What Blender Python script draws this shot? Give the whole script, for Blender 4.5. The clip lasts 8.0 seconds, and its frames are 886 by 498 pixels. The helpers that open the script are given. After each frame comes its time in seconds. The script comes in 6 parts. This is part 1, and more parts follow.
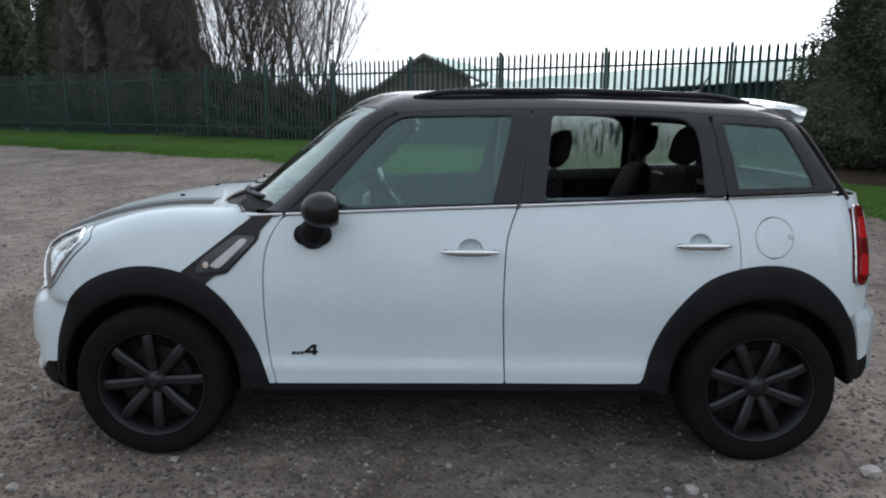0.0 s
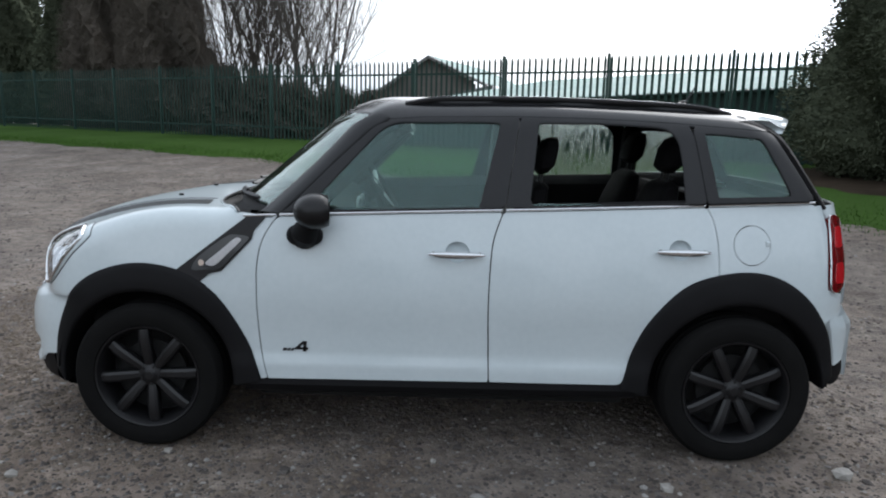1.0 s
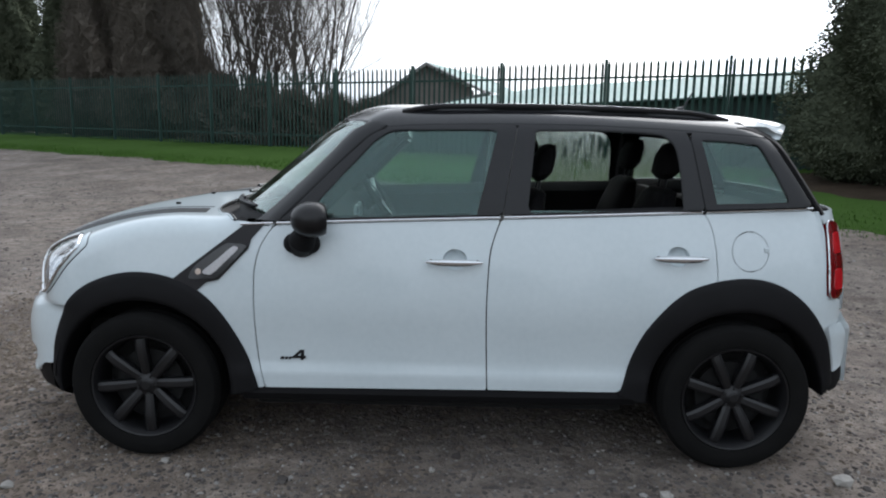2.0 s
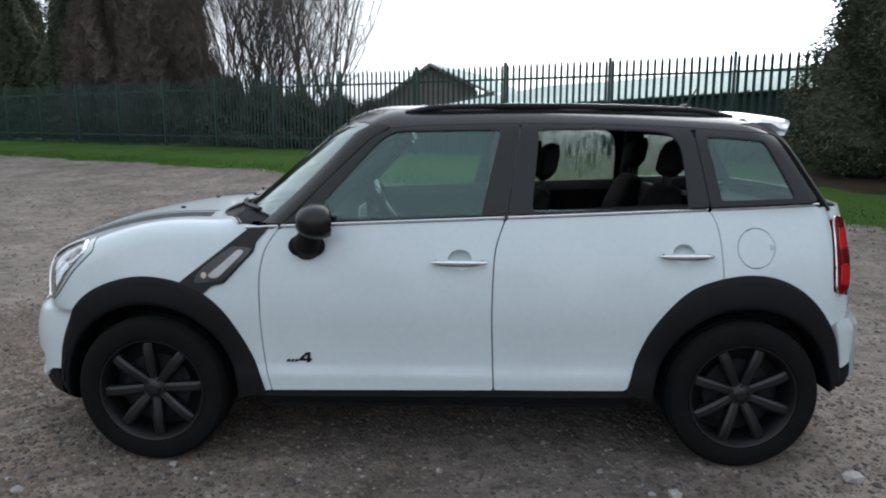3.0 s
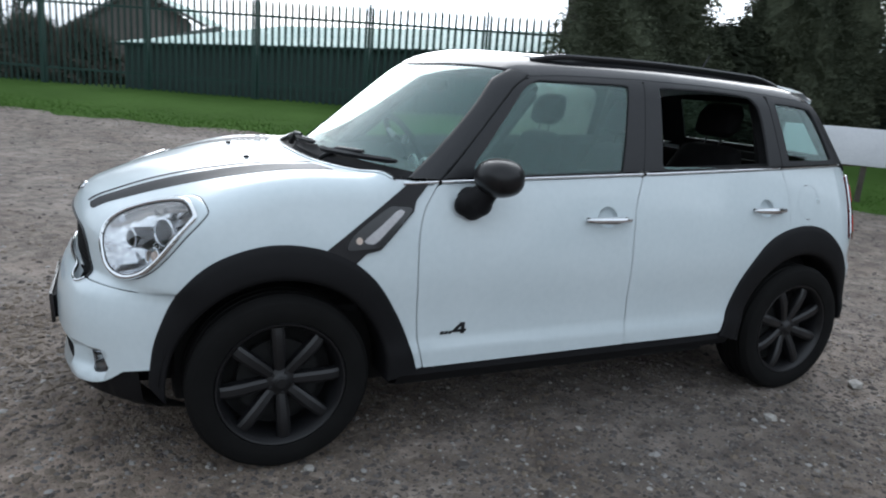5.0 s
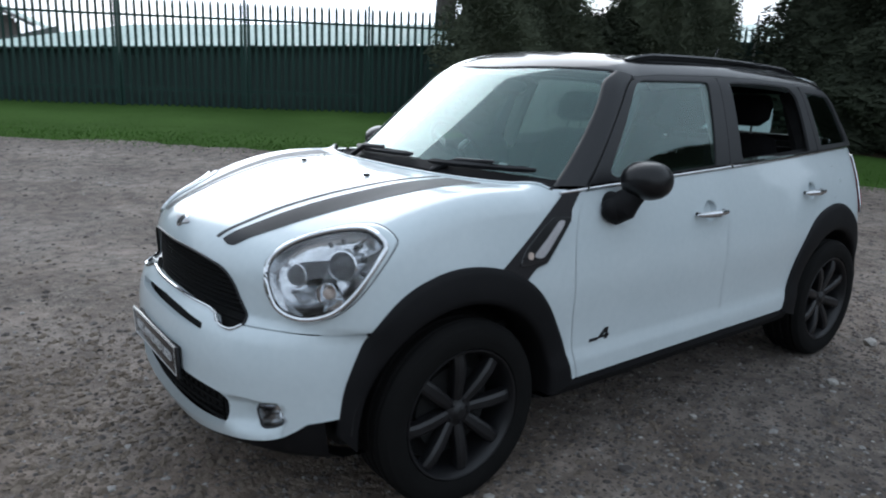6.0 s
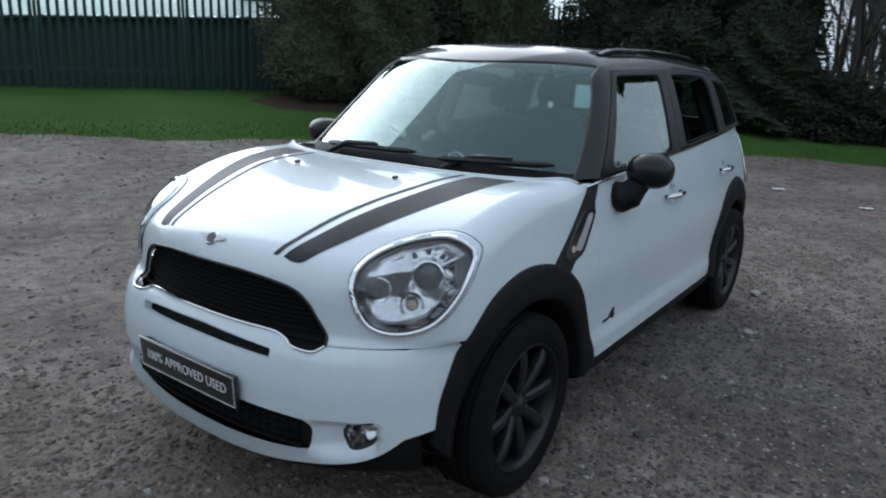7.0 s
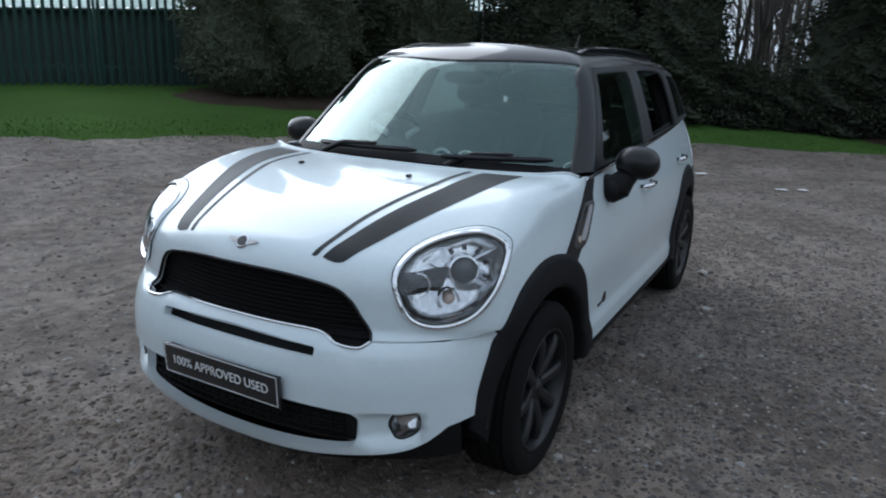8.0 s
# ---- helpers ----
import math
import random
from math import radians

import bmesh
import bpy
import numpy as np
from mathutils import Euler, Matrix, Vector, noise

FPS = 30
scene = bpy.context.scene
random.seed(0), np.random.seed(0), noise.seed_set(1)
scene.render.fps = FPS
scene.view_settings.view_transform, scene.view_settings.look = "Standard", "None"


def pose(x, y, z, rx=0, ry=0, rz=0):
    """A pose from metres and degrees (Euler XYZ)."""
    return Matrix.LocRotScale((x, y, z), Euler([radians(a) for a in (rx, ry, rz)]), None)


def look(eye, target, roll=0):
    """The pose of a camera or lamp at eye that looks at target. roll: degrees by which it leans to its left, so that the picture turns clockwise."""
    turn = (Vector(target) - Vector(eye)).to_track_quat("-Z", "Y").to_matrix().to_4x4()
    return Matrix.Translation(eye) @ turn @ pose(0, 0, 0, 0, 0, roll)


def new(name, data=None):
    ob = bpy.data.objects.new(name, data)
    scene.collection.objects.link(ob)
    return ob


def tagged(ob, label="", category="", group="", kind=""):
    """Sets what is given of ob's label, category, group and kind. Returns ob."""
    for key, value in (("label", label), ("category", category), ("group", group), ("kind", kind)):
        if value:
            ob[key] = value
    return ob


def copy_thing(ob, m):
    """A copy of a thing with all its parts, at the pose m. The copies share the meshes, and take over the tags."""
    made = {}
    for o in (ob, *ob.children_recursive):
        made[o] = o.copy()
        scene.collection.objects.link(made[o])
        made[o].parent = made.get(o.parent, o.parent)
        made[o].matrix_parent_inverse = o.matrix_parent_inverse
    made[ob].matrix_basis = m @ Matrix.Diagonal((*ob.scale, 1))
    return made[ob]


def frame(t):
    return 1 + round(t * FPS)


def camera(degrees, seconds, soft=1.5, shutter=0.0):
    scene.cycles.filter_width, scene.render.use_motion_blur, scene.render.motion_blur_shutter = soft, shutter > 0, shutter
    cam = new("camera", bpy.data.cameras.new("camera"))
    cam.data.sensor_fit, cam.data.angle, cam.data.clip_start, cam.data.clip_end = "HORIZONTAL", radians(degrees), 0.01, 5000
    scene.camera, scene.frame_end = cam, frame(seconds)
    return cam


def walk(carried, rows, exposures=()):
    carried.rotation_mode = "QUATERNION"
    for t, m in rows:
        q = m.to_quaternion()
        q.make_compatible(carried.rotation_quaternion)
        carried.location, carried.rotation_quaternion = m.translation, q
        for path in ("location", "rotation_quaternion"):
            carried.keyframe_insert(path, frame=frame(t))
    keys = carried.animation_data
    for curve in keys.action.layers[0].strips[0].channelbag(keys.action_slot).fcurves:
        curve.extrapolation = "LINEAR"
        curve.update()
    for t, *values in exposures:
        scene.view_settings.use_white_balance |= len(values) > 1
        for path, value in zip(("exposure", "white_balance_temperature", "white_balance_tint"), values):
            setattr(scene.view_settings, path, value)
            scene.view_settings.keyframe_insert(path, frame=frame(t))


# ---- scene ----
cam = camera(64.6, 8.0, soft=2.0, shutter=0.3)
PATH = [
    (0, (-0.028, -3.682, 1.47), (-0.045, -1.717, 1.095), 0.4),
    (0.5, (0.015, -3.772, 1.491), (0.008, -1.804, 1.14), 1.0),
    (1, (0.041, -3.777, 1.491), (0.014, -1.812, 1.121), 1.3),
    (1.5, (0.043, -3.77, 1.494), (0.023, -1.802, 1.139), 1.4),
    (3, (0.053, -3.768, 1.496), (0.011, -1.8, 1.145), 0.2),
    (3.5, (-0.193, -3.752, 1.471), (-0.216, -1.791, 1.083), 2.4),
    (4, (-0.744, -3.701, 1.463), (-0.475, -1.772, 1.01), 0.4),
    (4.2, (-0.968, -3.629, 1.427), (-0.571, -1.71, 1.026), 1.6),
    (4.5, (-1.253, -3.473, 1.447), (-0.803, -1.568, 1.033), -0.2),
    (4.7, (-1.475, -3.364, 1.429), (-0.875, -1.508, 0.989), 1.7),
    (5.8, (-2.543, -2.653, 1.438), (-1.419, -1.07, 0.956), 2.5),
    (6, (-2.705, -2.527, 1.424), (-1.518, -0.985, 0.963), 2.2),
    (6.5, (-3.051, -2.245, 1.475), (-1.653, -0.92, 0.937), 1.7),
    (7, (-3.299, -1.911, 1.496), (-1.734, -0.779, 0.978), 2.2),
    (7.5, (-3.523, -1.695, 1.503), (-1.892, -0.67, 0.964), 2.1),
    (8, (-3.586, -1.654, 1.526), (-1.897, -0.728, 0.991), 1.9),
]
walk(cam, [(t, look(eye, target, roll)) for t, eye, target, roll in PATH], exposures=[(0.0, -0.03, 6510, 12), (3.2, 0.04, 6470, 12), (4.0, 0.17, 6430, 11), (4.7, 0.15, 6380, 11), (5.6, -0.06, 6230, 10), (6.5, -0.34, 6020, 10), (8.0, -0.38, 5960, 10)])


# ---- world, sun and exposure ----
world = bpy.data.worlds.new("overcast_sky")
scene.world = world
world.use_nodes = True
wn, wl = world.node_tree.nodes, world.node_tree.links
wn.clear()
sky = wn.new("ShaderNodeTexSky")
sky.sky_type = "NISHITA"
sky.sun_disc = False
sky.sun_elevation, sky.sun_rotation = radians(25), radians(30)
sky.air_density, sky.dust_density = 1.6, 6.0
grey = wn.new("ShaderNodeHueSaturation")
grey.inputs["Saturation"].default_value = 0.18
veil = wn.new("ShaderNodeMixRGB")
veil.inputs["Fac"].default_value = 0.42
veil.inputs["Color2"].default_value = (12.3, 14.2, 16.2, 1)
cloud = wn.new("ShaderNodeMixRGB")
cloud.blend_type = "DARKEN"
cloud.inputs["Fac"].default_value = 1.0
cloud.inputs["Color2"].default_value = (18.5, 19.3, 20.0, 1)
back = wn.new("ShaderNodeBackground")
back.inputs["Strength"].default_value = 0.15
wout = wn.new("ShaderNodeOutputWorld")
wl.new(sky.outputs["Color"], grey.inputs["Color"])
wl.new(grey.outputs["Color"], cloud.inputs["Color1"])
wl.new(cloud.outputs["Color"], veil.inputs["Color1"])
wl.new(veil.outputs["Color"], back.inputs["Color"])
wl.new(back.outputs["Background"], wout.inputs["Surface"])

sun_data = bpy.data.lights.new("sun", "SUN")
sun_data.energy, sun_data.angle, sun_data.color = 2.5, radians(62), (0.97, 0.985, 1.0)
sun = new("sun", sun_data)
sun.matrix_world = look((0, 0, 30), (-30 * math.sin(radians(30)), -30 * math.cos(radians(30)), 30 - 30 * math.tan(radians(25))))
tagged(sun, kind="structure")


# ---- materials ----
def nodes_of(name):
    m = bpy.data.materials.new(name)
    m.use_nodes = True
    nt = m.node_tree
    return m, nt.nodes, nt.links, nt.nodes["Principled BSDF"]


def surface(name, dark, light, rough=0.5, metal=0.0, scale=8.0, fine=90.0, bump=0.15, depth=0.004, coat=0.0, spread=(0.3, 0.7), spec=0.5):
    """A material that varies between two colours at two scales, with relief."""
    m, n, l, b = nodes_of(name)
    tc = n.new("ShaderNodeTexCoord")
    big, small = n.new("ShaderNodeTexNoise"), n.new("ShaderNodeTexNoise")
    big.inputs["Scale"].default_value, big.inputs["Detail"].default_value = scale, 6
    small.inputs["Scale"].default_value, small.inputs["Detail"].default_value = fine, 4
    mix = n.new("ShaderNodeMath")
    mix.operation = "MULTIPLY_ADD"
    mix.inputs[1].default_value, mix.inputs[2].default_value = 0.45, 0.0
    add = n.new("ShaderNodeMath")
    add.operation = "MULTIPLY_ADD"
    add.inputs[1].default_value = 0.55
    ramp = n.new("ShaderNodeValToRGB")
    ramp.color_ramp.elements[0].position, ramp.color_ramp.elements[1].position = spread
    ramp.color_ramp.elements[0].color, ramp.color_ramp.elements[1].color = (*dark, 1), (*light, 1)
    bm_ = n.new("ShaderNodeBump")
    bm_.inputs["Strength"].default_value, bm_.inputs["Distance"].default_value = bump, depth
    l.new(tc.outputs["Object"], big.inputs["Vector"])
    l.new(tc.outputs["Object"], small.inputs["Vector"])
    l.new(small.outputs["Fac"], mix.inputs[0])
    l.new(big.outputs["Fac"], add.inputs[0])
    l.new(mix.outputs[0], add.inputs[2])
    l.new(add.outputs[0], ramp.inputs["Fac"])
    l.new(ramp.outputs["Color"], b.inputs["Base Color"])
    if bump:
        l.new(small.outputs["Fac"], bm_.inputs["Height"])
        l.new(bm_.outputs["Normal"], b.inputs["Normal"])
    b.inputs["Roughness"].default_value, b.inputs["Metallic"].default_value = rough, metal
    b.inputs["Coat Weight"].default_value, b.inputs["Coat Roughness"].default_value = coat, 0.03
    b.inputs["Specular IOR Level"].default_value = spec
    return m


def clear(name, tint, rough=0.0, ior=1.58):
    m, n, l, b = nodes_of(name)
    b.inputs["Base Color"].default_value = (*tint, 1)
    b.inputs["Roughness"].default_value, b.inputs["IOR"].default_value = rough, ior
    b.inputs["Transmission Weight"].default_value = 1.0
    return m


WHITE = surface("white_car_paint", (0.560, 0.630, 0.655), (0.618, 0.684, 0.708), 0.30, scale=2.5, fine=40, bump=0.0, coat=0.65, spec=0.3)
BLACK = surface("black_car_paint", (0.0090, 0.0092, 0.0105), (0.0155, 0.0158, 0.0180), 0.30, scale=3, fine=60, bump=0.0, coat=0.8, spec=0.05)
FRAME = surface("satin_black_trim", (0.0110, 0.0112, 0.0125), (0.0172, 0.0175, 0.0198), 0.40, scale=5, fine=120, bump=0.02, spec=0.32)
PLASTIC = surface("grained_black_plastic", (0.0055, 0.0055, 0.0062), (0.0098, 0.0096, 0.0108), 0.62, scale=7, fine=420, bump=0.12, depth=0.001, spec=0.16)
CAPBLACK = surface("soft_black_paint", (0.005, 0.005, 0.0055), (0.009, 0.0085, 0.0095), 0.34, scale=4, fine=90, bump=0.02, coat=0.10, spec=0.3)
STRIPGREY = surface("satin_dark_grey_trim", (0.011, 0.0105, 0.0115), (0.020, 0.019, 0.021), 0.5, scale=6, fine=200, bump=0.05, spec=0.3)
GRILLEBLACK = surface("matt_black_grille", (0.003, 0.003, 0.003), (0.006, 0.006, 0.006), 0.75, bump=0.0, spec=0.10)
DARK = surface("dark_underside", (0.004, 0.004, 0.004), (0.010, 0.010, 0.010), 0.9, bump=0.0)
RUBBER = surface("tyre_rubber", (0.005, 0.005, 0.005), (0.0095, 0.0093, 0.0092), 0.85, scale=9, fine=160, bump=0.12, depth=0.001, spec=0.12)
ALLOY = surface("dark_painted_alloy", (0.006, 0.006, 0.007), (0.012, 0.012, 0.0135), 0.42, metal=0.1, scale=14, fine=220, bump=0.03)
CHROME = surface("chrome", (0.62, 0.63, 0.65), (0.80, 0.81, 0.82), 0.12, metal=1.0, bump=0.0)
SILVER = surface("silver_reflector", (0.42, 0.43, 0.45), (0.78, 0.79, 0.80), 0.13, metal=1.0, scale=12, fine=60, bump=0.05)
MATTSILVER = surface("grey_vent_insert", (0.38, 0.37, 0.38), (0.55, 0.54, 0.55), 0.40, metal=0.3, bump=0.0)
CLOTH = surface("dark_seat_cloth", (0.004, 0.0038, 0.0042), (0.009, 0.0086, 0.009), 0.95, scale=12, fine=300, bump=0.25, depth=0.002, spec=0.1)
INNER = surface("dark_interior_plastic", (0.010, 0.010, 0.011), (0.020, 0.0195, 0.020), 0.85, scale=6, fine=200, bump=0.1, spec=0.12)
LINING = surface("grey_roof_lining", (0.16, 0.16, 0.15), (0.24, 0.235, 0.225), 0.9, scale=6, fine=200, bump=0.1)
STRIPE = surface("black_bonnet_vinyl", (0.016, 0.0165, 0.018), (0.028, 0.029, 0.031), 0.50, scale=4, fine=80, bump=0.0, spec=0.2)
RED = surface("red_lamp_lens", (0.11, 0.004, 0.006), (0.20, 0.007, 0.009), 0.12, scale=6, fine=30, bump=0.0, coat=0.8)
LETTER = surface("white_lettering", (0.70, 0.70, 0.70), (0.80, 0.80, 0.80), 0.5, bump=0.0)
PLATEBLACK = surface("black_plate_acrylic", (0.010, 0.010, 0.012), (0.020, 0.020, 0.022), 0.22, bump=0.0, coat=0.4)
GLASS = clear("window_glass", (0.60, 0.80, 0.76), ior=1.57)
GLASS.node_tree.nodes["Principled BSDF"].inputs["Specular Tint"].default_value = (0.75, 0.94, 0.92, 1)
SCREEN = clear("windscreen_glass", (0.66, 0.86, 0.82), ior=1.62)
SCREEN.node_tree.nodes["Principled BSDF"].inputs["Specular Tint"].default_value = (0.72, 0.93, 0.91, 1)
LENS = clear("headlamp_glass", (0.97, 0.98, 0.99), ior=1.40)

WETGLASS = clear("rain_spotted_glass", (0.56, 0.67, 0.66), 0.3, ior=1.45)
wet_n, wet_l = WETGLASS.node_tree.nodes, WETGLASS.node_tree.links
wet_c, wet_m = wet_n.new("ShaderNodeTexCoord"), wet_n.new("ShaderNodeMapping")
wet_m.inputs["Rotation"].default_value, wet_m.inputs["Scale"].default_value = (0, radians(38), 0), (46, 10, 9)
wet_t, wet_r = wet_n.new("ShaderNodeTexNoise"), wet_n.new("ShaderNodeValToRGB")
wet_t.inputs["Scale"].default_value, wet_t.inputs["Detail"].default_value, wet_t.inputs["Distortion"].default_value = 1.0, 3, 0.8
wet_r.color_ramp.elements[0].position, wet_r.color_ramp.elements[0].color = 0.36, (0.06, 0.06, 0.06, 1)
wet_r.color_ramp.elements[1].position, wet_r.color_ramp.elements[1].color = 0.46, (0.24, 0.24, 0.24, 1)
wet_l.new(wet_c.outputs["Object"], wet_m.inputs["Vector"])
wet_l.new(wet_m.outputs["Vector"], wet_t.inputs["Vector"])
wet_l.new(wet_t.outputs["Fac"], wet_r.inputs["Fac"])
wet_l.new(wet_r.outputs["Color"], wet_n["Principled BSDF"].inputs["Roughness"])
AMBER = surface("amber_bulb", (0.50, 0.40, 0.34), (0.66, 0.54, 0.46), 0.2, bump=0.0)
PAPER = surface("white_litter", (0.60, 0.60, 0.58), (0.80, 0.80, 0.78), 0.8, bump=0.2)


# ---- mesh tools ----
def link(name, V, faces, material, parent=None, label="", normals=None, smooth=True):
    me = bpy.data.meshes.new(name)
    me.from_pydata([tuple(map(float, v)) for v in V], [], [tuple(map(int, q)) for q in faces])
    me.materials.append(material)
    if smooth:
        me.polygons.foreach_set("use_smooth", [True] * len(me.polygons))
    me.update()
    if normals is not None and len(normals) == len(me.vertices):
        me.normals_split_custom_set_from_vertices([tuple(map(float, q)) for q in normals])
    ob = new(name, me)
    if parent is not None:
        ob.parent = parent
    return tagged(ob, label) if label else ob


def part(name, bm, material, parent, label="", smooth=True, sharp=32):
    """Links a bmesh as one mesh object under a thing or a part."""
    me = bpy.data.meshes.new(name)
    bmesh.ops.recalc_face_normals(bm, faces=bm.faces)
    if smooth:
        for e in bm.edges:
            e.smooth = len(e.link_faces) == 2 and e.calc_face_angle(0) < radians(sharp)
        for q in bm.faces:
            q.smooth = True
    bm.to_mesh(me)
    bm.free()
    me.materials.append(material)
    ob = new(name, me)
    if parent is not None:
        ob.parent = parent
    return tagged(ob, label) if label else ob


def box(bm, c, s, bevel=0.0, m=None, seg=2):
    """A block of size s round c, with rounded edges, turned by m."""
    made = bmesh.ops.create_cube(bm, size=1.0)["verts"]
    for v in made:
        v.co = Vector((v.co.x * s[0], v.co.y * s[1], v.co.z * s[2]))
    if bevel:
        es = list({e for v in made for e in v.link_edges})
        r = bmesh.ops.bevel(bm, geom=es, offset=min(bevel, 0.49 * min(s)), segments=seg, affect="EDGES", profile=0.6)
        made = list({v for q in r["faces"] for v in q.verts} | {v for v in made if v.is_valid})
    for v in made:
        co = v.co.copy()
        if m is not None:
            co = m @ co
        v.co = co + Vector(c)
    return made


def tube(bm, path, radius, sides=8, closed=False, flat=1.0):
    """A round bar along a list of points; radius may be one number or one per point."""
    path = [Vector(q) for q in path]
    rings, n = [], len(path)
    up = Vector((0.13, 0.31, 0.94)).normalized()
    for i, q in enumerate(path):
        a, b = path[(i - 1) % n if closed else max(i - 1, 0)], path[(i + 1) % n if closed else min(i + 1, n - 1)]
        t = (b - a).normalized()
        u = t.cross(up)
        u = u.normalized() if u.length > 1e-4 else t.orthogonal().normalized()
        w = t.cross(u)
        r = radius[i] if isinstance(radius, (list, tuple)) else radius
        rings.append([bm.verts.new(q + r * (math.cos(2 * math.pi * k / sides) * u + flat * math.sin(2 * math.pi * k / sides) * w)) for k in range(sides)])
    for i in range(n if closed else n - 1):
        A, B = rings[i], rings[(i + 1) % n]
        for k in range(sides):
            bm.faces.new((A[k], A[(k + 1) % sides], B[(k + 1) % sides], B[k]))
    if not closed:
        bm.faces.new(rings[0][::-1])
        bm.faces.new(rings[-1])


def lathe(bm, profile, sides=48, closed=True):
    """Turns (radius, y) round the y axis."""
    rings = [[bm.verts.new((r * math.cos(2 * math.pi * k / sides), y, r * math.sin(2 * math.pi * k / sides))) for k in range(sides)] for r, y in profile]
    pairs = list(zip(rings, rings[1:])) + ([(rings[-1], rings[0])] if closed else [])
    for A, B in pairs:
        for k in range(sides):
            bm.faces.new((A[k], A[(k + 1) % sides], B[(k + 1) % sides], B[k]))


def spline(pts, n=12, closed=False):
    """A smooth line through points."""
    P = np.array(pts, float)
    m = len(P)
    out = []
    for i in range(m if closed else m - 1):
        p0 = P[(i - 1) % m] if closed or i > 0 else 2 * P[0] - P[1]
        p1, p2 = P[i], P[(i + 1) % m]
        p3 = P[(i + 2) % m] if closed or i + 2 < m else 2 * P[-1] - P[-2]
        for t in np.linspace(0, 1, n, endpoint=False):
            out.append(0.5 * (2 * p1 + (p2 - p0) * t + (2 * p0 - 5 * p1 + 4 * p2 - p3) * t * t + (3 * p1 - p0 - 3 * p2 + p3) * t ** 3))
    if not closed:
        out.append(P[-1])
    return np.array(out)


def resample(P, gap, closed=False):
    Q = np.vstack([P, P[:1]]) if closed else P
    s = np.r_[0, np.cumsum(np.linalg.norm(np.diff(Q, axis=0), axis=1))]
    n = max(2, int(round(s[-1] / gap)) + 1)
    t = np.linspace(0, s[-1], n)
    R = np.stack([np.interp(t, s, Q[:, k]) for k in range(Q.shape[1])], 1)
    return R[:-1] if closed else R


def onto(form, P, d):
    """Where rays along d from far outside, through the points P, first meet a form."""
    P, d = np.asarray(P, float), np.asarray(d, float) / np.linalg.norm(d)
    o = P - 2.2 * d
    best, lo, done = np.full(len(P), 9.0), np.zeros(len(P)), np.zeros(len(P), bool)
    nearest = np.zeros(len(P))
    for s in np.arange(0, 4.4, 0.025):
        q = o + s * d
        v = form(q[:, 0], q[:, 1], q[:, 2])
        better = (v < best) & ~done
        nearest[better], best[better] = s, v[better]
        hit = (v < 0) & ~done
        lo[hit] = s - 0.025
        done |= hit
    hi = lo + 0.025
    for _ in range(24):
        mid = (lo + hi) / 2
        q = o + mid[:, None] * d
        inside = form(q[:, 0], q[:, 1], q[:, 2]) < 0
        hi, lo = np.where(inside, mid, hi), np.where(inside, lo, mid)
    return o + np.where(done, hi, nearest)[:, None] * d


def outward(form, P):
    e, g = 1.5e-3, []
    for k in range(3):
        A, B = P.copy(), P.copy()
        A[:, k] += e
        B[:, k] -= e
        g.append(form(*A.T) - form(*B.T))
    g = np.stack(g, 1)
    return g / np.maximum(np.linalg.norm(g, axis=1, keepdims=True), 1e-9)


def within_loop(Q, L):
    inside = np.zeros(len(Q), bool)
    A, B = L, np.roll(L, -1, 0)
    for (x1, y1), (x2, y2) in zip(A, B):
        if abs(y2 - y1) < 1e-12:
            continue
        c = (y1 > Q[:, 1]) != (y2 > Q[:, 1])
        inside ^= c & (Q[:, 0] < (x2 - x1) * (Q[:, 1] - y1) / (y2 - y1) + x1)
    return inside


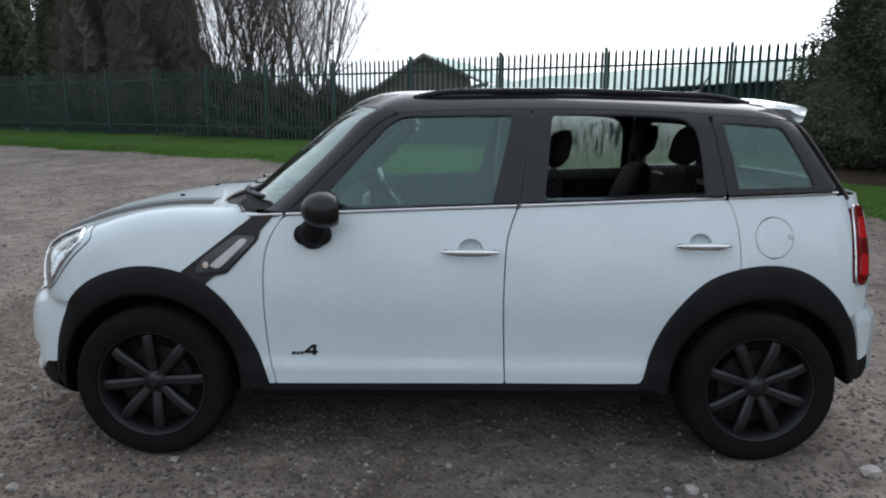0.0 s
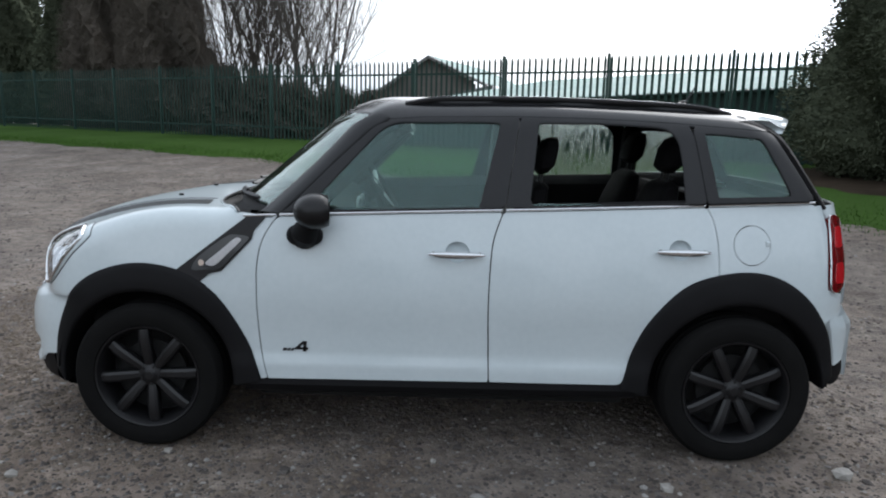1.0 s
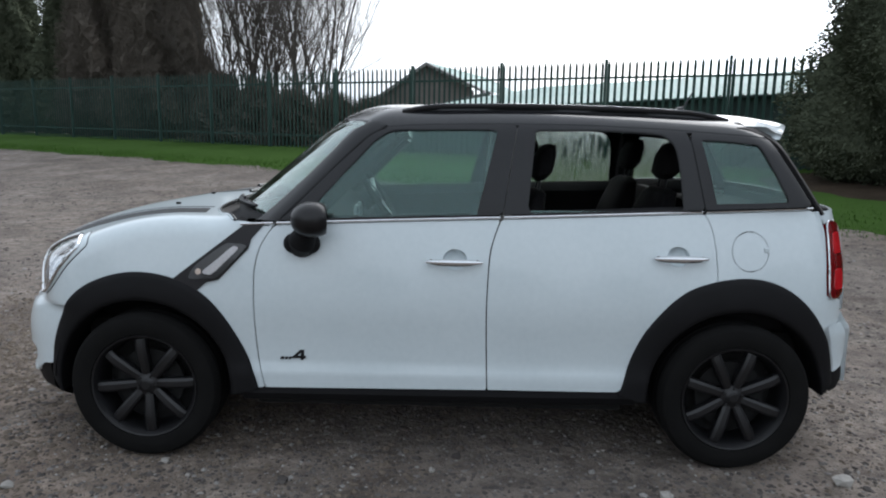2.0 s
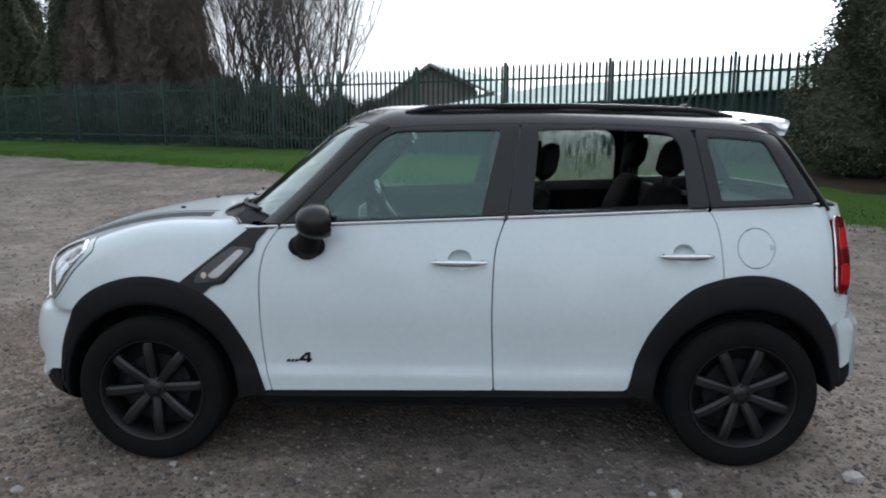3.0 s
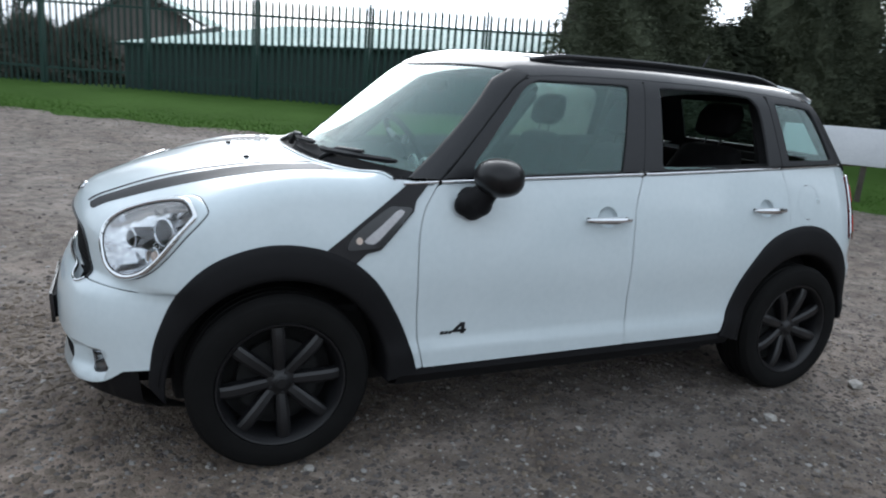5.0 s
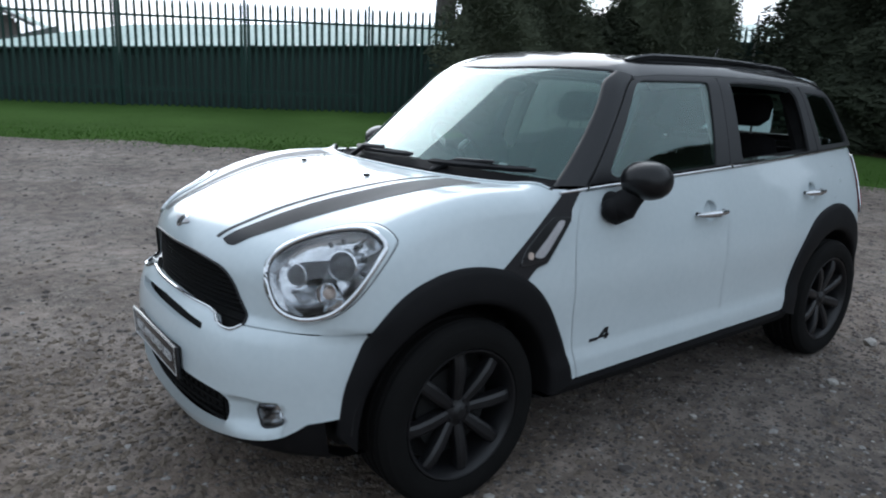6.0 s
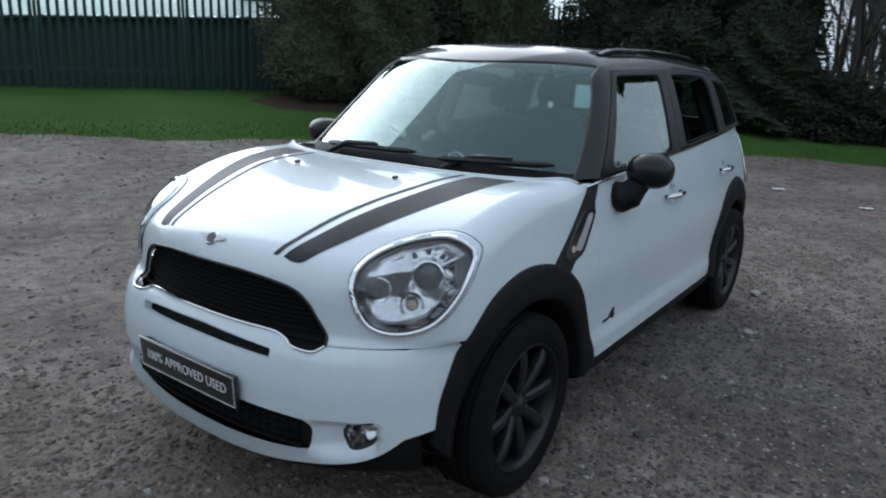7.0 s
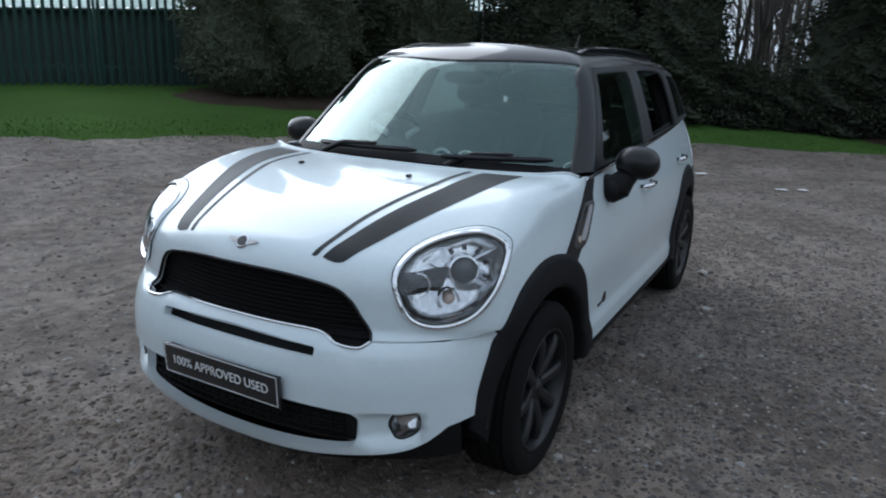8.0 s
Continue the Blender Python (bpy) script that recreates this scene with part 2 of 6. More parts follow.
def shell(form, d, rim, holes=(), gap=0.03, lift=0.0, thick=0.012, half=False, fine=0.5):
    """A panel lying on a form, bounded by a loop of points on it. half: it ends at y = 0, and its mirror image is joined on."""
    from mathutils.geometry import delaunay_2d_cdt
    d = np.asarray(d, float) / np.linalg.norm(d)
    u = np.cross(d, (0, 0, 1.0)) if abs(d[2]) < 0.9 else np.array([1.0, 0, 0])
    u /= np.linalg.norm(u)
    w = np.cross(u, d)
    loops = [resample(np.asarray(L, float), gap * fine, True) for L in (rim, *holes)]
    if half:
        loops[0][np.abs(loops[0][:, 1]) < gap * 0.3, 1] = 0.0
    flat = [np.stack([L @ u, L @ w], 1) for L in loops]
    lo, hi = flat[0].min(0), flat[0].max(0)
    gx, gy = np.meshgrid(np.arange(lo[0], hi[0], gap), np.arange(lo[1], hi[1], gap * 0.87))
    gx = gx + (np.arange(gx.shape[0]) % 2)[:, None] * gap * 0.5
    G = np.stack([gx.ravel(), gy.ravel()], 1)
    G = G[within_loop(G, flat[0])]
    edge = np.vstack(flat)
    if len(G):
        near = np.concatenate([np.min(np.linalg.norm(part_[:, None] - edge[None], axis=2), axis=1) for part_ in np.array_split(G, max(1, len(G) // 400))])
        G = G[near > gap * 0.42]
    pts, es, base = [], [], 0
    for L in flat:
        pts += [Vector(q) for q in L]
        es += [(base + i, base + (i + 1) % len(L)) for i in range(len(L))]
        base += len(L)
    pts += [Vector(q) for q in G]
    v2, _, tri, *_ = delaunay_2d_cdt(pts, es, [], 0, 1e-6)
    V2 = np.array([tuple(q) for q in v2])
    T = np.array([q for q in tri if len(q) == 3])
    C = V2[T].mean(1)
    keep = within_loop(C, flat[0])
    for L in flat[1:]:
        keep &= ~within_loop(C, L)
    T = T[keep]
    used = np.unique(T)
    remap = -np.ones(len(V2), int)
    remap[used] = np.arange(len(used))
    T, V2 = remap[T], V2[used]
    P = onto(form, V2[:, :1] * u + V2[:, 1:] * w, d)
    if half:
        mid = np.abs(P[:, 1]) < 7e-3
        P[mid, 1] = 0.0
        T = T[~mid[T].all(1)]
    N = outward(form, P)
    a, b, c = P[T[:, 0]], P[T[:, 1]], P[T[:, 2]]
    flip = (np.cross(b - a, c - a) * N[T[:, 0]]).sum(1) < 0
    T[flip] = T[flip][:, ::-1]
    P = P + lift * N
    if half:
        P[mid, 1] = 0.0
        M, base = np.arange(len(P)), len(P)
        M[~mid] = base + np.arange((~mid).sum())
        T = np.vstack([T, M[T][:, ::-1]])
        P, N = np.vstack([P, P[~mid] * (1, -1, 1)]), np.vstack([N, N[~mid] * (1, -1, 1)])
    faces = [tuple(t) for t in T]
    if thick:
        count = {}
        for t in faces:
            for i in range(3):
                count[(t[i], t[(i + 1) % 3])] = 1
        open_ = [(i, j) for i, j in count if (j, i) not in count]
        ring = sorted({i for e in open_ for i in e})
        low = {i: len(P) + k for k, i in enumerate(ring)}
        faces += [(j, i, low[i], low[j]) for i, j in open_]
        P, N = np.vstack([P, P[ring] - thick * N[ring]]), np.vstack([N, N[ring]])
    return P, faces, N


def mirrored(data):
    P, faces, N = data
    return P * (1, -1, 1), [tuple(q[::-1]) for q in faces], N * (1, -1, 1)


def sheet(name, data, material, parent, label=""):
    return link(name, data[0], data[1], material, parent, label, data[2])


def smax(p, q, k):
    h = np.maximum(k - np.abs(p - q), 0.0)
    return np.maximum(p, q) + h * h / (4 * k)


def step01(t):
    t = np.clip(t, 0.0, 1.0)
    return t * t * (3 - 2 * t)


def belt(x):
    """Height of the waist line along the car."""
    return 1.094 + 0.040 * (x - 0.0) - 0.004 * np.maximum(-x, 0) ** 2


def side_width(x, z):
    """Half width of the lower body."""
    w = 0.866 - 0.028 * np.maximum(x - 0.3, 0) ** 2 - 0.035 * np.maximum(-0.6 - x, 0) ** 2
    c = 0.33 + 0.07 * np.clip(x - 0.3, 0, 1.5)
    w = w - c * np.maximum(z - 0.62, 0) ** 2
    w = w - 0.012 * step01((z - 0.40) / 0.07) * step01((0.75 - z) / 0.25)
    w = w - 0.5 * np.maximum(0.33 - z, 0) ** 2
    return w


def hood_height(x, a):
    f = np.maximum(-(x + 1.107), 0)
    edge = 0.33 + 0.16 * (x + 1.93)
    dome = 0.006 * (1 - step01((a - edge) / 0.12)) * step01((x + 1.97) / 0.3) * step01((-1.13 - x) / 0.3)
    return dome + 1.078 - 0.232 * f ** 2.17 - 0.27 * f ** 2 * (a / 0.75) ** 2 + 0.35 * step01((x + 1.0) / 0.6)


def nose(a, z):
    up = 1.986 - 0.1375 * (a / 0.6) ** 2.21 - 0.033 * np.maximum(z - 0.72, 0) - 0.156 * np.maximum(a - 0.5, 0) ** 2
    lo = 2.050 - 0.147 * (a / 0.7) ** 2.5 - 1.557 * np.maximum(z - 0.5, 0) ** 2 - 1.5 * np.maximum(a - 0.5, 0) ** 2 - 2.0 * np.maximum(0.37 - z, 0) ** 2
    pocket = step01((a - 0.46) / 0.09) * step01((0.672 - a) / 0.035) * step01((z - 0.318) / 0.05) * step01((0.442 - z) / 0.02)
    return lo + (up - lo) * step01((z - 0.634) / 0.06) - 0.050 * pocket


def tail(a, z):
    up = 1.915 - 0.10 * (a / 0.7) ** 2 - 0.22 * np.maximum(z - 0.78, 0) ** 1.2
    lo = 2.00 - 0.14 * (a / 0.7) ** 2 - 0.8 * np.maximum(0.40 - z, 0) ** 2
    return lo + (up - lo) * step01((z - 0.60) / 0.09)


def body(x, y, z):
    """Lower body: below zero inside."""
    a = np.sqrt(y * y + 1e-8)
    side = a - side_width(x, z)
    top = z - hood_height(x, a)
    front = -x - nose(a, z)
    rear = x - tail(a, z)
    f = smax(side, front, 0.105)
    f = smax(f, rear, 0.20)
    return smax(f, top, 0.088)


def cabin(x, y, z):
    """Roof, pillars and glass: below zero inside."""
    a = np.sqrt(y * y + 1e-8)
    w = 0.786 - 0.020 * np.maximum(x - 0.25, 0) ** 2 - 0.01 * np.maximum(-0.2 - x, 0) ** 2
    side = (a - (w - 0.31 * (z - 1.10) - (0.16 + 0.25 * np.clip((0.5 - x) / 0.7, 0, 1)) * (z - 1.10) ** 2)) * 0.92
    roof = z - (1.596 - 0.030 * (x - 0.25) ** 2 - 0.045 * (a / 0.6) ** 2)
    screen = ((-1.052 + (0.230 + 0.12 * (z - 1.06)) * (a / 0.69) ** 2.4 + 1.19 * (z - 1.073)) - x) * 0.65
    back = (x - (1.80 - 0.10 * (a / 0.7) ** 2 - 0.68 * (z - 1.12))) * 0.83
    f = smax(side, screen, 0.032)
    f = smax(f, back, 0.12)
    return smax(f, roof, 0.12)


# ---- the ground ----
FENCE_AT, ALONG, ACROSS = np.array([-5.85, 18.84]), np.array([0.8555, -0.5177]), np.array([-0.5177, -0.8555])


def fence_place(s, n=0.0):
    q = FENCE_AT + s * ALONG + n * ACROSS
    return float(q[0]), float(q[1])


def rise(x, y):
    """Height of the ground: level round the car, rising gently to the fence, falling away past the trees."""
    n = (x - FENCE_AT[0]) * ACROSS[0] + (y - FENCE_AT[1]) * ACROSS[1]
    q = np.clip((10.5 - n) / 10.5, 0, 1)
    return 0.31 * q * q * (3 - 2 * q) + 0.31 * q - 0.30 * np.clip(x - 18.0, 0, 140)


def turf_edge(s):
    return np.interp(s, [-30, 3, 10, 14.6, 18, 23, 26, 40], [3.9, 4.4, 5.35, 6.1, 6.9, 8.1, 10.0, 22.0])


def ripple(x, y):
    return 0.012 * np.sin(1.3 * x + 0.7 * y) * np.sin(0.9 * y - 0.4 * x + 1.0) + 0.006 * np.sin(3.1 * x - 1.7 * y)


def ground_height(x, y):
    x, y = np.asarray(x, float), np.asarray(y, float)
    flat = np.exp(-((x / 2.6) ** 2 + (y / 1.5) ** 2) ** 2)
    return rise(x, y) + ripple(x, y) * (1 - flat)


def warp(n, reach, centre):
    t = np.linspace(-1, 1, n)
    return centre + reach * np.sinh(6.2 * t) / np.sinh(6.2)


def build_ground():
    X, Y = np.meshgrid(warp(200, 420, -0.5), warp(200, 420, 1.0))
    Z = ground_height(X, Y)
    n = X.shape[1]
    V = np.stack([X.ravel(), Y.ravel(), Z.ravel()], 1)
    F = [(r * n + c, r * n + c + 1, (r + 1) * n + c + 1, (r + 1) * n + c) for r in range(n - 1) for c in range(n - 1)]
    m, nd, l, b = nodes_of("worn_gravel")
    tc = nd.new("ShaderNodeTexCoord")

    def tex(kind, scale, detail=5, out="Fac"):
        q = nd.new(kind)
        q.inputs["Scale"].default_value = scale
        if kind == "ShaderNodeTexNoise":
            q.inputs["Detail"].default_value = detail
        l.new(tc.outputs["Object"], q.inputs["Vector"])
        return q.outputs[out]

    def ramp(src, *stops):
        r = nd.new("ShaderNodeValToRGB")
        r.color_ramp.elements[0].position, r.color_ramp.elements[0].color = stops[0][0], (*stops[0][1], 1)
        r.color_ramp.elements[1].position, r.color_ramp.elements[1].color = stops[-1][0], (*stops[-1][1], 1)
        for p, c in stops[1:-1]:
            r.color_ramp.elements.new(p).color = (*c, 1)
        l.new(src, r.inputs["Fac"])
        return r.outputs["Color"]

    def blend(kind, fac, a, c):
        q = nd.new("ShaderNodeMixRGB")
        q.blend_type = kind
        q.inputs["Fac"].default_value = fac if isinstance(fac, float) else 0.5
        if not isinstance(fac, float):
            l.new(fac, q.inputs["Fac"])
        l.new(a, q.inputs["Color1"])
        l.new(c, q.inputs["Color2"])
        return q.outputs["Color"]

    chips = tex("ShaderNodeTexVoronoi", 34.0, out="Color")
    grit = tex("ShaderNodeTexVoronoi", 95.0, out="Color")
    soil = ramp(tex("ShaderNodeTexNoise", 1.1, 8), (0.32, (0.088, 0.066, 0.052)), (0.5, (0.150, 0.119, 0.098)), (0.68, (0.218, 0.178, 0.152)))
    pale = ramp(tex("ShaderNodeTexNoise", 0.55, 3), (0.45, (0, 0, 0)), (0.62, (1, 1, 1)))
    stone = blend("MIX", 0.5, ramp(chips, (0.15, (0.068, 0.055, 0.045)), (0.6, (0.127, 0.105, 0.086)), (0.97, (0.31, 0.275, 0.239))), ramp(grit, (0.1, (0.045, 0.038, 0.032)), (0.9, (0.180, 0.158, 0.136))))
    col = blend("MIX", ramp(tex("ShaderNodeTexNoise", 2.7, 6), (0.38, (0.25,) * 3), (0.62, (0.8,) * 3)), soil, stone)
    dust = nd.new("ShaderNodeRGB")
    dust.outputs[0].default_value = (0.162, 0.140, 0.126, 1)
    soft_ = nd.new("ShaderNodeMath")
    soft_.operation = "MULTIPLY"
    soft_.inputs[1].default_value = 0.35
    l.new(pale, soft_.inputs[0])
    col = blend("MIX", soft_.outputs[0], col, dust.outputs[0])
    clods = ramp(tex("ShaderNodeTexNoise", 7.5, 7), (0.34, (0.62, 0.60, 0.59)), (0.50, (1.0, 1.0, 1.0)), (0.68, (1.30, 1.30, 1.30)))
    col = blend("MULTIPLY", 1.0, col, clods)
    mud = ramp(tex("ShaderNodeTexNoise", 0.8, 5), (0.40, (0.80, 0.77, 0.75)), (0.60, (1.12, 1.12, 1.12)))
    col = blend("MULTIPLY", 1.0, col, mud)
    # one darker and two lighter patches, each with a noisy round edge
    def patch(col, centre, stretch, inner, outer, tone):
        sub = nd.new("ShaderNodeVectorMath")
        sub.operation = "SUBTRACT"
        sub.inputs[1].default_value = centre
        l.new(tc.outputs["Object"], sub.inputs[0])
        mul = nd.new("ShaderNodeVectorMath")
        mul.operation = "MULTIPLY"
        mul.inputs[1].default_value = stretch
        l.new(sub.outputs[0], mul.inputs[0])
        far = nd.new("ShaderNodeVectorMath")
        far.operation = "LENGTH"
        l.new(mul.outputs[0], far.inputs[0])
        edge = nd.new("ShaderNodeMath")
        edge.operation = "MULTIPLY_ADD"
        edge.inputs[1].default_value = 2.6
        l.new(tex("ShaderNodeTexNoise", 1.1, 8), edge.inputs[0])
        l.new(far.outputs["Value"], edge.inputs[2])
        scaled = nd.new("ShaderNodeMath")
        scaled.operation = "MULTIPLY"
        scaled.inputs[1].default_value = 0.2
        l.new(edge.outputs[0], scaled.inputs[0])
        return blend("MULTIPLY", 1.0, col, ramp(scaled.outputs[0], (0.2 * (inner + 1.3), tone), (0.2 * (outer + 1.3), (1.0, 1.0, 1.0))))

    col = patch(col, (-3.3, 0.5, 0), (1, 1, 0), 0.7, 2.0, (0.84, 0.80, 0.77))
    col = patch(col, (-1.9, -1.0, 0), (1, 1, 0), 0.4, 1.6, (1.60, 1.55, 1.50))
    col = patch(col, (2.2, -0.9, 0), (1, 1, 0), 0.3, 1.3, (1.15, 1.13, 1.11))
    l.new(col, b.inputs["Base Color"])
    b.inputs["Roughness"].default_value = 0.85
    h1 = tex("ShaderNodeTexVoronoi", 34.0, out="Distance")
    h2 = tex("ShaderNodeTexNoise", 120.0, 4)
    add = nd.new("ShaderNodeMath")
    add.operation = "MULTIPLY_ADD"
    add.inputs[1].default_value = -0.8
    l.new(h1, add.inputs[0])
    l.new(h2, add.inputs[2])
    bp = nd.new("ShaderNodeBump")
    bp.inputs["Strength"].default_value, bp.inputs["Distance"].default_value = 0.7, 0.012
    l.new(add.outputs[0], bp.inputs["Height"])
    bq = nd.new("ShaderNodeBump")
    bq.inputs["Strength"].default_value, bq.inputs["Distance"].default_value = 0.5, 0.035
    l.new(tex("ShaderNodeTexNoise", 6.0, 7), bq.inputs["Height"])
    br = nd.new("ShaderNodeBump")
    br.inputs["Strength"].default_value, br.inputs["Distance"].default_value = 0.35, 0.08
    l.new(tex("ShaderNodeTexNoise", 2.2, 6), br.inputs["Height"])
    bs = nd.new("ShaderNodeBump")
    bs.inputs["Strength"].default_value, bs.inputs["Distance"].default_value = 0.7, 0.022
    l.new(tex("ShaderNodeTexNoise", 19.0, 6), bs.inputs["Height"])
    l.new(br.outputs["Normal"], bs.inputs["Normal"])
    l.new(bs.outputs["Normal"], bq.inputs["Normal"])
    l.new(bq.outputs["Normal"], bp.inputs["Normal"])
    l.new(bp.outputs["Normal"], b.inputs["Normal"])
    ob = link("ground", V, F, m)
    tagged(ob, "grey-brown worn gravel car park with loose stones", "ground", kind="structure")


build_ground()

TURF = surface("mown_grass", (0.028, 0.058, 0.013), (0.060, 0.112, 0.028), 1.0, scale=0.5, fine=45, bump=0.3, depth=0.01, spec=0.02)
BLADE = surface("grass_blade", (0.042, 0.096, 0.018), (0.080, 0.160, 0.034), 1.0, scale=0.6, fine=30, bump=0.0, spec=0.02)


def build_turf():
    """The grass verge: a sheet just above the gravel, with an uneven edge."""
    S, K = np.arange(-34, 44, 0.12), 22
    V, F = [], []
    rng = np.random.default_rng(4)
    wob = 0.16 * np.sin(S * 1.1) + 0.10 * np.sin(S * 2.9 + 1) + 0.05 * np.sin(S * 7.7 + 2) + 0.025 * rng.standard_normal(len(S))
    for i, s in enumerate(S):
        for k in range(K):
            t = k / (K - 1)
            n = (turf_edge(s) + wob[i]) * (1 - t) + (-3.0) * t
            x, y = FENCE_AT + s * ALONG + n * ACROSS
            mound = 0.012 + 0.05 * min(1, t * 4) - 0.05 * (t == 0)
            V.append((x, y, float(ground_height(x, y)) + mound))
    for i in range(len(S) - 1):
        for k in range(K - 1):
            a = i * K + k
            F.append((a, a + K, a + K + 1, a + 1))
    tagged(link("grass_verge", V, F, TURF), "bright green mown grass verge along the fence", "grass", kind="structure")
    # blades
    rng = np.random.default_rng(5)
    V, F = [], []
    for _ in range(70000):
        s = rng.uniform(-16, 26)
        n = rng.uniform(0.1, 1.0) ** 0.8 * (turf_edge(s) + 0.15 * rng.standard_normal())
        x, y = FENCE_AT + s * ALONG + n * ACROSS
        z = float(ground_height(x, y)) + 0.03
        h, a, q = rng.uniform(0.02, 0.055), rng.uniform(0, 6.28), 0.007
        dx, dy = math.cos(a), math.sin(a)
        i = len(V)
        V += [(x - q * dx, y - q * dy, z), (x + q * dx, y + q * dy, z), (x + 0.5 * h * dy, y - 0.5 * h * dx, z + h)]
        F.append((i, i + 1, i + 2))
    tagged(link("grass_blades", V, F, BLADE, smooth=False), "short green grass blades on the verge", "grass", kind="stuff")


build_turf()

# ---- palisade fence ----
FENCE_GREEN = surface("green_powder_coat", (0.006, 0.030, 0.023), (0.011, 0.050, 0.038), 0.7, scale=3, fine=60, bump=0.1)


def pale_mesh():
    """One pressed steel pale, W-shaped in plan, with a pointed top."""
    h, w, t = 2.36, 0.066, 0.003
    prof = [(-w / 2, 0.012), (-w / 4, 0.0), (0, 0.010), (w / 4, 0.0), (w / 2, 0.012)]
    top = [h - 0.10, h - 0.035, h, h - 0.035, h - 0.10]
    V, F = [], []
    for back in (0, 1):
        for (x, y), zt in zip(prof, top):
            V += [(x, y + back * t, 0.04), (x, y + back * t, zt)]
    for k in range(4):
        a = 2 * k
        F += [(a, a + 2, a + 3, a + 1), (a + 10, a + 11, a + 13, a + 12), (a + 1, a + 3, a + 13, a + 11)]
    F += [(0, 1, 11, 10), (8, 18, 19, 9)]
    me = bpy.data.meshes.new("pale")
    me.from_pydata(V, [], F)
    me.materials.append(FENCE_GREEN)
    return me


def build_fence():
    me = pale_mesh()
    turn = math.degrees(math.atan2(ALONG[1], ALONG[0]))
    panel, count = 2.75, 17
    far_V, far_F = [], []
    base_v = [tuple(v.co) for v in me.vertices]
    base_f = [tuple(q.vertices) for q in me.polygons]
    for i in range(-12, 11):
        s0 = i * panel
        x, y = fence_place(s0)
        root = new("palisade_fence")
        root.matrix_world = pose(x, y, float(rise(x, y)) + 0.02, 0, 0, turn)
        tagged(root, "dark green steel palisade fence panel with pointed pales", "fence", "palisade fence panels")
        bm = bmesh.new()
        box(bm, (0, 0.05, 1.19), (0.055, 0.10, 2.42), 0.006)
        part("post", bm, FENCE_GREEN, root)
        for z in (0.42, 1.98):
            bm = bmesh.new()
            box(bm, (panel / 2, 0.035, z), (panel - 0.05, 0.006, 0.05))
            box(bm, (panel / 2, 0.055, z + 0.022), (panel - 0.05, 0.04, 0.006))
            part("rail", bm, FENCE_GREEN, root, smooth=False)
        for k in range(count):
            px = (k + 0.5) * panel / count
            if -3 <= i < 6 or i == 8:
                ob = new("pale", me)
                ob.parent = root
                ob.location = (px, 0.018, 0)
            else:
                b = len(far_V)
                m = root.matrix_world
                far_V += [tuple(m @ Vector((v[0] + px, v[1] + 0.018, v[2]))) for v in base_v]
                far_F += [tuple(b + q for q in f) for f in base_f]
    tagged(link("fence_pales", far_V, far_F, FENCE_GREEN, smooth=False), "row of pointed dark green steel pales further along", "fence", kind="stuff")


build_fence()

# ---- buildings behind the fence ----
SHEDWALL = surface("dark_green_cladding", (0.018, 0.036, 0.032), (0.030, 0.054, 0.048), 0.7, scale=1.5, fine=30, bump=0.1)
PALEROOF = surface("pale_green_roof_sheet", (0.26, 0.40, 0.36), (0.40, 0.52, 0.48), 0.55, scale=0.8, fine=14, bump=0.15)
GABLE = surface("weathered_grey_boards", (0.115, 0.100, 0.090), (0.190, 0.170, 0.155), 0.85, scale=1.4, fine=26, bump=0.3)
BARGE = surface("grey_barge_board", (0.22, 0.22, 0.22), (0.34, 0.34, 0.33), 0.7, bump=0.1)


def ribbed(A, B, C, pitch, depth, n_up=2):
    """A corrugated sheet: from A along to B, and from A up to C."""
    A, B, C = (np.array(q, float) for q in (A, B, C))
    run, up = B - A, C - A
    nrm = np.cross(run, up)
    nrm /= np.linalg.norm(nrm)
    n = int(np.linalg.norm(run) / pitch * 6)
    V, F = [], []
    for j in range(n_up):
        for i in range(n + 1):
            V.append(A + run * i / n + up * j / (n_up - 1) + nrm * depth * math.sin(2 * math.pi * i / 6))
    for j in range(n_up - 1):
        for i in range(n):
            a = j * (n + 1) + i
            F.append((a, a + 1, a + n + 2, a + n + 1))
    return V, F


def build_shed():
    s0, s1, back, depth = 4.45, 27.0, -0.8, -6.5
    z0, z1 = 1.78, 2.82
    root = new("shed")
    tagged(root, "long low dark green shed with pale green ribbed roof", "shed")
    p = lambda s, n, z: (*fence_place(s, n), z)
    link("wall", *ribbed(p(s0, back, 0.45), p(s1, back, 0.45), p(s0, back, 1.80), 0.20, 0.012), SHEDWALL, root, "dark green ribbed wall")
    # the part of the wall under the rising eaves
    V = [p(s0, back - 0.02, 1.70), p(s1, back - 0.02, 1.70), p(s1, back - 0.02, z1), p(s0, back - 0.02, z0)]
    link("eaves_board", V, [(0, 1, 2, 3)], SHEDWALL, root, smooth=False)
    link("end_wall", [p(s0 + 0.03, back, 0.45), p(s0 + 0.03, depth, 0.45), p(s0 + 0.03, depth, z0 + 0.9), p(s0 + 0.03, back, z0)], [(0, 1, 2, 3)], SHEDWALL, root, smooth=False)
    A, B = np.array(p(s0 - 0.15, back + 0.12, z0 + 0.01)), np.array(p(s1, back + 0.12, z1 + 0.01))
    C = np.array(p(s0 - 0.15 + 2.4, back - 5.5, z0 + 1.0))
    V, F = ribbed(A, B, C, 0.24, 0.025, 3)
    link("roof", V, F, PALEROOF, root, "pale green corrugated roof")
    bm = bmesh.new()
    tube(bm, [tuple(A + (0, 0, -0.03)), tuple((A + B) / 2 + (0, 0, -0.035)), tuple(B + (0, 0, -0.03))], 0.035, 8)
    part("gutter", bm, SHEDWALL, root)


build_shed()


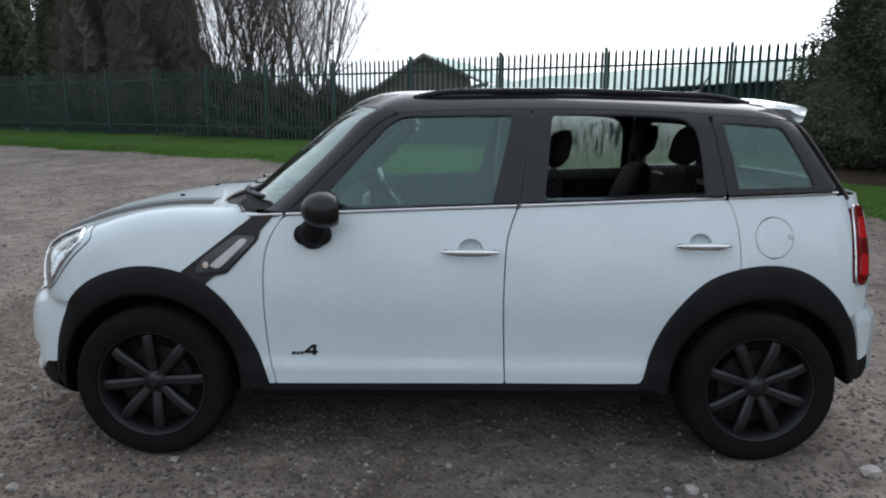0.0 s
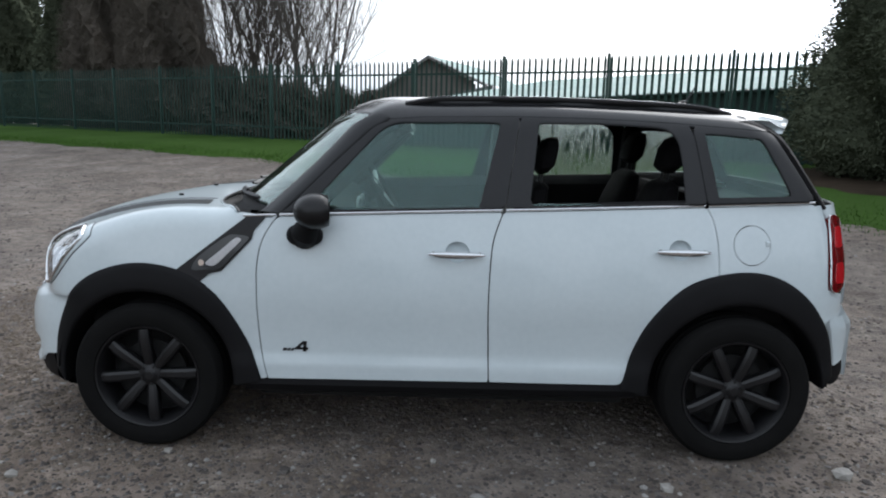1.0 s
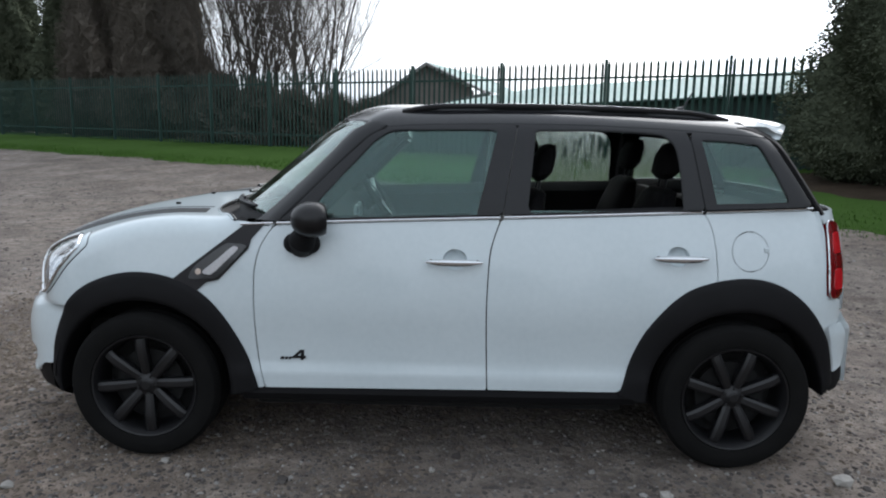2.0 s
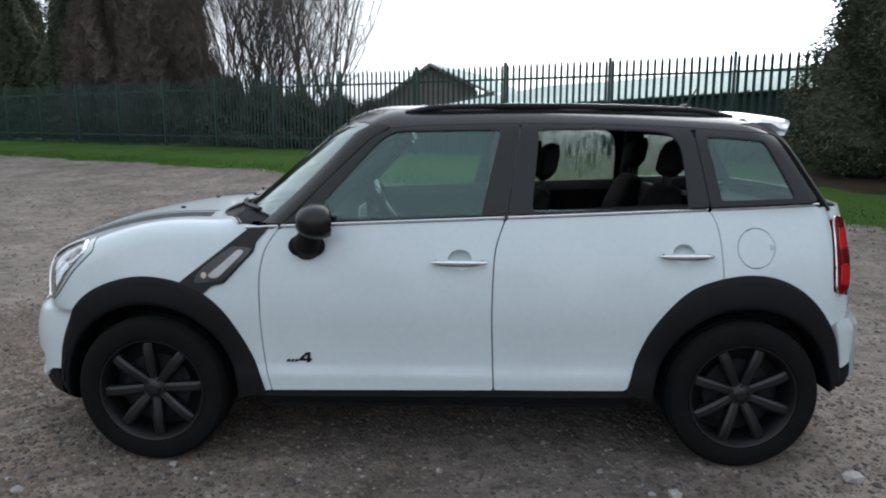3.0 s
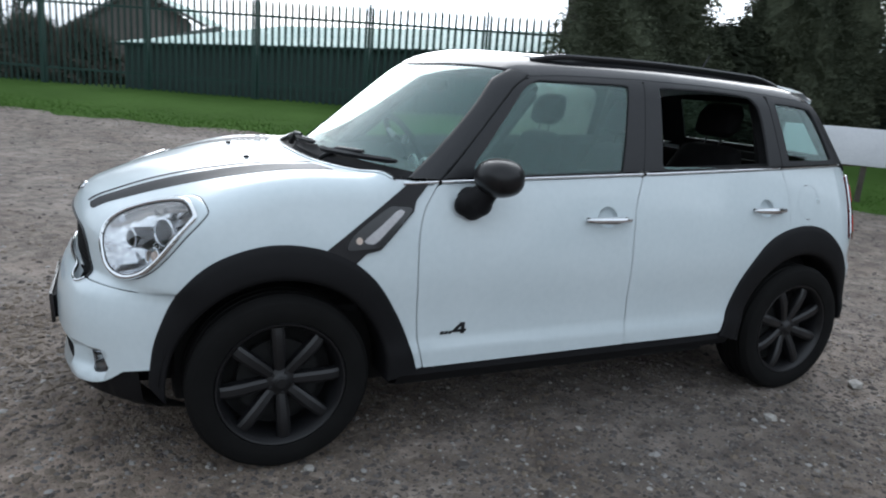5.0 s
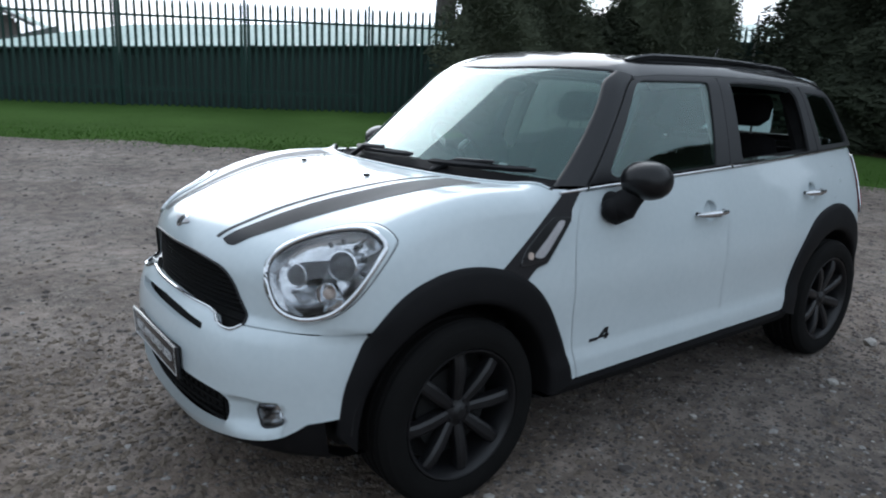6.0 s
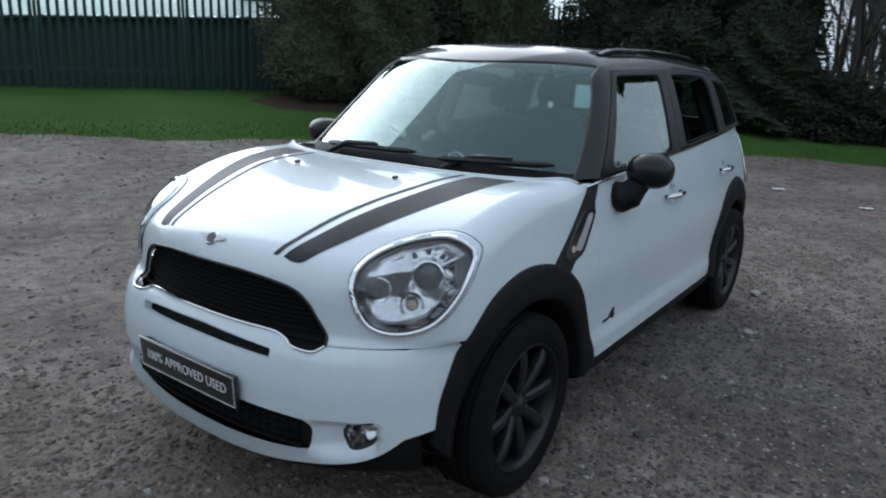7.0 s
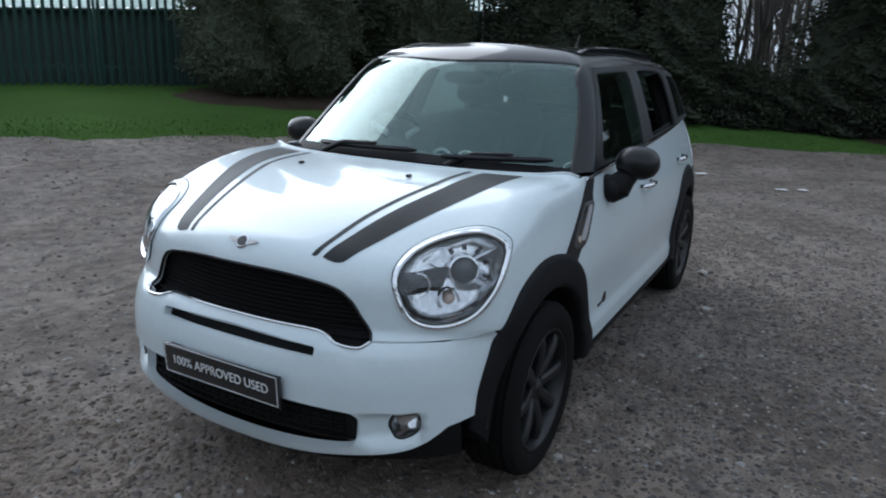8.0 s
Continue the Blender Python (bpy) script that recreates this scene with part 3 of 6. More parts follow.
def build_gable():
    root = new("gable_building")
    tagged(root, "grey-brown gabled building with pale green roof behind the fence", "building")
    y, deep = 26.7, 12.0
    apex, right, left, base = (-1.17, 4.0), (1.20, 2.93), (-4.6, 1.62), 0.3
    V = [(left[0] + 0.2, y, base), (right[0] - 0.35, y, base), (right[0] - 0.35, y, right[1] - 0.05), (apex[0], y, apex[1] - 0.1), (left[0] + 0.2, y, left[1] - 0.05)]
    V += [(q[0], y + 0.15, q[2]) for q in V]
    link("wall", V, [(0, 1, 2, 3, 4), (9, 8, 7, 6, 5)] + [(i, i + 5, (i + 1) % 5 + 5, (i + 1) % 5) for i in range(5)], GABLE, root, "weathered grey-brown gable wall", smooth=False)
    n = 26
    for i in range(n):
        x = left[0] + 0.25 + (right[0] - 0.7 - left[0]) * (i + 0.5) / n
        top = np.interp(x, [left[0], apex[0], right[0]], [left[1], apex[1], right[1]]) - 0.12
        bm = bmesh.new()
        box(bm, (x, y - 0.012, (base + top) / 2), (5.2 / n - 0.02, 0.02, top - base))
        part("board", bm, GABLE, root, smooth=False)
    for a, b in ((apex, right), (apex, left)):
        d = np.array([b[0] - a[0], b[1] - a[1]])
        P = [(a[0], y - 0.35, a[1]), (b[0] + 0.05 * d[0], y - 0.35, b[1] + 0.05 * d[1])]
        Q = [(q[0] + 3.0, q[1] + deep, q[2] + 0.2) for q in P]
        V, F = ribbed(P[0], Q[0], P[1], 0.25, 0.02, 2)
        link("roof", V, F, PALEROOF, root, "pale green roof slope")
        bm = bmesh.new()
        tube(bm, [(P[0][0], P[0][1], P[0][2] - 0.05), (P[1][0], P[1][1], P[1][2] - 0.05)], 0.07, 4)
        part("barge_board", bm, BARGE, root, smooth=False)
    bm = bmesh.new()
    box(bm, (-3.3, y - 0.05, 0.75), (1.3, 0.08, 0.9), 0.01)
    part("doorway", bm, DARK, root, "dark low opening")


build_gable()

# ---- trees ----
BARK = surface("grey_brown_bark", (0.040, 0.034, 0.028), (0.085, 0.074, 0.062), 0.9, scale=6, fine=60, bump=0.5, depth=0.02)
# One foliage twice: brighter and dimmer light is put into the two colours.
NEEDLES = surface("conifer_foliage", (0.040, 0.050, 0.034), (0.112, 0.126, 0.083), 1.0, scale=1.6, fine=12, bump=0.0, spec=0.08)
DIM_NEEDLES = surface("dimmed_conifer_foliage", (0.018, 0.023, 0.016), (0.056, 0.065, 0.043), 1.0, scale=1.6, fine=12, bump=0.0, spec=0.06)
TWIGS = surface("brown_twig_thicket", (0.070, 0.060, 0.050), (0.150, 0.132, 0.112), 1.0, scale=1.2, fine=10, bump=0.0, spec=0.08)


def crown_mesh(name, seed, radius, height, low, count, size, material, blunt=0.75, droop=0.35, slim=1.0, upright=0.0):
    """Thousands of small sprays on an uneven cone of boughs, round a dark lumpy core."""
    rng = np.random.default_rng(seed)
    lobes = [(rng.uniform(0, 6.28), int(rng.integers(2, 9)), rng.uniform(0.04, 0.11), rng.uniform(1, 4)) for _ in range(9)]

    def reach(a, t):
        r = radius * (1 - t) ** blunt * (0.35 + 0.65 * np.minimum(1, (t + 0.04) * 9))
        return np.maximum(0.05, r * (1 + sum(w * np.sin(k * a + p + q * 6 * t) for p, k, w, q in lobes)))

    n_a, n_t = 56, 44
    T, A = np.meshgrid(np.linspace(0, 1, n_t), 2 * np.pi * np.arange(n_a) / n_a, indexing="ij")
    R = 0.88 * reach(A, T * 0.985) * rng.uniform(0.80, 1.06, T.shape)
    core = np.stack([R * np.cos(A), R * np.sin(A), low + (height - low) * T * 0.97], -1).reshape(-1, 3)
    J, I = np.meshgrid(np.arange(n_t - 1), np.arange(n_a), indexing="ij")
    F = np.stack([J * n_a + I, J * n_a + (I + 1) % n_a, (J + 1) * n_a + (I + 1) % n_a, (J + 1) * n_a + I], -1).reshape(-1, 4)
    t, a = rng.uniform(0, 1, count) ** 1.25, rng.uniform(0, 2 * np.pi, count)
    clump = 0.5 + 0.5 * np.sin(9 * a + 31 * t) * np.sin(5 * a - 47 * t)
    r = reach(a, t) * rng.uniform(0.84, 0.99 + 0.09 * clump)
    c = np.stack([r * np.cos(a), r * np.sin(a), low + (height - low) * t + rng.normal(0, 0.06, count)], 1)
    out = np.stack([np.cos(a) * (1 - upright), np.sin(a) * (1 - upright), rng.uniform(-droop, 0.5, count) + upright], 1) + rng.normal(0, 0.40, (count, 3))
    out /= np.linalg.norm(out, axis=1, keepdims=True)
    side = np.cross(out, rng.normal(0, 1, (count, 3)))
    side /= np.linalg.norm(side, axis=1, keepdims=True) + 1e-9
    L, W = size * rng.uniform(0.6, 1.7, (count, 1)), size * slim * rng.uniform(0.20, 0.46, (count, 1))
    sprays = np.stack([c - 0.3 * L * out, c + W * side, c + L * out - np.array([0, 0, droop * 0.3]) * L, c - W * side], 1).reshape(-1, 3)
    V = np.vstack([core, sprays])
    F = np.vstack([F, len(core) + np.arange(4 * count).reshape(-1, 4)])
    me = bpy.data.meshes.new(name)
    me.from_pydata(V.tolist(), [], F.tolist())
    me.materials.append(material)
    return me


def trunk_bm(height, radius, seed, lean=0.3):
    rng = random.Random(seed)
    bm = bmesh.new()
    n = 8
    tube(bm, [(lean * math.sin(1.7 * i / n) * rng.uniform(0.7, 1), lean * math.sin(1.1 * i / n), height * i / n) for i in range(n + 1)], [radius * (1 - 0.8 * i / n) for i in range(n + 1)], 8)
    return bm


def conifer(x, y, seed, radius, height, count=9000, size=0.20, material=None, label="", name="conifer", low=0.15, blunt=0.75, thick=0.16, **look_):
    root = new(name)
    root.location = (x, y, float(ground_height(x, y)) - 0.05)
    tagged(root, label or "tall dark evergreen conifer with foliage down to the ground", "tree", "evergreen trees")
    part("trunk", trunk_bm(height * 0.9, thick, seed), BARK, root)
    ob = new("crown", crown_mesh("crown", seed, radius, height, low, count, size, material or NEEDLES, blunt, **look_))
    ob.parent = root
    return root


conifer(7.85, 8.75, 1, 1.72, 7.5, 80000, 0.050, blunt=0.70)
conifer(11.55, 7.75, 4, 1.52, 8.6, 60000, 0.055, blunt=0.36)
conifer(14.6, 3.9, 2, 2.75, 7.6, 60000, 0.075, DIM_NEEDLES, blunt=0.42)
conifer(15.0, -3.1, 3, 2.3, 9.4, 52000, 0.075, DIM_NEEDLES, blunt=0.42)
conifer(10.2, 14.6, 9, 1.8, 11.0, 8000, 0.12, label="tall tree with a thick bare trunk behind the fence", low=5.5, thick=0.42)
conifer(17.8, 2.3, 5, 0.85, 7.0, 9000, 0.09, DIM_NEEDLES, label="slim dark evergreen between the larger trees", blunt=0.45)
for s, n, seed, r, h in ((-4.4, -1.9, 85, 1.2, 3.5), (-2.4, -1.9, 81, 1.2, 3.1), (-0.6, -1.7, 82, 1.2, 2.6), (1.1, -1.9, 83, 1.1, 2.4), (2.7, -1.8, 84, 1.0, 2.2)):
    conifer(*fence_place(s, n), seed, r, 0.75 * h, 9000, 0.13, TWIGS, "brown leafless scrub behind the fence", "shrub", 0.02, 0.4, slim=0.2, upright=0.4)
for x, y, seed, r, h in ((12.4, 1.7, 71, 1.3, 2.6), (12.9, 0.35, 72, 1.1, 1.35), (13.3, -0.7, 73, 1.0, 1.15), (13.6, -1.7, 74, 1.1, 1.5), (14.0, -2.6, 75, 1.3, 2.6), (12.2, 3.3, 76, 1.4, 2.4), (14.2, -4.9, 77, 1.7, 2.8), (9.9, 8.3, 78, 1.4, 2.5)):
    conifer(x, y, seed, r, h, 9000, 0.060, DIM_NEEDLES, label="dark low evergreen shrub at the foot of the trees", name="shrub", low=0.02, blunt=0.4)
# Unseen trees added around the place to shade the car and fill its reflections.
unseen_tree = conifer(-15.5, -9.0, 8, 2.7, 7.2, 9000, 0.16, blunt=0.42)
for x, y, turn, sc in ((-15.5, -2.5, 90, 0.7), (-17, 4.0, 150, 0.75), (15.5, -10.0, 200, 0.8), (17.5, -17, 260, 0.6), (12, -38, 10, 0.7), (4, -40, 70, 0.75), (-5, -39, 120, 0.65), (-14, -38, 170, 0.75), (-24, -32, 220, 0.8), (-33, -20, 300, 1.0), (-36, -6, 20, 1.0), (-34, 8, 330, 1.0), (20, -26, 60, 1.0)):
    copy_thing(unseen_tree, pose(x, y, float(ground_height(x, y)) - 0.05, 0, 0, turn) @ Matrix.Scale(sc * (1.4 if y < -25 else 1.25), 4))
for s, n, seed, r, h in ((-17.6, -4.0, 11, 2.1, 9.0), (-21.5, -3.4, 12, 2.4, 9.5)):
    conifer(*fence_place(s, n), seed, r, h, 26000, 0.10, label="dark evergreen hedge tree behind the green fence")
for s, n, seed, r, h in ((-13.2, -3.0, 21, 2.1, 12.0), (-9.0, -3.0, 22, 2.35, 13.0)):
    conifer(*fence_place(s, n), seed, r, h, 60000, 0.15, TWIGS, "dense brown leafless thicket tree behind the fence", "thicket_tree", slim=0.22, upright=0.35)


def bare_tree(x, y, seed, height, stems=3, spread=0.28, thick=0.075, forks=(9, 7, 5), bend=0.16):
    rng = random.Random(seed)
    root = new("bare_tree")
    root.location = (x, y, float(ground_height(x, y)) - 0.05)
    tagged(root, "leafless winter tree with thin upright branches", "tree", "bare trees")
    tr, br = bmesh.new(), bmesh.new()

    def grow(bm, p, d, length, r, level):
        pts, rad = [p], [r]
        n = 5
        for i in range(n):
            d = (d + Vector((rng.uniform(-1, 1), rng.uniform(-1, 1), rng.uniform(-0.2, 0.7))) * bend).normalized()
            p = p + d * (length / n)
            pts.append(p)
            rad.append(r * (1 - 0.62 * (i + 1) / n))
        tube(bm, pts, rad, 6 if level == 0 else 4 if level == 1 else 3)
        if level < 3:
            for _ in range(forks[level]):
                i = rng.randint(1, n)
                q = (d + Vector((rng.uniform(-1, 1), rng.uniform(-1, 1), rng.uniform(-0.1, 0.8))) * 0.75).normalized()
                grow(br, pts[i], q, length * rng.uniform(0.38, 0.6), max(rad[i] * 0.52, 0.0035), level + 1)

    for k in range(stems):
        d = Vector((rng.uniform(-spread, spread), rng.uniform(-spread, spread), 1)).normalized()
        grow(tr, Vector((rng.uniform(-0.25, 0.25), rng.uniform(-0.25, 0.25), 0)), d, height * rng.uniform(0.75, 1.0), thick * rng.uniform(0.8, 1.3), 0)
    part("trunk", tr, BARK, root)
    ob = part("twig_crown", br, BARK, root)
    tagged(ob, kind="stuff")
    return root


for i, (s, n, h, k) in enumerate(((-1.7, -2.6, 8.0, 4), (-0.2, -2.2, 8.5, 3), (-3.2, -1.8, 8, 4), (-1.0, -3.6, 8.0, 3), (-4.6, -2.2, 8.0, 4), (-4.2, -4.4, 8.5, 4), (-2.6, -4.8, 8.5, 3), (-5.6, -4.6, 8.5, 4), (-3.6, -3.0, 8.0, 4))):
    bare_tree(*fence_place(s, n), 131 + i, h, k, 0.19, 0.046, (10, 8, 6), 0.23)
for i, (x, y, h, k) in enumerate(((17.0, 0.3, 11.0, 2), (19.0, -0.9, 11.0, 2), (21.0, 0.4, 12.0, 3), (24.0, 0.2, 12.0, 3), (16.0, -0.3, 10.0, 1), (26.0, -1.5, 12.0, 3), (22.0, 2.2, 12.0, 2), (17.6, 0.8, 11.0, 1), (18.4, 0.0, 11.0, 1), (20.0, -0.3, 11.5, 2), (22.6, 0.9, 12.0, 2), (15.6, 0.6, 10.0, 1), (16.4, -1.0, 10.0, 1), (25.0, 1.6, 12.0, 3), (19.4, 1.3, 11.0, 1))):
    bare_tree(x, y, 51 + i, h, k, 0.05, 0.060, (8, 6, 3))
for i in range(10):
    bare_tree(26.5 + 0.9 * i, (-1.8, 0.9, -0.5, 1.9, 0.2, -1.2, 1.3, -0.2, 0.6, -0.9)[i], 81 + i, 13.0, 2, 0.10, 0.055, (10, 7, 3))

LEAFMOULD = surface("brown_leaf_mould", (0.020, 0.015, 0.010), (0.055, 0.040, 0.028), 0.95, scale=3, fine=60, bump=0.6, depth=0.02, spec=0.1)


def leaf_mould(x0, y0, radius, seed):
    """Bare brown earth under a tree, with an uneven edge."""
    rng = np.random.default_rng(seed)
    ph = rng.uniform(0, 6.28, 4)
    V, F, n, K = [], [], 64, 7
    for k in range(K):
        for i in range(n):
            a = 2 * math.pi * i / n
            r = radius * (k / (K - 1)) * (1 + sum(w * math.sin(q * a + p) for w, q, p in zip((0.10, 0.07, 0.05, 0.03), (2, 3, 7, 13), ph)))
            x, y = x0 + r * math.cos(a), y0 + r * math.sin(a)
            V.append((x, y, float(ground_height(x, y)) + 0.10 - 0.07 * (k == K - 1)))
    for k in range(K - 1):
        for i in range(n):
            F.append((k * n + i, k * n + (i + 1) % n, (k + 1) * n + (i + 1) % n, (k + 1) * n + i))
    tagged(link("leaf_mould", V, F, LEAFMOULD), "bare brown earth and leaf mould under the trees", "earth", kind="structure")


leaf_mould(8.2, 8.0, 2.6, 1)
leaf_mould(11.4, 7.2, 2.4, 4)
leaf_mould(14.6, 3.6, 3.6, 2)
leaf_mould(15.6, -3.6, 3.6, 3)


def build_sign():
    """A plain white board on two short posts."""
    A, B = np.array((6.74, 3.96)), np.array((7.60, 2.97))
    d = B - A
    long_ = float(np.linalg.norm(d))
    mid = (A + B) / 2
    turn = math.degrees(math.atan2(d[1], d[0]))
    root = new("sign_board")
    root.matrix_world = pose(mid[0], mid[1], float(ground_height(*mid)), 0, 0, turn)
    tagged(root, "plain white board on two short dark posts by the trees", "sign")
    bm = bmesh.new()
    box(bm, (0, -0.03, 0.77), (long_, 0.03, 0.50), 0.008)
    part("board", bm, BOARDWHITE, root, "plain white painted board")
    for x in (-0.4, 0.4):
        bm = bmesh.new()
        box(bm, (x, 0.02, 0.50), (0.07, 0.06, 1.04), 0.006)
        part("post", bm, BARK, root)
    for z in (0.56, 0.98):
        bm = bmesh.new()
        box(bm, (0, 0.005, z), (long_ - 0.06, 0.03, 0.05), 0.004)
        part("batten", bm, BARK, root)


BOARDWHITE = surface("white_board_paint", (0.52, 0.54, 0.57), (0.66, 0.68, 0.70), 0.5, scale=3, fine=40, bump=0.05)
build_sign()

pole = new("pole")
pole_x, pole_y = fence_place(22.7, 0.5)
pole.location = (pole_x, pole_y, float(ground_height(pole_x, pole_y)))
tagged(pole, "thin pale metal pole beside the green fence", "pole")
bm = bmesh.new()
tube(bm, [(0, 0, 0), (0, 0, 1.3), (0, 0, 2.6)], [0.030, 0.028, 0.026], 10)
part("shaft", bm, BARGE, pole)
bm = bmesh.new()
tube(bm, [(0, 0, 2.6), (0, 0, 2.63)], [0.030, 0.012], 10)
part("cap", bm, BARGE, pole)
bm = bmesh.new()
tube(bm, [(0, 0, 0), (0, 0, 0.10)], [0.055, 0.045], 10)
part("collar", bm, BARGE, pole)


# ---- the car ----
car = new("car")
tagged(car, "white compact crossover car with black roof, parked on gravel", "car")


def on_side(pts, form=body):
    """Points (x, z) laid on the near side of a form."""
    P = np.array([(x, -0.5, z) for x, z in pts], float)
    return onto(form, P, (0, 1, 0))


def on_front(pts, form=body):
    """Points (y, z) laid on the front of a form."""
    return onto(form, np.array([(-1.0, y, z) for y, z in pts], float), (1, 0, 0))


def on_top(pts, form=body):
    return onto(form, np.array([(x, y, 1.0) for x, y in pts], float), (0, 0, -1))


def dense(pts, n=10):
    """Corner points joined by straight runs."""
    P = np.array(pts, float)
    return np.vstack([P[i] + (P[(i + 1) % len(P)] - P[i]) * np.linspace(0, 1, n, endpoint=False)[:, None] for i in range(len(P))])


def pair(name, data, material, parents, label=""):
    """The near-side panel and its mirror image."""
    return sheet(name, data, material, parents[0], label), sheet(name, mirrored(data), material, parents[1], label)


BOTH = (car, car)
G = 0.0028  # half the shut gap

ARCH_F = spline([(-1.735, 0.400), (-1.713, 0.522), (-1.645, 0.678), (-1.549, 0.774), (-1.419, 0.828), (-1.292, 0.843), (-1.155, 0.822), (-1.043, 0.772), (-0.947, 0.682), (-0.857, 0.533), (-0.810, 0.420), (-0.787, 0.344)], 6)
ARCH_R = spline([(0.787, 0.345), (0.799, 0.383), (0.839, 0.524), (0.904, 0.653), (1.018, 0.777), (1.139, 0.837), (1.311, 0.864), (1.459, 0.837), (1.584, 0.752), (1.687, 0.612), (1.730, 0.480), (1.738, 0.400)], 6)


def hood_edge(a):
    return -1.105 + 0.20 * (abs(a) / 0.78) ** 3.2


GRILLE_TOP = [(0.0, 0.845), (-0.16, 0.843), (-0.28, 0.832), (-0.37, 0.814), (-0.42, 0.780), (-0.452, 0.732), (-0.486, 0.680), (-0.497, 0.663)]
GRILLE_LOW = [(0.0, 0.676), (-0.16, 0.675), (-0.29, 0.674), (-0.345, 0.668), (-0.395, 0.651), (-0.44, 0.645), (-0.478, 0.646), (-0.497, 0.660)]
LAMP = [(-0.536, 0.843), (-0.542, 0.907), (-0.600, 0.951), (-0.699, 0.971), (-0.773, 0.947), (-0.795, 0.908), (-0.788, 0.805), (-0.744, 0.734), (-0.658, 0.707), (-0.582, 0.739)]
LAMP_DIR = np.array([0.80, 0.60, -0.10])


def lamp_loop(scale=1.0, move=(0, 0, 0)):
    """The headlamp's outline on the body, about its middle."""
    X = [-1.854, -1.790, -1.681, -1.596, -1.578, -1.599, -1.678, -1.742, -1.804, -1.849]
    P = spline([(x, y, z) for x, (y, z) in zip(X, LAMP)], 8, True)
    c = P.mean(0)
    return onto(body, c + (P - c) * scale + move, LAMP_DIR)


def build_bonnet():
    wing = on_side(ARCH_F[(ARCH_F[:, 0] > -1.648) & (ARCH_F[:, 0] < -1.10)])
    strip = on_side([(-1.10 + 0.30 * t, 0.80 + 0.262 * t) for t in np.linspace(0, 1, 14)])
    back = on_top([(hood_edge(a), -a) for a in np.linspace(0.785, 0, 30)])
    start = on_front(spline(GRILLE_TOP, 5))
    crease = on_front([(-0.499 - 0.30 * t, 0.6635 + 0.006 * t) for t in np.linspace(0.02, 0.86, 14)])
    mid = np.vstack([on_top([(x, 0.0) for x in np.linspace(-1.12, -1.86, 26)]), on_front([(0.0, z) for z in np.linspace(0.955, 0.856, 8)])])
    rim = np.vstack([start, crease, wing, strip[1:], back, mid])
    rim[np.abs(rim[:, 1]) < 1e-6, 1] = 0
    return shell(body, (0.5, 0.62, -0.60), rim, [lamp_loop(1.0)], 0.0125, half=True)


bonnet = sheet("bonnet", build_bonnet(), WHITE, car, "glossy white bonnet with wrapped wings")


def build_bumper():
    top = on_front(spline(GRILLE_LOW, 5))
    crease = on_front([(-0.499 - 0.30 * t, 0.6595 + 0.006 * t) for t in np.linspace(0.02, 0.86, 14)])
    side = on_side([(-1.650, 0.666), (-1.682, 0.600), (-1.700, 0.520), (-1.712, 0.450), (-1.722, 0.405)])
    low = on_front(spline([(-0.722, 0.384), (-0.700, 0.360), (-0.665, 0.332), (-0.61, 0.310), (-0.494, 0.290), (-0.34, 0.262), (-0.18, 0.245), (0.0, 0.240)], 5))
    mid = on_front([(0.0, z) for z in np.linspace(0.250, 0.668, 16)])
    rim = np.vstack([top, crease, side, low, mid])
    rim[np.abs(rim[:, 1]) < 1e-6, 1] = 0
    slot = on_front(dense([(0.338, 0.632), (0.338, 0.602), (0.17, 0.604), (0.0, 0.605), (-0.17, 0.604), (-0.338, 0.602), (-0.338, 0.632), (-0.17, 0.642), (0.0, 0.646), (0.17, 0.642)], 8))
    gap = on_front(np.array(spline([(0.492, 0.380), (0.480, 0.428), (0.42, 0.440), (0.0, 0.448), (-0.42, 0.440), (-0.480, 0.428), (-0.492, 0.380), (-0.474, 0.324), (-0.40, 0.301), (-0.2, 0.280), (0.0, 0.272), (0.2, 0.280), (0.40, 0.301), (0.474, 0.324)], 6, True)))
    fog = on_front([(-0.604 + 0.046 * math.cos(t), 0.390 + 0.046 * math.sin(t)) for t in np.linspace(0, 2 * math.pi, 28, endpoint=False)])
    return shell(body, (1, 0.6, 0.0), rim, [slot, gap, fog], 0.024, half=True, thick=0.03)


front_bumper = sheet("front_bumper", build_bumper(), WHITE, car, "glossy white front bumper with slot and wide intake")

# doors, wings and rear quarters
SEAM_F = spline([(-0.713, 1.062), (-0.772, 0.968), (-0.796, 0.872), (-0.800, 0.776), (-0.797, 0.625), (-0.785, 0.469), (-0.757, 0.346)], 6)
SEAM_M = spline([(0.258, 1.100), (0.229, 1.022), (0.212, 0.952), (0.204, 0.833), (0.201, 0.687), (0.207, 0.50), (0.212, 0.355)], 6)
SEAM_R = spline([(1.134, 1.136), (1.166, 1.071), (1.182, 0.978), (1.188, 0.883), (1.189, 0.845)], 6)


def belt_run(x0, x1, drop=0.010, n=14):
    return [(x, float(belt(x)) - drop) for x in np.linspace(x0, x1, n)]


def shift(P, dx):
    return [(x + dx, z) for x, z in P]


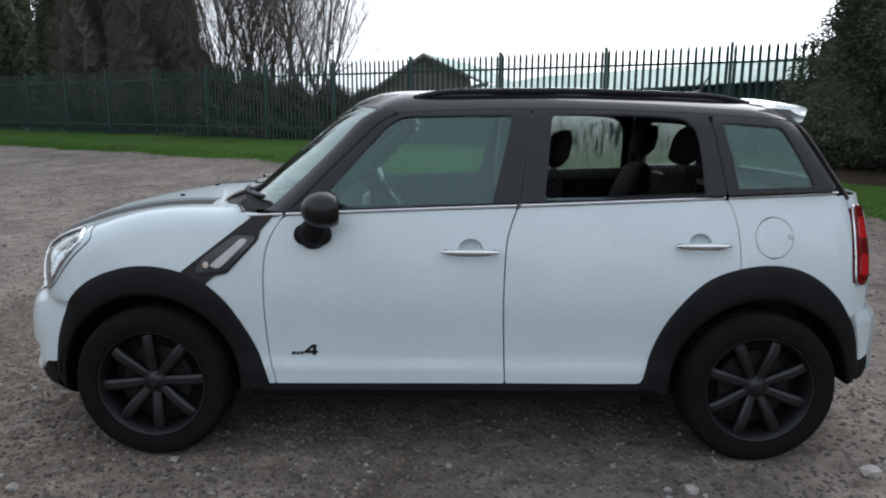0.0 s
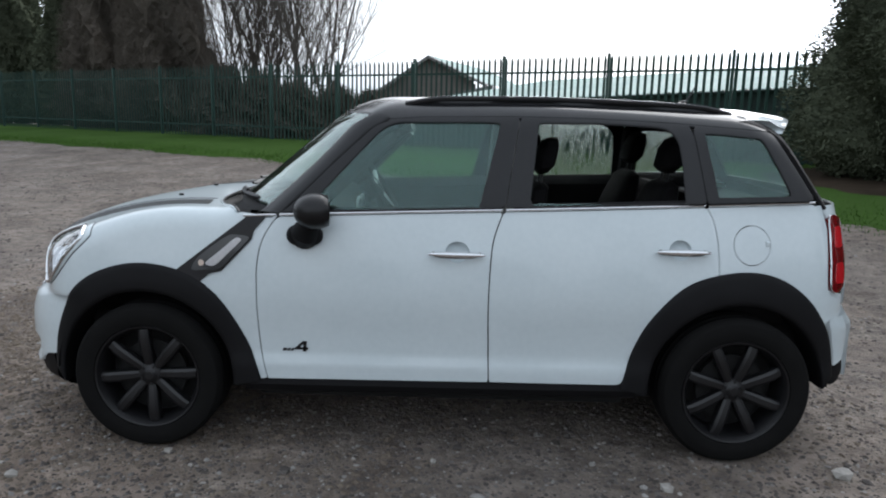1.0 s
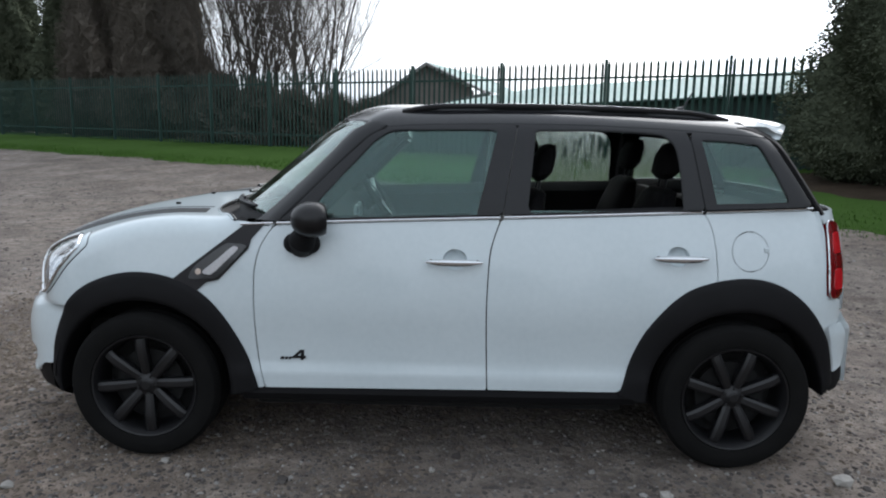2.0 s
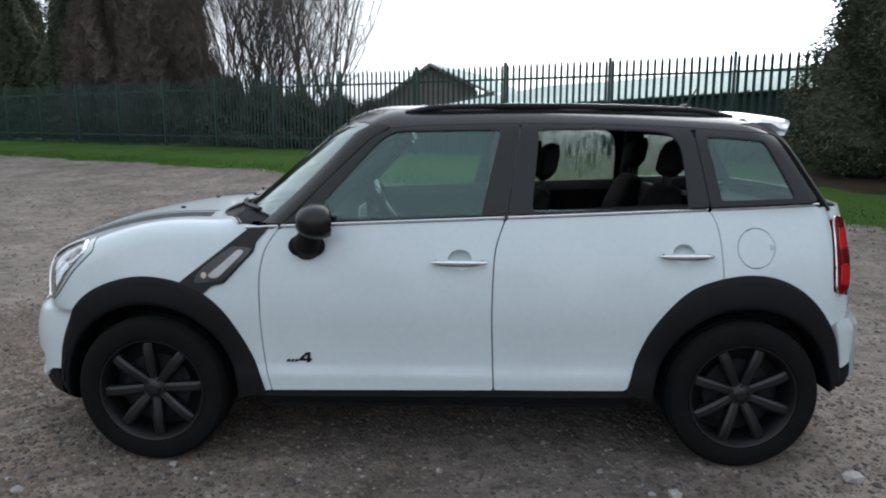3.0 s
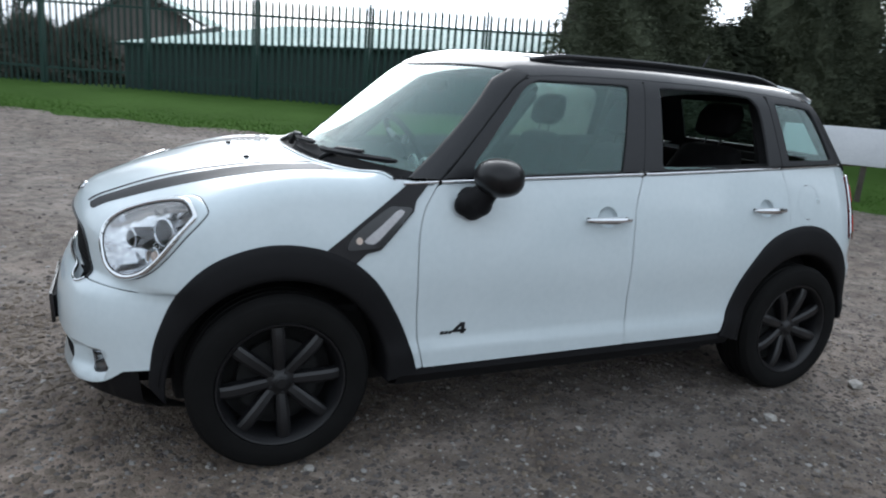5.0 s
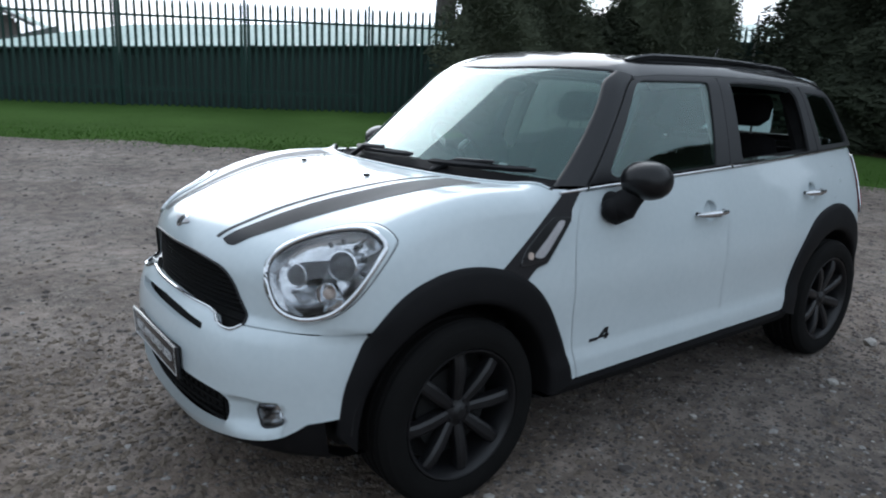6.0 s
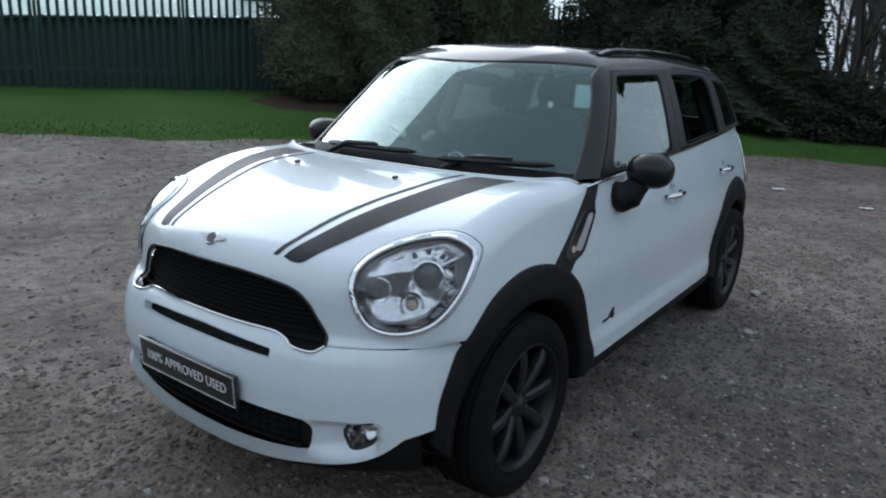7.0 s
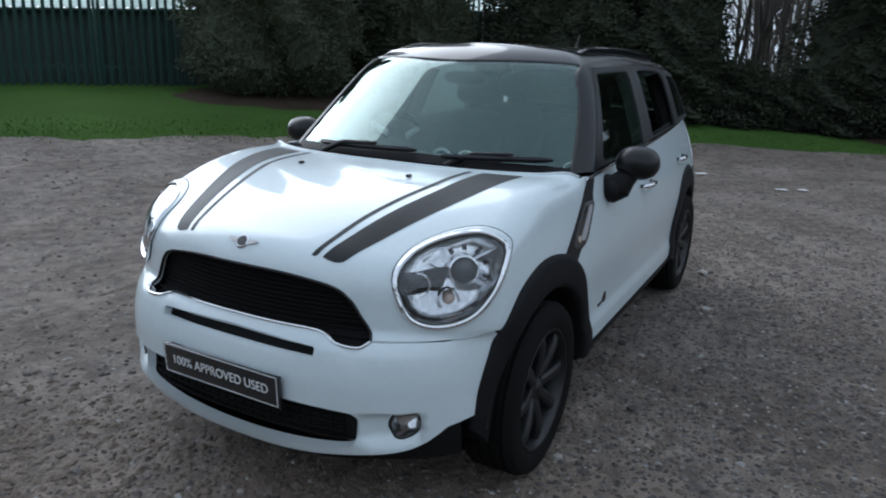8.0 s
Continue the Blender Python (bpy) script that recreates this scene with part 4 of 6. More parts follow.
FDOOR = belt_run(-0.70, 0.25) + shift(SEAM_M[1:], -G) + [(x, 0.346 + 0.009 * (x + 0.757) / 0.97) for x in np.linspace(0.20, -0.745, 16)] + shift(SEAM_F[::-1][:-1], G)
rear_arch_part = [tuple(q) for q in ARCH_R[(ARCH_R[:, 0] < 1.185) & (ARCH_R[:, 1] > 0.36)]]
RDOOR = belt_run(0.268, 1.128) + shift(SEAM_R[1:], -G) + [(x, z) for x, z in rear_arch_part[::-1]] + [(x, 0.356) for x in np.linspace(0.775, 0.22, 10)] + shift(SEAM_M[::-1][:-1], G)
WING = [tuple(q) for q in ARCH_F[ARCH_F[:, 0] > -1.09]] + shift(SEAM_F[::-1], -G) + [(x, float(belt(x)) - 0.012) for x in np.linspace(-0.74, -0.79, 4)] + [(-0.80 - 0.285 * t, 1.045 - 0.25 * t) for t in np.linspace(0.05, 0.98, 12)]
QUARTER = belt_run(1.142, 1.615) + [(1.664, 1.120), (1.680, 1.05), (1.678, 0.95), (1.674, 0.86), (1.676, 0.79), (1.715, 0.772), (1.762, 0.765), (1.772, 0.70), (1.755, 0.665), (1.692, 0.655)] + [tuple(q) for q in ARCH_R[::-1] if q[0] > 1.192 and q[1] > 0.615] + shift(SEAM_R[::-1][:-1], G)
fuel_loop = [(1.332 + 0.083 * math.cos(t), 0.976 + 0.086 * math.sin(t)) for t in np.linspace(0, 2 * math.pi, 40, endpoint=False)]


def side_panel(pts, holes=(), form=body, **kw):
    return shell(form, (0, 1, 0), on_side(pts, form), [on_side(h, form) for h in holes], **kw)


def dish(x0, z0, rx, rz):
    return [(x0 + rx * math.cos(t), z0 + rz * math.sin(t)) for t in np.linspace(0, 2 * math.pi, 30, endpoint=False)]


front_doors = pair("front_door", side_panel(FDOOR, [dish(0.062, 0.925, 0.052, 0.045)]), WHITE, BOTH, "white front door with chrome handle")
rear_doors = pair("rear_door", side_panel(RDOOR, [dish(1.018, 0.952, 0.050, 0.043)]), WHITE, BOTH, "white rear door with its window lowered")
wings = pair("front_wing", side_panel(WING, gap=0.02), WHITE, BOTH)
quarters = pair("rear_quarter", side_panel(QUARTER, [fuel_loop]), WHITE, BOTH)
pair("fuel_flap", side_panel([(1.332 + 0.0785 * math.cos(t), 0.976 + 0.0815 * math.sin(t)) for t in np.linspace(0, 2 * math.pi, 40, endpoint=False)], gap=0.02), WHITE, quarters, "round white fuel filler flap")


def build_tailgate():
    rim = [(1.90, -0.66, 0.70), (1.90, 0.66, 0.70), (1.80, 0.69, 1.145), (1.80, -0.69, 1.145)]
    P = onto(body, dense(rim, 14), (-1, 0, 0))
    return shell(body, (-1, 0, 0), P, gap=0.05)


sheet("tailgate", build_tailgate(), WHITE, car, "white tailgate")


def build_rear_bumper():
    P = onto(body, dense([(1.9, 0.66, 0.36), (1.9, 0.66, 0.685), (1.9, 0.0, 0.685), (1.9, -0.66, 0.685), (1.9, -0.66, 0.36), (1.9, 0, 0.30)], 10), (-1, 0, 0))
    return shell(body, (-1, 0, 0), P, gap=0.04, thick=0.03)


rear_bumper = sheet("rear_bumper", build_rear_bumper(), WHITE, car, "white rear bumper")
CORNER = [(1.700, 0.650), (1.74, 0.660), (1.785, 0.660), (1.815, 0.60), (1.815, 0.50), (1.800, 0.455), (1.750, 0.440), (1.744, 0.49), (1.72, 0.58)]
pair("bumper_corner", shell(body, (-0.75, 0.66, 0), onto(body, np.array([(x, -0.6, z) for x, z in dense(CORNER, 5)]), (0, 1, 0)), gap=0.02, thick=0.03), WHITE, (rear_bumper, rear_bumper))

LOWER = [(1.742, 0.437), (1.775, 0.448), (1.815, 0.455), (1.815, 0.40), (1.785, 0.362), (1.742, 0.352)]
pair("bumper_lip", shell(body, (-0.75, 0.66, 0), onto(body, np.array([(x, -0.6, z) for x, z in dense(LOWER, 5)]), (0, 1, 0)), gap=0.02, lift=-0.003, thick=0.02), PLASTIC, (rear_bumper, rear_bumper), "black plastic lower lip")

# wheel arch mouldings
def arch(outer, hub_x, hub_z, radius, turn0, turn1):
    n = 64
    O = resample(np.asarray(outer), np.linalg.norm(np.diff(outer, axis=0), axis=1).sum() / (n - 1))[:n]
    T = np.radians(np.linspace(turn0, turn1, len(O)))
    I = np.stack([hub_x + radius * np.cos(T), hub_z + radius * np.sin(T)], 1)
    rows = [(0.0, -0.014), (0.0, 0.006), (0.035, 0.012), (0.20, 0.016), (0.5, 0.019), (0.8, 0.020), (0.93, 0.016), (0.985, 0.006), (1.0, -0.010), (1.0, -0.06), (1.0, -0.16)]
    V, faces = [], []
    for s, off in rows:
        Q = O + (I - O) * s
        P = on_side(Q)
        P[:, 1] = np.minimum(P[:, 1], -0.745) - off
        V.append(P)
    m = len(O)
    V = np.vstack(V)
    for r in range(len(rows) - 1):
        for i in range(m - 1):
            a = r * m + i
            faces.append((a, a + m, a + m + 1, a + 1))
    return V, faces


for outer, hx, t0, t1 in ((np.vstack([[(-1.738, 0.345)], ARCH_F]), -1.2975, 187, -3), (ARCH_R, 1.2975, 183, 2)):
    V, faces = arch(outer, hx, 0.33, 0.388, t0, t1)
    for k in (0, 1):
        W = V * (1, -1, 1) if k else V
        F = [q[::-1] for q in faces] if not k else faces
        link("wheel_arch_moulding", W, F, PLASTIC, car, "matt black plastic wheel arch moulding")

# sills
for k in (1, -1):
    bm = bmesh.new()
    n = 40
    prof = [(0.846, 0.352), (0.862, 0.342), (0.866, 0.318), (0.848, 0.285), (0.80, 0.262), (0.70, 0.250)]
    rows = [[bm.verts.new((x, -k * (a + (float(side_width(np.array(x), np.array(0.36))) - 0.866)), z + 0.008 * (x + 0.8) / 1.6)) for a, z in prof] for x in np.linspace(-0.86, 0.86, n)]
    for A, B in zip(rows, rows[1:]):
        for i in range(len(prof) - 1):
            bm.faces.new((A[i], A[i + 1], B[i + 1], B[i]))
    part("side_sill", bm, PLASTIC, car, "black plastic side sill")

# underside
bm = bmesh.new()
box(bm, (0, 0, 0.385), (3.3, 1.24, 0.37), 0.03)
part("floor_pan", bm, DARK, car, "dark underside")
bm = bmesh.new()
box(bm, (0, 0, 0.31), (1.68, 1.46, 0.20), 0.03)
part("side_member", bm, DARK, car)
bm = bmesh.new()
box(bm, (-1.52, 0, 0.52), (0.62, 1.02, 0.56), 0.03)
part("engine_block", bm, DARK, car)
bm = bmesh.new()
box(bm, (1.55, 0, 0.50), (0.62, 1.16, 0.42), 0.03)
part("boot_floor", bm, DARK, car)
for hx in (-1.2975, 1.2975):
    for k in (1, -1):
        bm = bmesh.new()
        n, rows = 20, []
        for a in (0.50, 0.815):
            rows.append([bm.verts.new((hx + 0.415 * math.cos(t), -k * a, 0.33 + 0.415 * math.sin(t))) for t in np.radians(np.linspace(3, 177, n))])
        for i in range(n - 1):
            bm.faces.new((rows[0][i], rows[0][i + 1], rows[1][i + 1], rows[1][i]))
        bm.faces.new(rows[0])
        part("wheel_arch_liner", bm, DARK, car)

# black valance under the front bumper
def build_valance():
    top = on_front(spline([(0.0, 0.244), (-0.18, 0.249), (-0.34, 0.266), (-0.494, 0.294), (-0.61, 0.314), (-0.665, 0.340), (-0.70, 0.364), (-0.722, 0.388), (-0.745, 0.400)], 4))
    V, faces = [], []
    for dx, dz in ((0.014, 0.004), (0.030, -0.03), (0.08, -0.06), (0.24, -0.08)):
        P = top.copy()
        P[:, 0] += dx
        P[:, 2] = np.minimum(P[:, 2], 9) + dz - np.maximum(P[:, 2] - 0.30, 0) * (0.0 if dz > 0 else 0.9)
        V.append(P)
    m = len(top)
    V = np.vstack(V)
    for r in range(3):
        for i in range(m - 1):
            a = r * m + i
            faces.append((a, a + 1, a + m + 1, a + m))
    b = len(V)
    V = np.vstack([V, V * (1, -1, 1)])
    faces += [tuple(b + i for i in q[::-1]) for q in faces]
    return V, faces


link("front_valance", *build_valance(), PLASTIC, front_bumper, "black plastic lower lip")

# ---- wheels ----
def build_wheel():
    """One wheel about the origin, its outer face towards -y."""
    bm = bmesh.new()
    w, R = 0.1125, 0.330
    prof = [(0.232, -0.088), (0.238, -0.104), (0.262, -0.112), (0.290, -0.112), (0.312, -0.105), (0.323, -0.092), (0.3285, -0.080)]
    for y in (-0.066, -0.022, 0.022, 0.066):
        prof += [(0.330, y - 0.012), (0.322, y - 0.008), (0.322, y + 0.004), (0.330, y + 0.008)]
    prof += [(0.3285, 0.080), (0.312, 0.105), (0.262, 0.112), (0.232, 0.090)]
    lathe(bm, prof, 64)
    rim = bmesh.new()
    lathe(rim, [(0.236, -0.096), (0.232, -0.104), (0.226, -0.102), (0.218, -0.088), (0.208, -0.060), (0.204, 0.02), (0.212, 0.09), (0.236, 0.095), (0.240, 0.09), (0.215, 0.02), (0.216, -0.060), (0.228, -0.088)], 64)
    for i in range(8):
        a = 2 * math.pi * (i + 0.5) / 8 + 0.05
        ca, sa = math.cos(a), math.sin(a)
        sec = []
        for r, half, y0, y1 in ((0.036, 0.020, -0.070, -0.030), (0.070, 0.0235, -0.080, -0.030), (0.13, 0.0265, -0.092, -0.040), (0.18, 0.0265, -0.095, -0.045), (0.214, 0.025, -0.088, -0.045)):
            ring = []
            for q in range(10):
                ph = 2 * math.pi * q / 10
                dx, dy = half * math.copysign(abs(math.cos(ph)) ** 0.7, math.cos(ph)), (y0 + y1) / 2 + (y1 - y0) / 2 * math.copysign(abs(math.sin(ph)) ** 0.8, math.sin(ph))
                ring.append(rim.verts.new((r * ca - dx * sa, dy, r * sa + dx * ca)))
            sec.append(ring)
        for A, B in zip(sec, sec[1:]):
            for q in range(10):
                rim.faces.new((A[q], A[(q + 1) % 10], B[(q + 1) % 10], B[q]))
    hub = bmesh.new()
    lathe(hub, [(0.001, -0.082), (0.024, -0.082), (0.028, -0.079), (0.034, -0.074), (0.052, -0.070), (0.056, -0.062), (0.056, -0.03), (0.001, -0.03)], 32, False)
    for i in range(5):
        a = 2 * math.pi * i / 5 + 0.2
        box(hub, (0.041 * math.cos(a), -0.072, 0.041 * math.sin(a)), (0.011, 0.012, 0.011), 0.003)
    disc = bmesh.new()
    lathe(disc, [(0.05, -0.028), (0.15, -0.028), (0.15, -0.006), (0.05, -0.006)], 40)
    badge = bmesh.new()
    lathe(badge, [(0.001, -0.0855), (0.018, -0.0855), (0.021, -0.083), (0.021, -0.080)], 24, False)
    back = bmesh.new()
    lathe(back, [(0.03, 0.03), (0.21, 0.03), (0.21, 0.06), (0.03, 0.06)], 40)
    return (("rim", rim, ALLOY, "dark grey painted eight-spoke alloy rim"), ("tyre", bm, RUBBER, "black rubber tyre"), ("hub", hub, ALLOY, ""), ("brake_disc", disc, DARK, ""), ("centre_cap", badge, ALLOY, ""), ("brake_backplate", back, DARK, ""))


wheel = new("wheel")
wheel.parent = car
tagged(wheel, "black eight-spoke alloy wheel with road tyre")
for nm, bm_, mt, lb in build_wheel():
    part(nm, bm_, mt, wheel, lb)
wheel.matrix_basis = pose(-1.2975, -0.752, 0.330, 0, 21, 0)
for x, k, spin in ((1.2975, 1, -1), (-1.2975, -1, 30), (1.2975, -1, 50)):
    copy_thing(wheel, pose(x, -k * 0.752, 0.330) @ pose(0, 0, 0, 0, 0, 0 if k > 0 else 180) @ pose(0, 0, 0, 0, spin, 0))

# ---- roof, pillars and glass ----
def gutter(x):
    return float(np.interp(x, [-0.30, -0.1, 0.3, 0.66, 1.0, 1.25, 1.5], [1.470, 1.487, 1.497, 1.495, 1.484, 1.468, 1.450]))


def screen_top(a):
    return -0.530 + 0.205 * (a / 0.58) ** 2


def build_roof():
    front = [(screen_top(a), -a) for a in np.linspace(0, 0.572, 16)]
    A = on_top(front, cabin)
    B = on_side([(x, gutter(x) + 0.006) for x in np.linspace(-0.27, 1.47, 40)], cabin)
    C = on_top([(x, y) for x, y in zip(np.linspace(1.48, 1.53, 10), np.linspace(-0.46, 0, 10))], cabin)
    D = on_top([(x, 0.0) for x in np.linspace(1.50, -0.47, 30)], cabin)
    rim = np.vstack([A, B, C, D])
    rim[np.abs(rim[:, 1]) < 1e-6, 1] = 0
    return shell(cabin, (0.05, 0.45, -0.9), rim, gap=0.035, half=True, thick=0.02)


roof = sheet("roof", build_roof(), BLACK, car, "glossy black roof")

for k in (1, -1):
    Q = on_side([(x, gutter(x) + 0.001) for x in np.linspace(-0.27, 1.46, 40)], cabin)
    Q = Q - 0.011 * outward(cabin, Q)
    bm = bmesh.new()
    tube(bm, [tuple(q * (1, k, 1)) for q in Q], 0.010, 6)
    part("roof_gutter", bm, FRAME, roof)

SEAM_A = np.array([(-0.708, 1.068), (-0.60, 1.178), (-0.48, 1.300), (-0.38, 1.396), (-0.33, 1.440), (-0.275, 1.470)])
FFRAME = [(x, float(belt(x)) + 0.010) for x in np.linspace(-0.695, 0.250, 12)] + [(0.262 + 0.062 * t, 1.115 + 0.375 * t) for t in np.linspace(0.03, 1, 10)] + [(x, gutter(x) - 0.004) for x in np.linspace(0.30, -0.25, 14)] + [tuple(q) for q in spline(SEAM_A, 4)[::-1][2:-1] + (0.012, 0)]
FGLASS = spline([(-0.530, 1.093), (-0.560, 1.120), (-0.48, 1.217), (-0.36, 1.352), (-0.285, 1.430), (-0.235, 1.459)], 5).tolist() + spline([(-0.20, 1.466), (0.0, 1.470), (0.20, 1.473), (0.238, 1.468)], 4).tolist() + [(0.238 - 0.087 * t, 1.46 - 0.35 * t) for t in np.linspace(0.02, 1, 8)] + [(x, float(belt(x)) + 0.014) for x in np.linspace(0.14, -0.50, 8)]
RFRAME = [(x, float(belt(x)) + 0.010) for x in np.linspace(0.268, 1.128, 12)] + [(1.134 - 0.052 * t, 1.145 + 0.31 * t) for t in np.linspace(0.05, 0.93, 10)] + [(x, gutter(x) - 0.004) for x in np.linspace(1.07, 0.335, 14)] + [(0.328 - 0.062 * t, 1.49 - 0.375 * t) for t in np.linspace(0.02, 0.97, 10)]
RGLASS = [(0.372 + 0.035 * t, 1.150 + 0.32 * t) for t in np.linspace(0, 1, 8)] + spline([(0.42, 1.475), (0.70, 1.478), (0.93, 1.468), (0.99, 1.445), (1.020, 1.400), (1.034, 1.30), (1.040, 1.20), (1.043, 1.152)], 4).tolist() + [(x, float(belt(x)) + 0.014) for x in np.linspace(1.03, 0.385, 8)]
QFRAME = [(x, float(belt(x)) + 0.010) for x in np.linspace(1.142, 1.605, 10)] + [(1.618 - 0.165 * t, 1.17 + 0.27 * t) for t in np.linspace(0.05, 1, 10)] + [(x, gutter(x) - 0.004) for x in np.linspace(1.445, 1.095, 8)] + [(1.088 + 0.052 * t, 1.455 - 0.31 * t) for t in np.linspace(0.03, 0.95, 8)]
QGLASS = [(1.185, 1.175), (1.35, 1.180), (1.500, 1.186), (1.502, 1.20), (1.46, 1.29), (1.405, 1.40), (1.385, 1.428), (1.25, 1.440), (1.135, 1.445), (1.138, 1.42), (1.165, 1.29)]

pair("window_frame", side_panel(FFRAME, [FGLASS], cabin, gap=0.02, lift=0.001), FRAME, front_doors, "satin black window frame")
pair("window_frame", side_panel(RFRAME, [RGLASS], cabin, gap=0.02, lift=0.001), FRAME, rear_doors, "satin black window frame")
qframes = pair("quarter_pillar", side_panel(QFRAME, [QGLASS], cabin, gap=0.02, lift=0.001), FRAME, BOTH, "black rear pillar")


def pane(name, pts, parents, label, which=(0, 1), lift=-0.006, glass=GLASS):
    data = side_panel(pts, (), cabin, gap=0.05, lift=lift, thick=0)
    back = (data[0] - 0.004 * data[2], [q[::-1] for q in data[1]], -data[2])
    n = len(data[0])
    both = (np.vstack([data[0], back[0]]), data[1] + [tuple(n + i for i in q) for q in back[1]], np.vstack([data[2], back[2]]))
    for k in which:
        d = both if k == 0 else mirrored(both)
        ob = sheet(name, d, glass, parents[k], label)
        ob.visible_shadow = False


def grown(pts, by):
    P = np.array(pts, float)
    c = P.mean(0)
    return c + (P - c) * (1 + by)


pane("window_glass", grown(FGLASS, 0.03), front_doors, "clear green-tinted side window")
pane("window_glass", grown(RGLASS, 0.03), rear_doors, "side window wet with drops", (1,), glass=WETGLASS)
pane("lowered_glass", [(0.372, 1.112), (0.374, 1.138), (0.60, 1.140), (0.85, 1.138), (1.030, 1.134), (1.030, 1.128)], rear_doors, "rear door window wound down, its top edge showing", (0,), lift=-0.012)
pane("quarter_glass", grown(QGLASS, 0.03), qframes, "fixed tinted rear side glass", (0,))
pane("quarter_glass", grown(QGLASS, 0.03), qframes, "fixed rear side glass wet with drops", (1,), glass=WETGLASS)


def front_cabin(pts):
    return onto(cabin, np.array([(-0.6, y, z) for y, z in pts], float), (1, 0, 0))


SCREEN_SIDE = spline([(-0.728, 1.064), (-0.706, 1.16), (-0.672, 1.27), (-0.628, 1.38), (-0.584, 1.458)], 5)


def build_screen():
    low = front_cabin([(-a, 1.085 - 0.022 * (a / 0.73) ** 2) for a in np.linspace(0, 0.722, 16)])
    side = front_cabin(SCREEN_SIDE)
    top = on_top([(screen_top(a) - 0.012, -a) for a in np.linspace(0.566, 0, 16)], cabin)
    mid = onto(cabin, np.array([(-0.6, 0, z) for z in np.linspace(1.50, 1.10, 14)]), (1, 0, 0))
    rim = np.vstack([low, side, top, mid])
    rim[np.abs(rim[:, 1]) < 1e-6, 1] = 0
    return rim


screen_rim = build_screen()
data = shell(cabin, (0.8, 0, -0.6), screen_rim, gap=0.05, half=True, lift=-0.004, thick=0)
back_side = (data[0] - 0.005 * data[2], [q[::-1] for q in data[1]], -data[2])
n0 = len(data[0])
windscreen = link("windscreen", np.vstack([data[0], back_side[0]]), data[1] + [tuple(n0 + i for i in q) for q in back_side[1]], SCREEN, car, "large green-tinted laminated windscreen", np.vstack([data[2], back_side[2]]))
windscreen.visible_shadow = False


def build_pillar():
    """The windscreen pillar between the glass and the door frame."""
    outer = np.vstack([on_side(spline(SEAM_A, 6) + (0.010, 0), cabin), on_side([(-0.250, 1.482)], cabin)])
    innr = np.vstack([front_cabin(SCREEN_SIDE + (0.012, 0)), on_top([(-0.330, -0.566)], cabin)])
    n = 24
    O, I = resample(outer, 0.03), resample(innr, 0.03)
    t = np.linspace(0, 1, n)
    pick = lambda P: np.stack([np.interp(t, np.linspace(0, 1, len(P)), P[:, k]) for k in range(3)], 1)
    O, I = pick(O), pick(I)
    V, faces = [], []
    K = 9
    for k in range(K):
        s = k / (K - 1)
        P = O + (I - O) * s
        P = onto(cabin, P, (0.62, 0.74, -0.25)) if 0 < k < K - 1 else P
        V.append(P + (0.0025 if 0 < k < K - 1 else 0.0005) * outward(cabin, P))
    V = [V[0] - 0.02 * outward(cabin, V[0])] + V + [V[-1] - 0.003 * outward(cabin, V[-1])]
    V = np.vstack(V)
    for k in range(K + 1):
        for i in range(n - 1):
            a = k * n + i
            faces.append((a, a + 1, a + n + 1, a + n))
    return V, faces


V, faces = build_pillar()
for k in (0, 1):
    link("windscreen_pillar", V * (1, -1, 1) if k else V, [q[::-1] for q in faces] if not k else faces, FRAME, car, "black windscreen pillar")


def build_scuttle():
    """Black plastic tray between bonnet and windscreen."""
    V, faces, n, K = [], [], 41, 7
    for a in np.linspace(-0.775, 0.775, n):
        A = on_top([(hood_edge(a) + 0.004, a)])[0]
        q = min(abs(a), 0.725)
        B = front_cabin([(math.copysign(q, a), 1.088 - 0.022 * (a / 0.73) ** 2)])[0]
        if abs(a) > 0.725:
            B = B + (A - B) * 0.35
            B[1] = a
        for k in range(K):
            t = k / (K - 1)
            P = A * (1 - t) + B * t
            P[2] += -0.035 * math.sin(math.pi * t) ** 0.7 - 0.012 * (1 - t)
            V.append(P)
    for i in range(n - 1):
        for k in range(K - 1):
            a = i * K + k
            faces.append((a, a + 1, a + K + 1, a + K))
    return V, faces


for k in (1, -1):
    bm = bmesh.new()
    Q = on_side(spline(SEAM_A, 4) + (0.004, 0), cabin)
    Q = Q - 0.020 * outward(cabin, Q)
    tube(bm, [tuple(q * (1, k, 1)) for q in Q], 0.019, 8)
    Q = on_side(spline(SEAM_A, 4) + (0.055, -0.01), cabin)
    Q = Q - 0.042 * outward(cabin, Q)
    tube(bm, [tuple(q * (1, k, 1)) for q in Q], 0.030, 8)
    Q = on_side(spline(SEAM_A, 4)[:-4] + (0.098, -0.015), cabin)
    Q = Q - 0.045 * outward(cabin, Q)
    tube(bm, [tuple(q * (1, k, 1)) for q in Q], 0.028, 8)
    part("pillar_core", bm, FRAME, car)


FOOT = [(-a, 1.083 - 0.022 * (a / 0.73) ** 2) for a in np.linspace(0, 0.716, 16)]
lip = front_cabin(FOOT + [(y, z + 0.032 - 0.012 * abs(y)) for y, z in FOOT[::-1]])
sheet("screen_lip", shell(cabin, (0.8, 0, -0.6), lip, gap=0.03, half=True, lift=0.001, thick=0.004), PLASTIC, windscreen, "black band along the foot of the windscreen")
link("scuttle_panel", *build_scuttle(), PLASTIC, car, "black plastic scuttle panel below the windscreen")
bm = bmesh.new()
tube(bm, [tuple(on_top([(hood_edge(a) + 0.012, a)])[0] + (0.0, 0, 0.002)) for a in np.linspace(-0.79, 0.79, 60)], 0.006, 6)
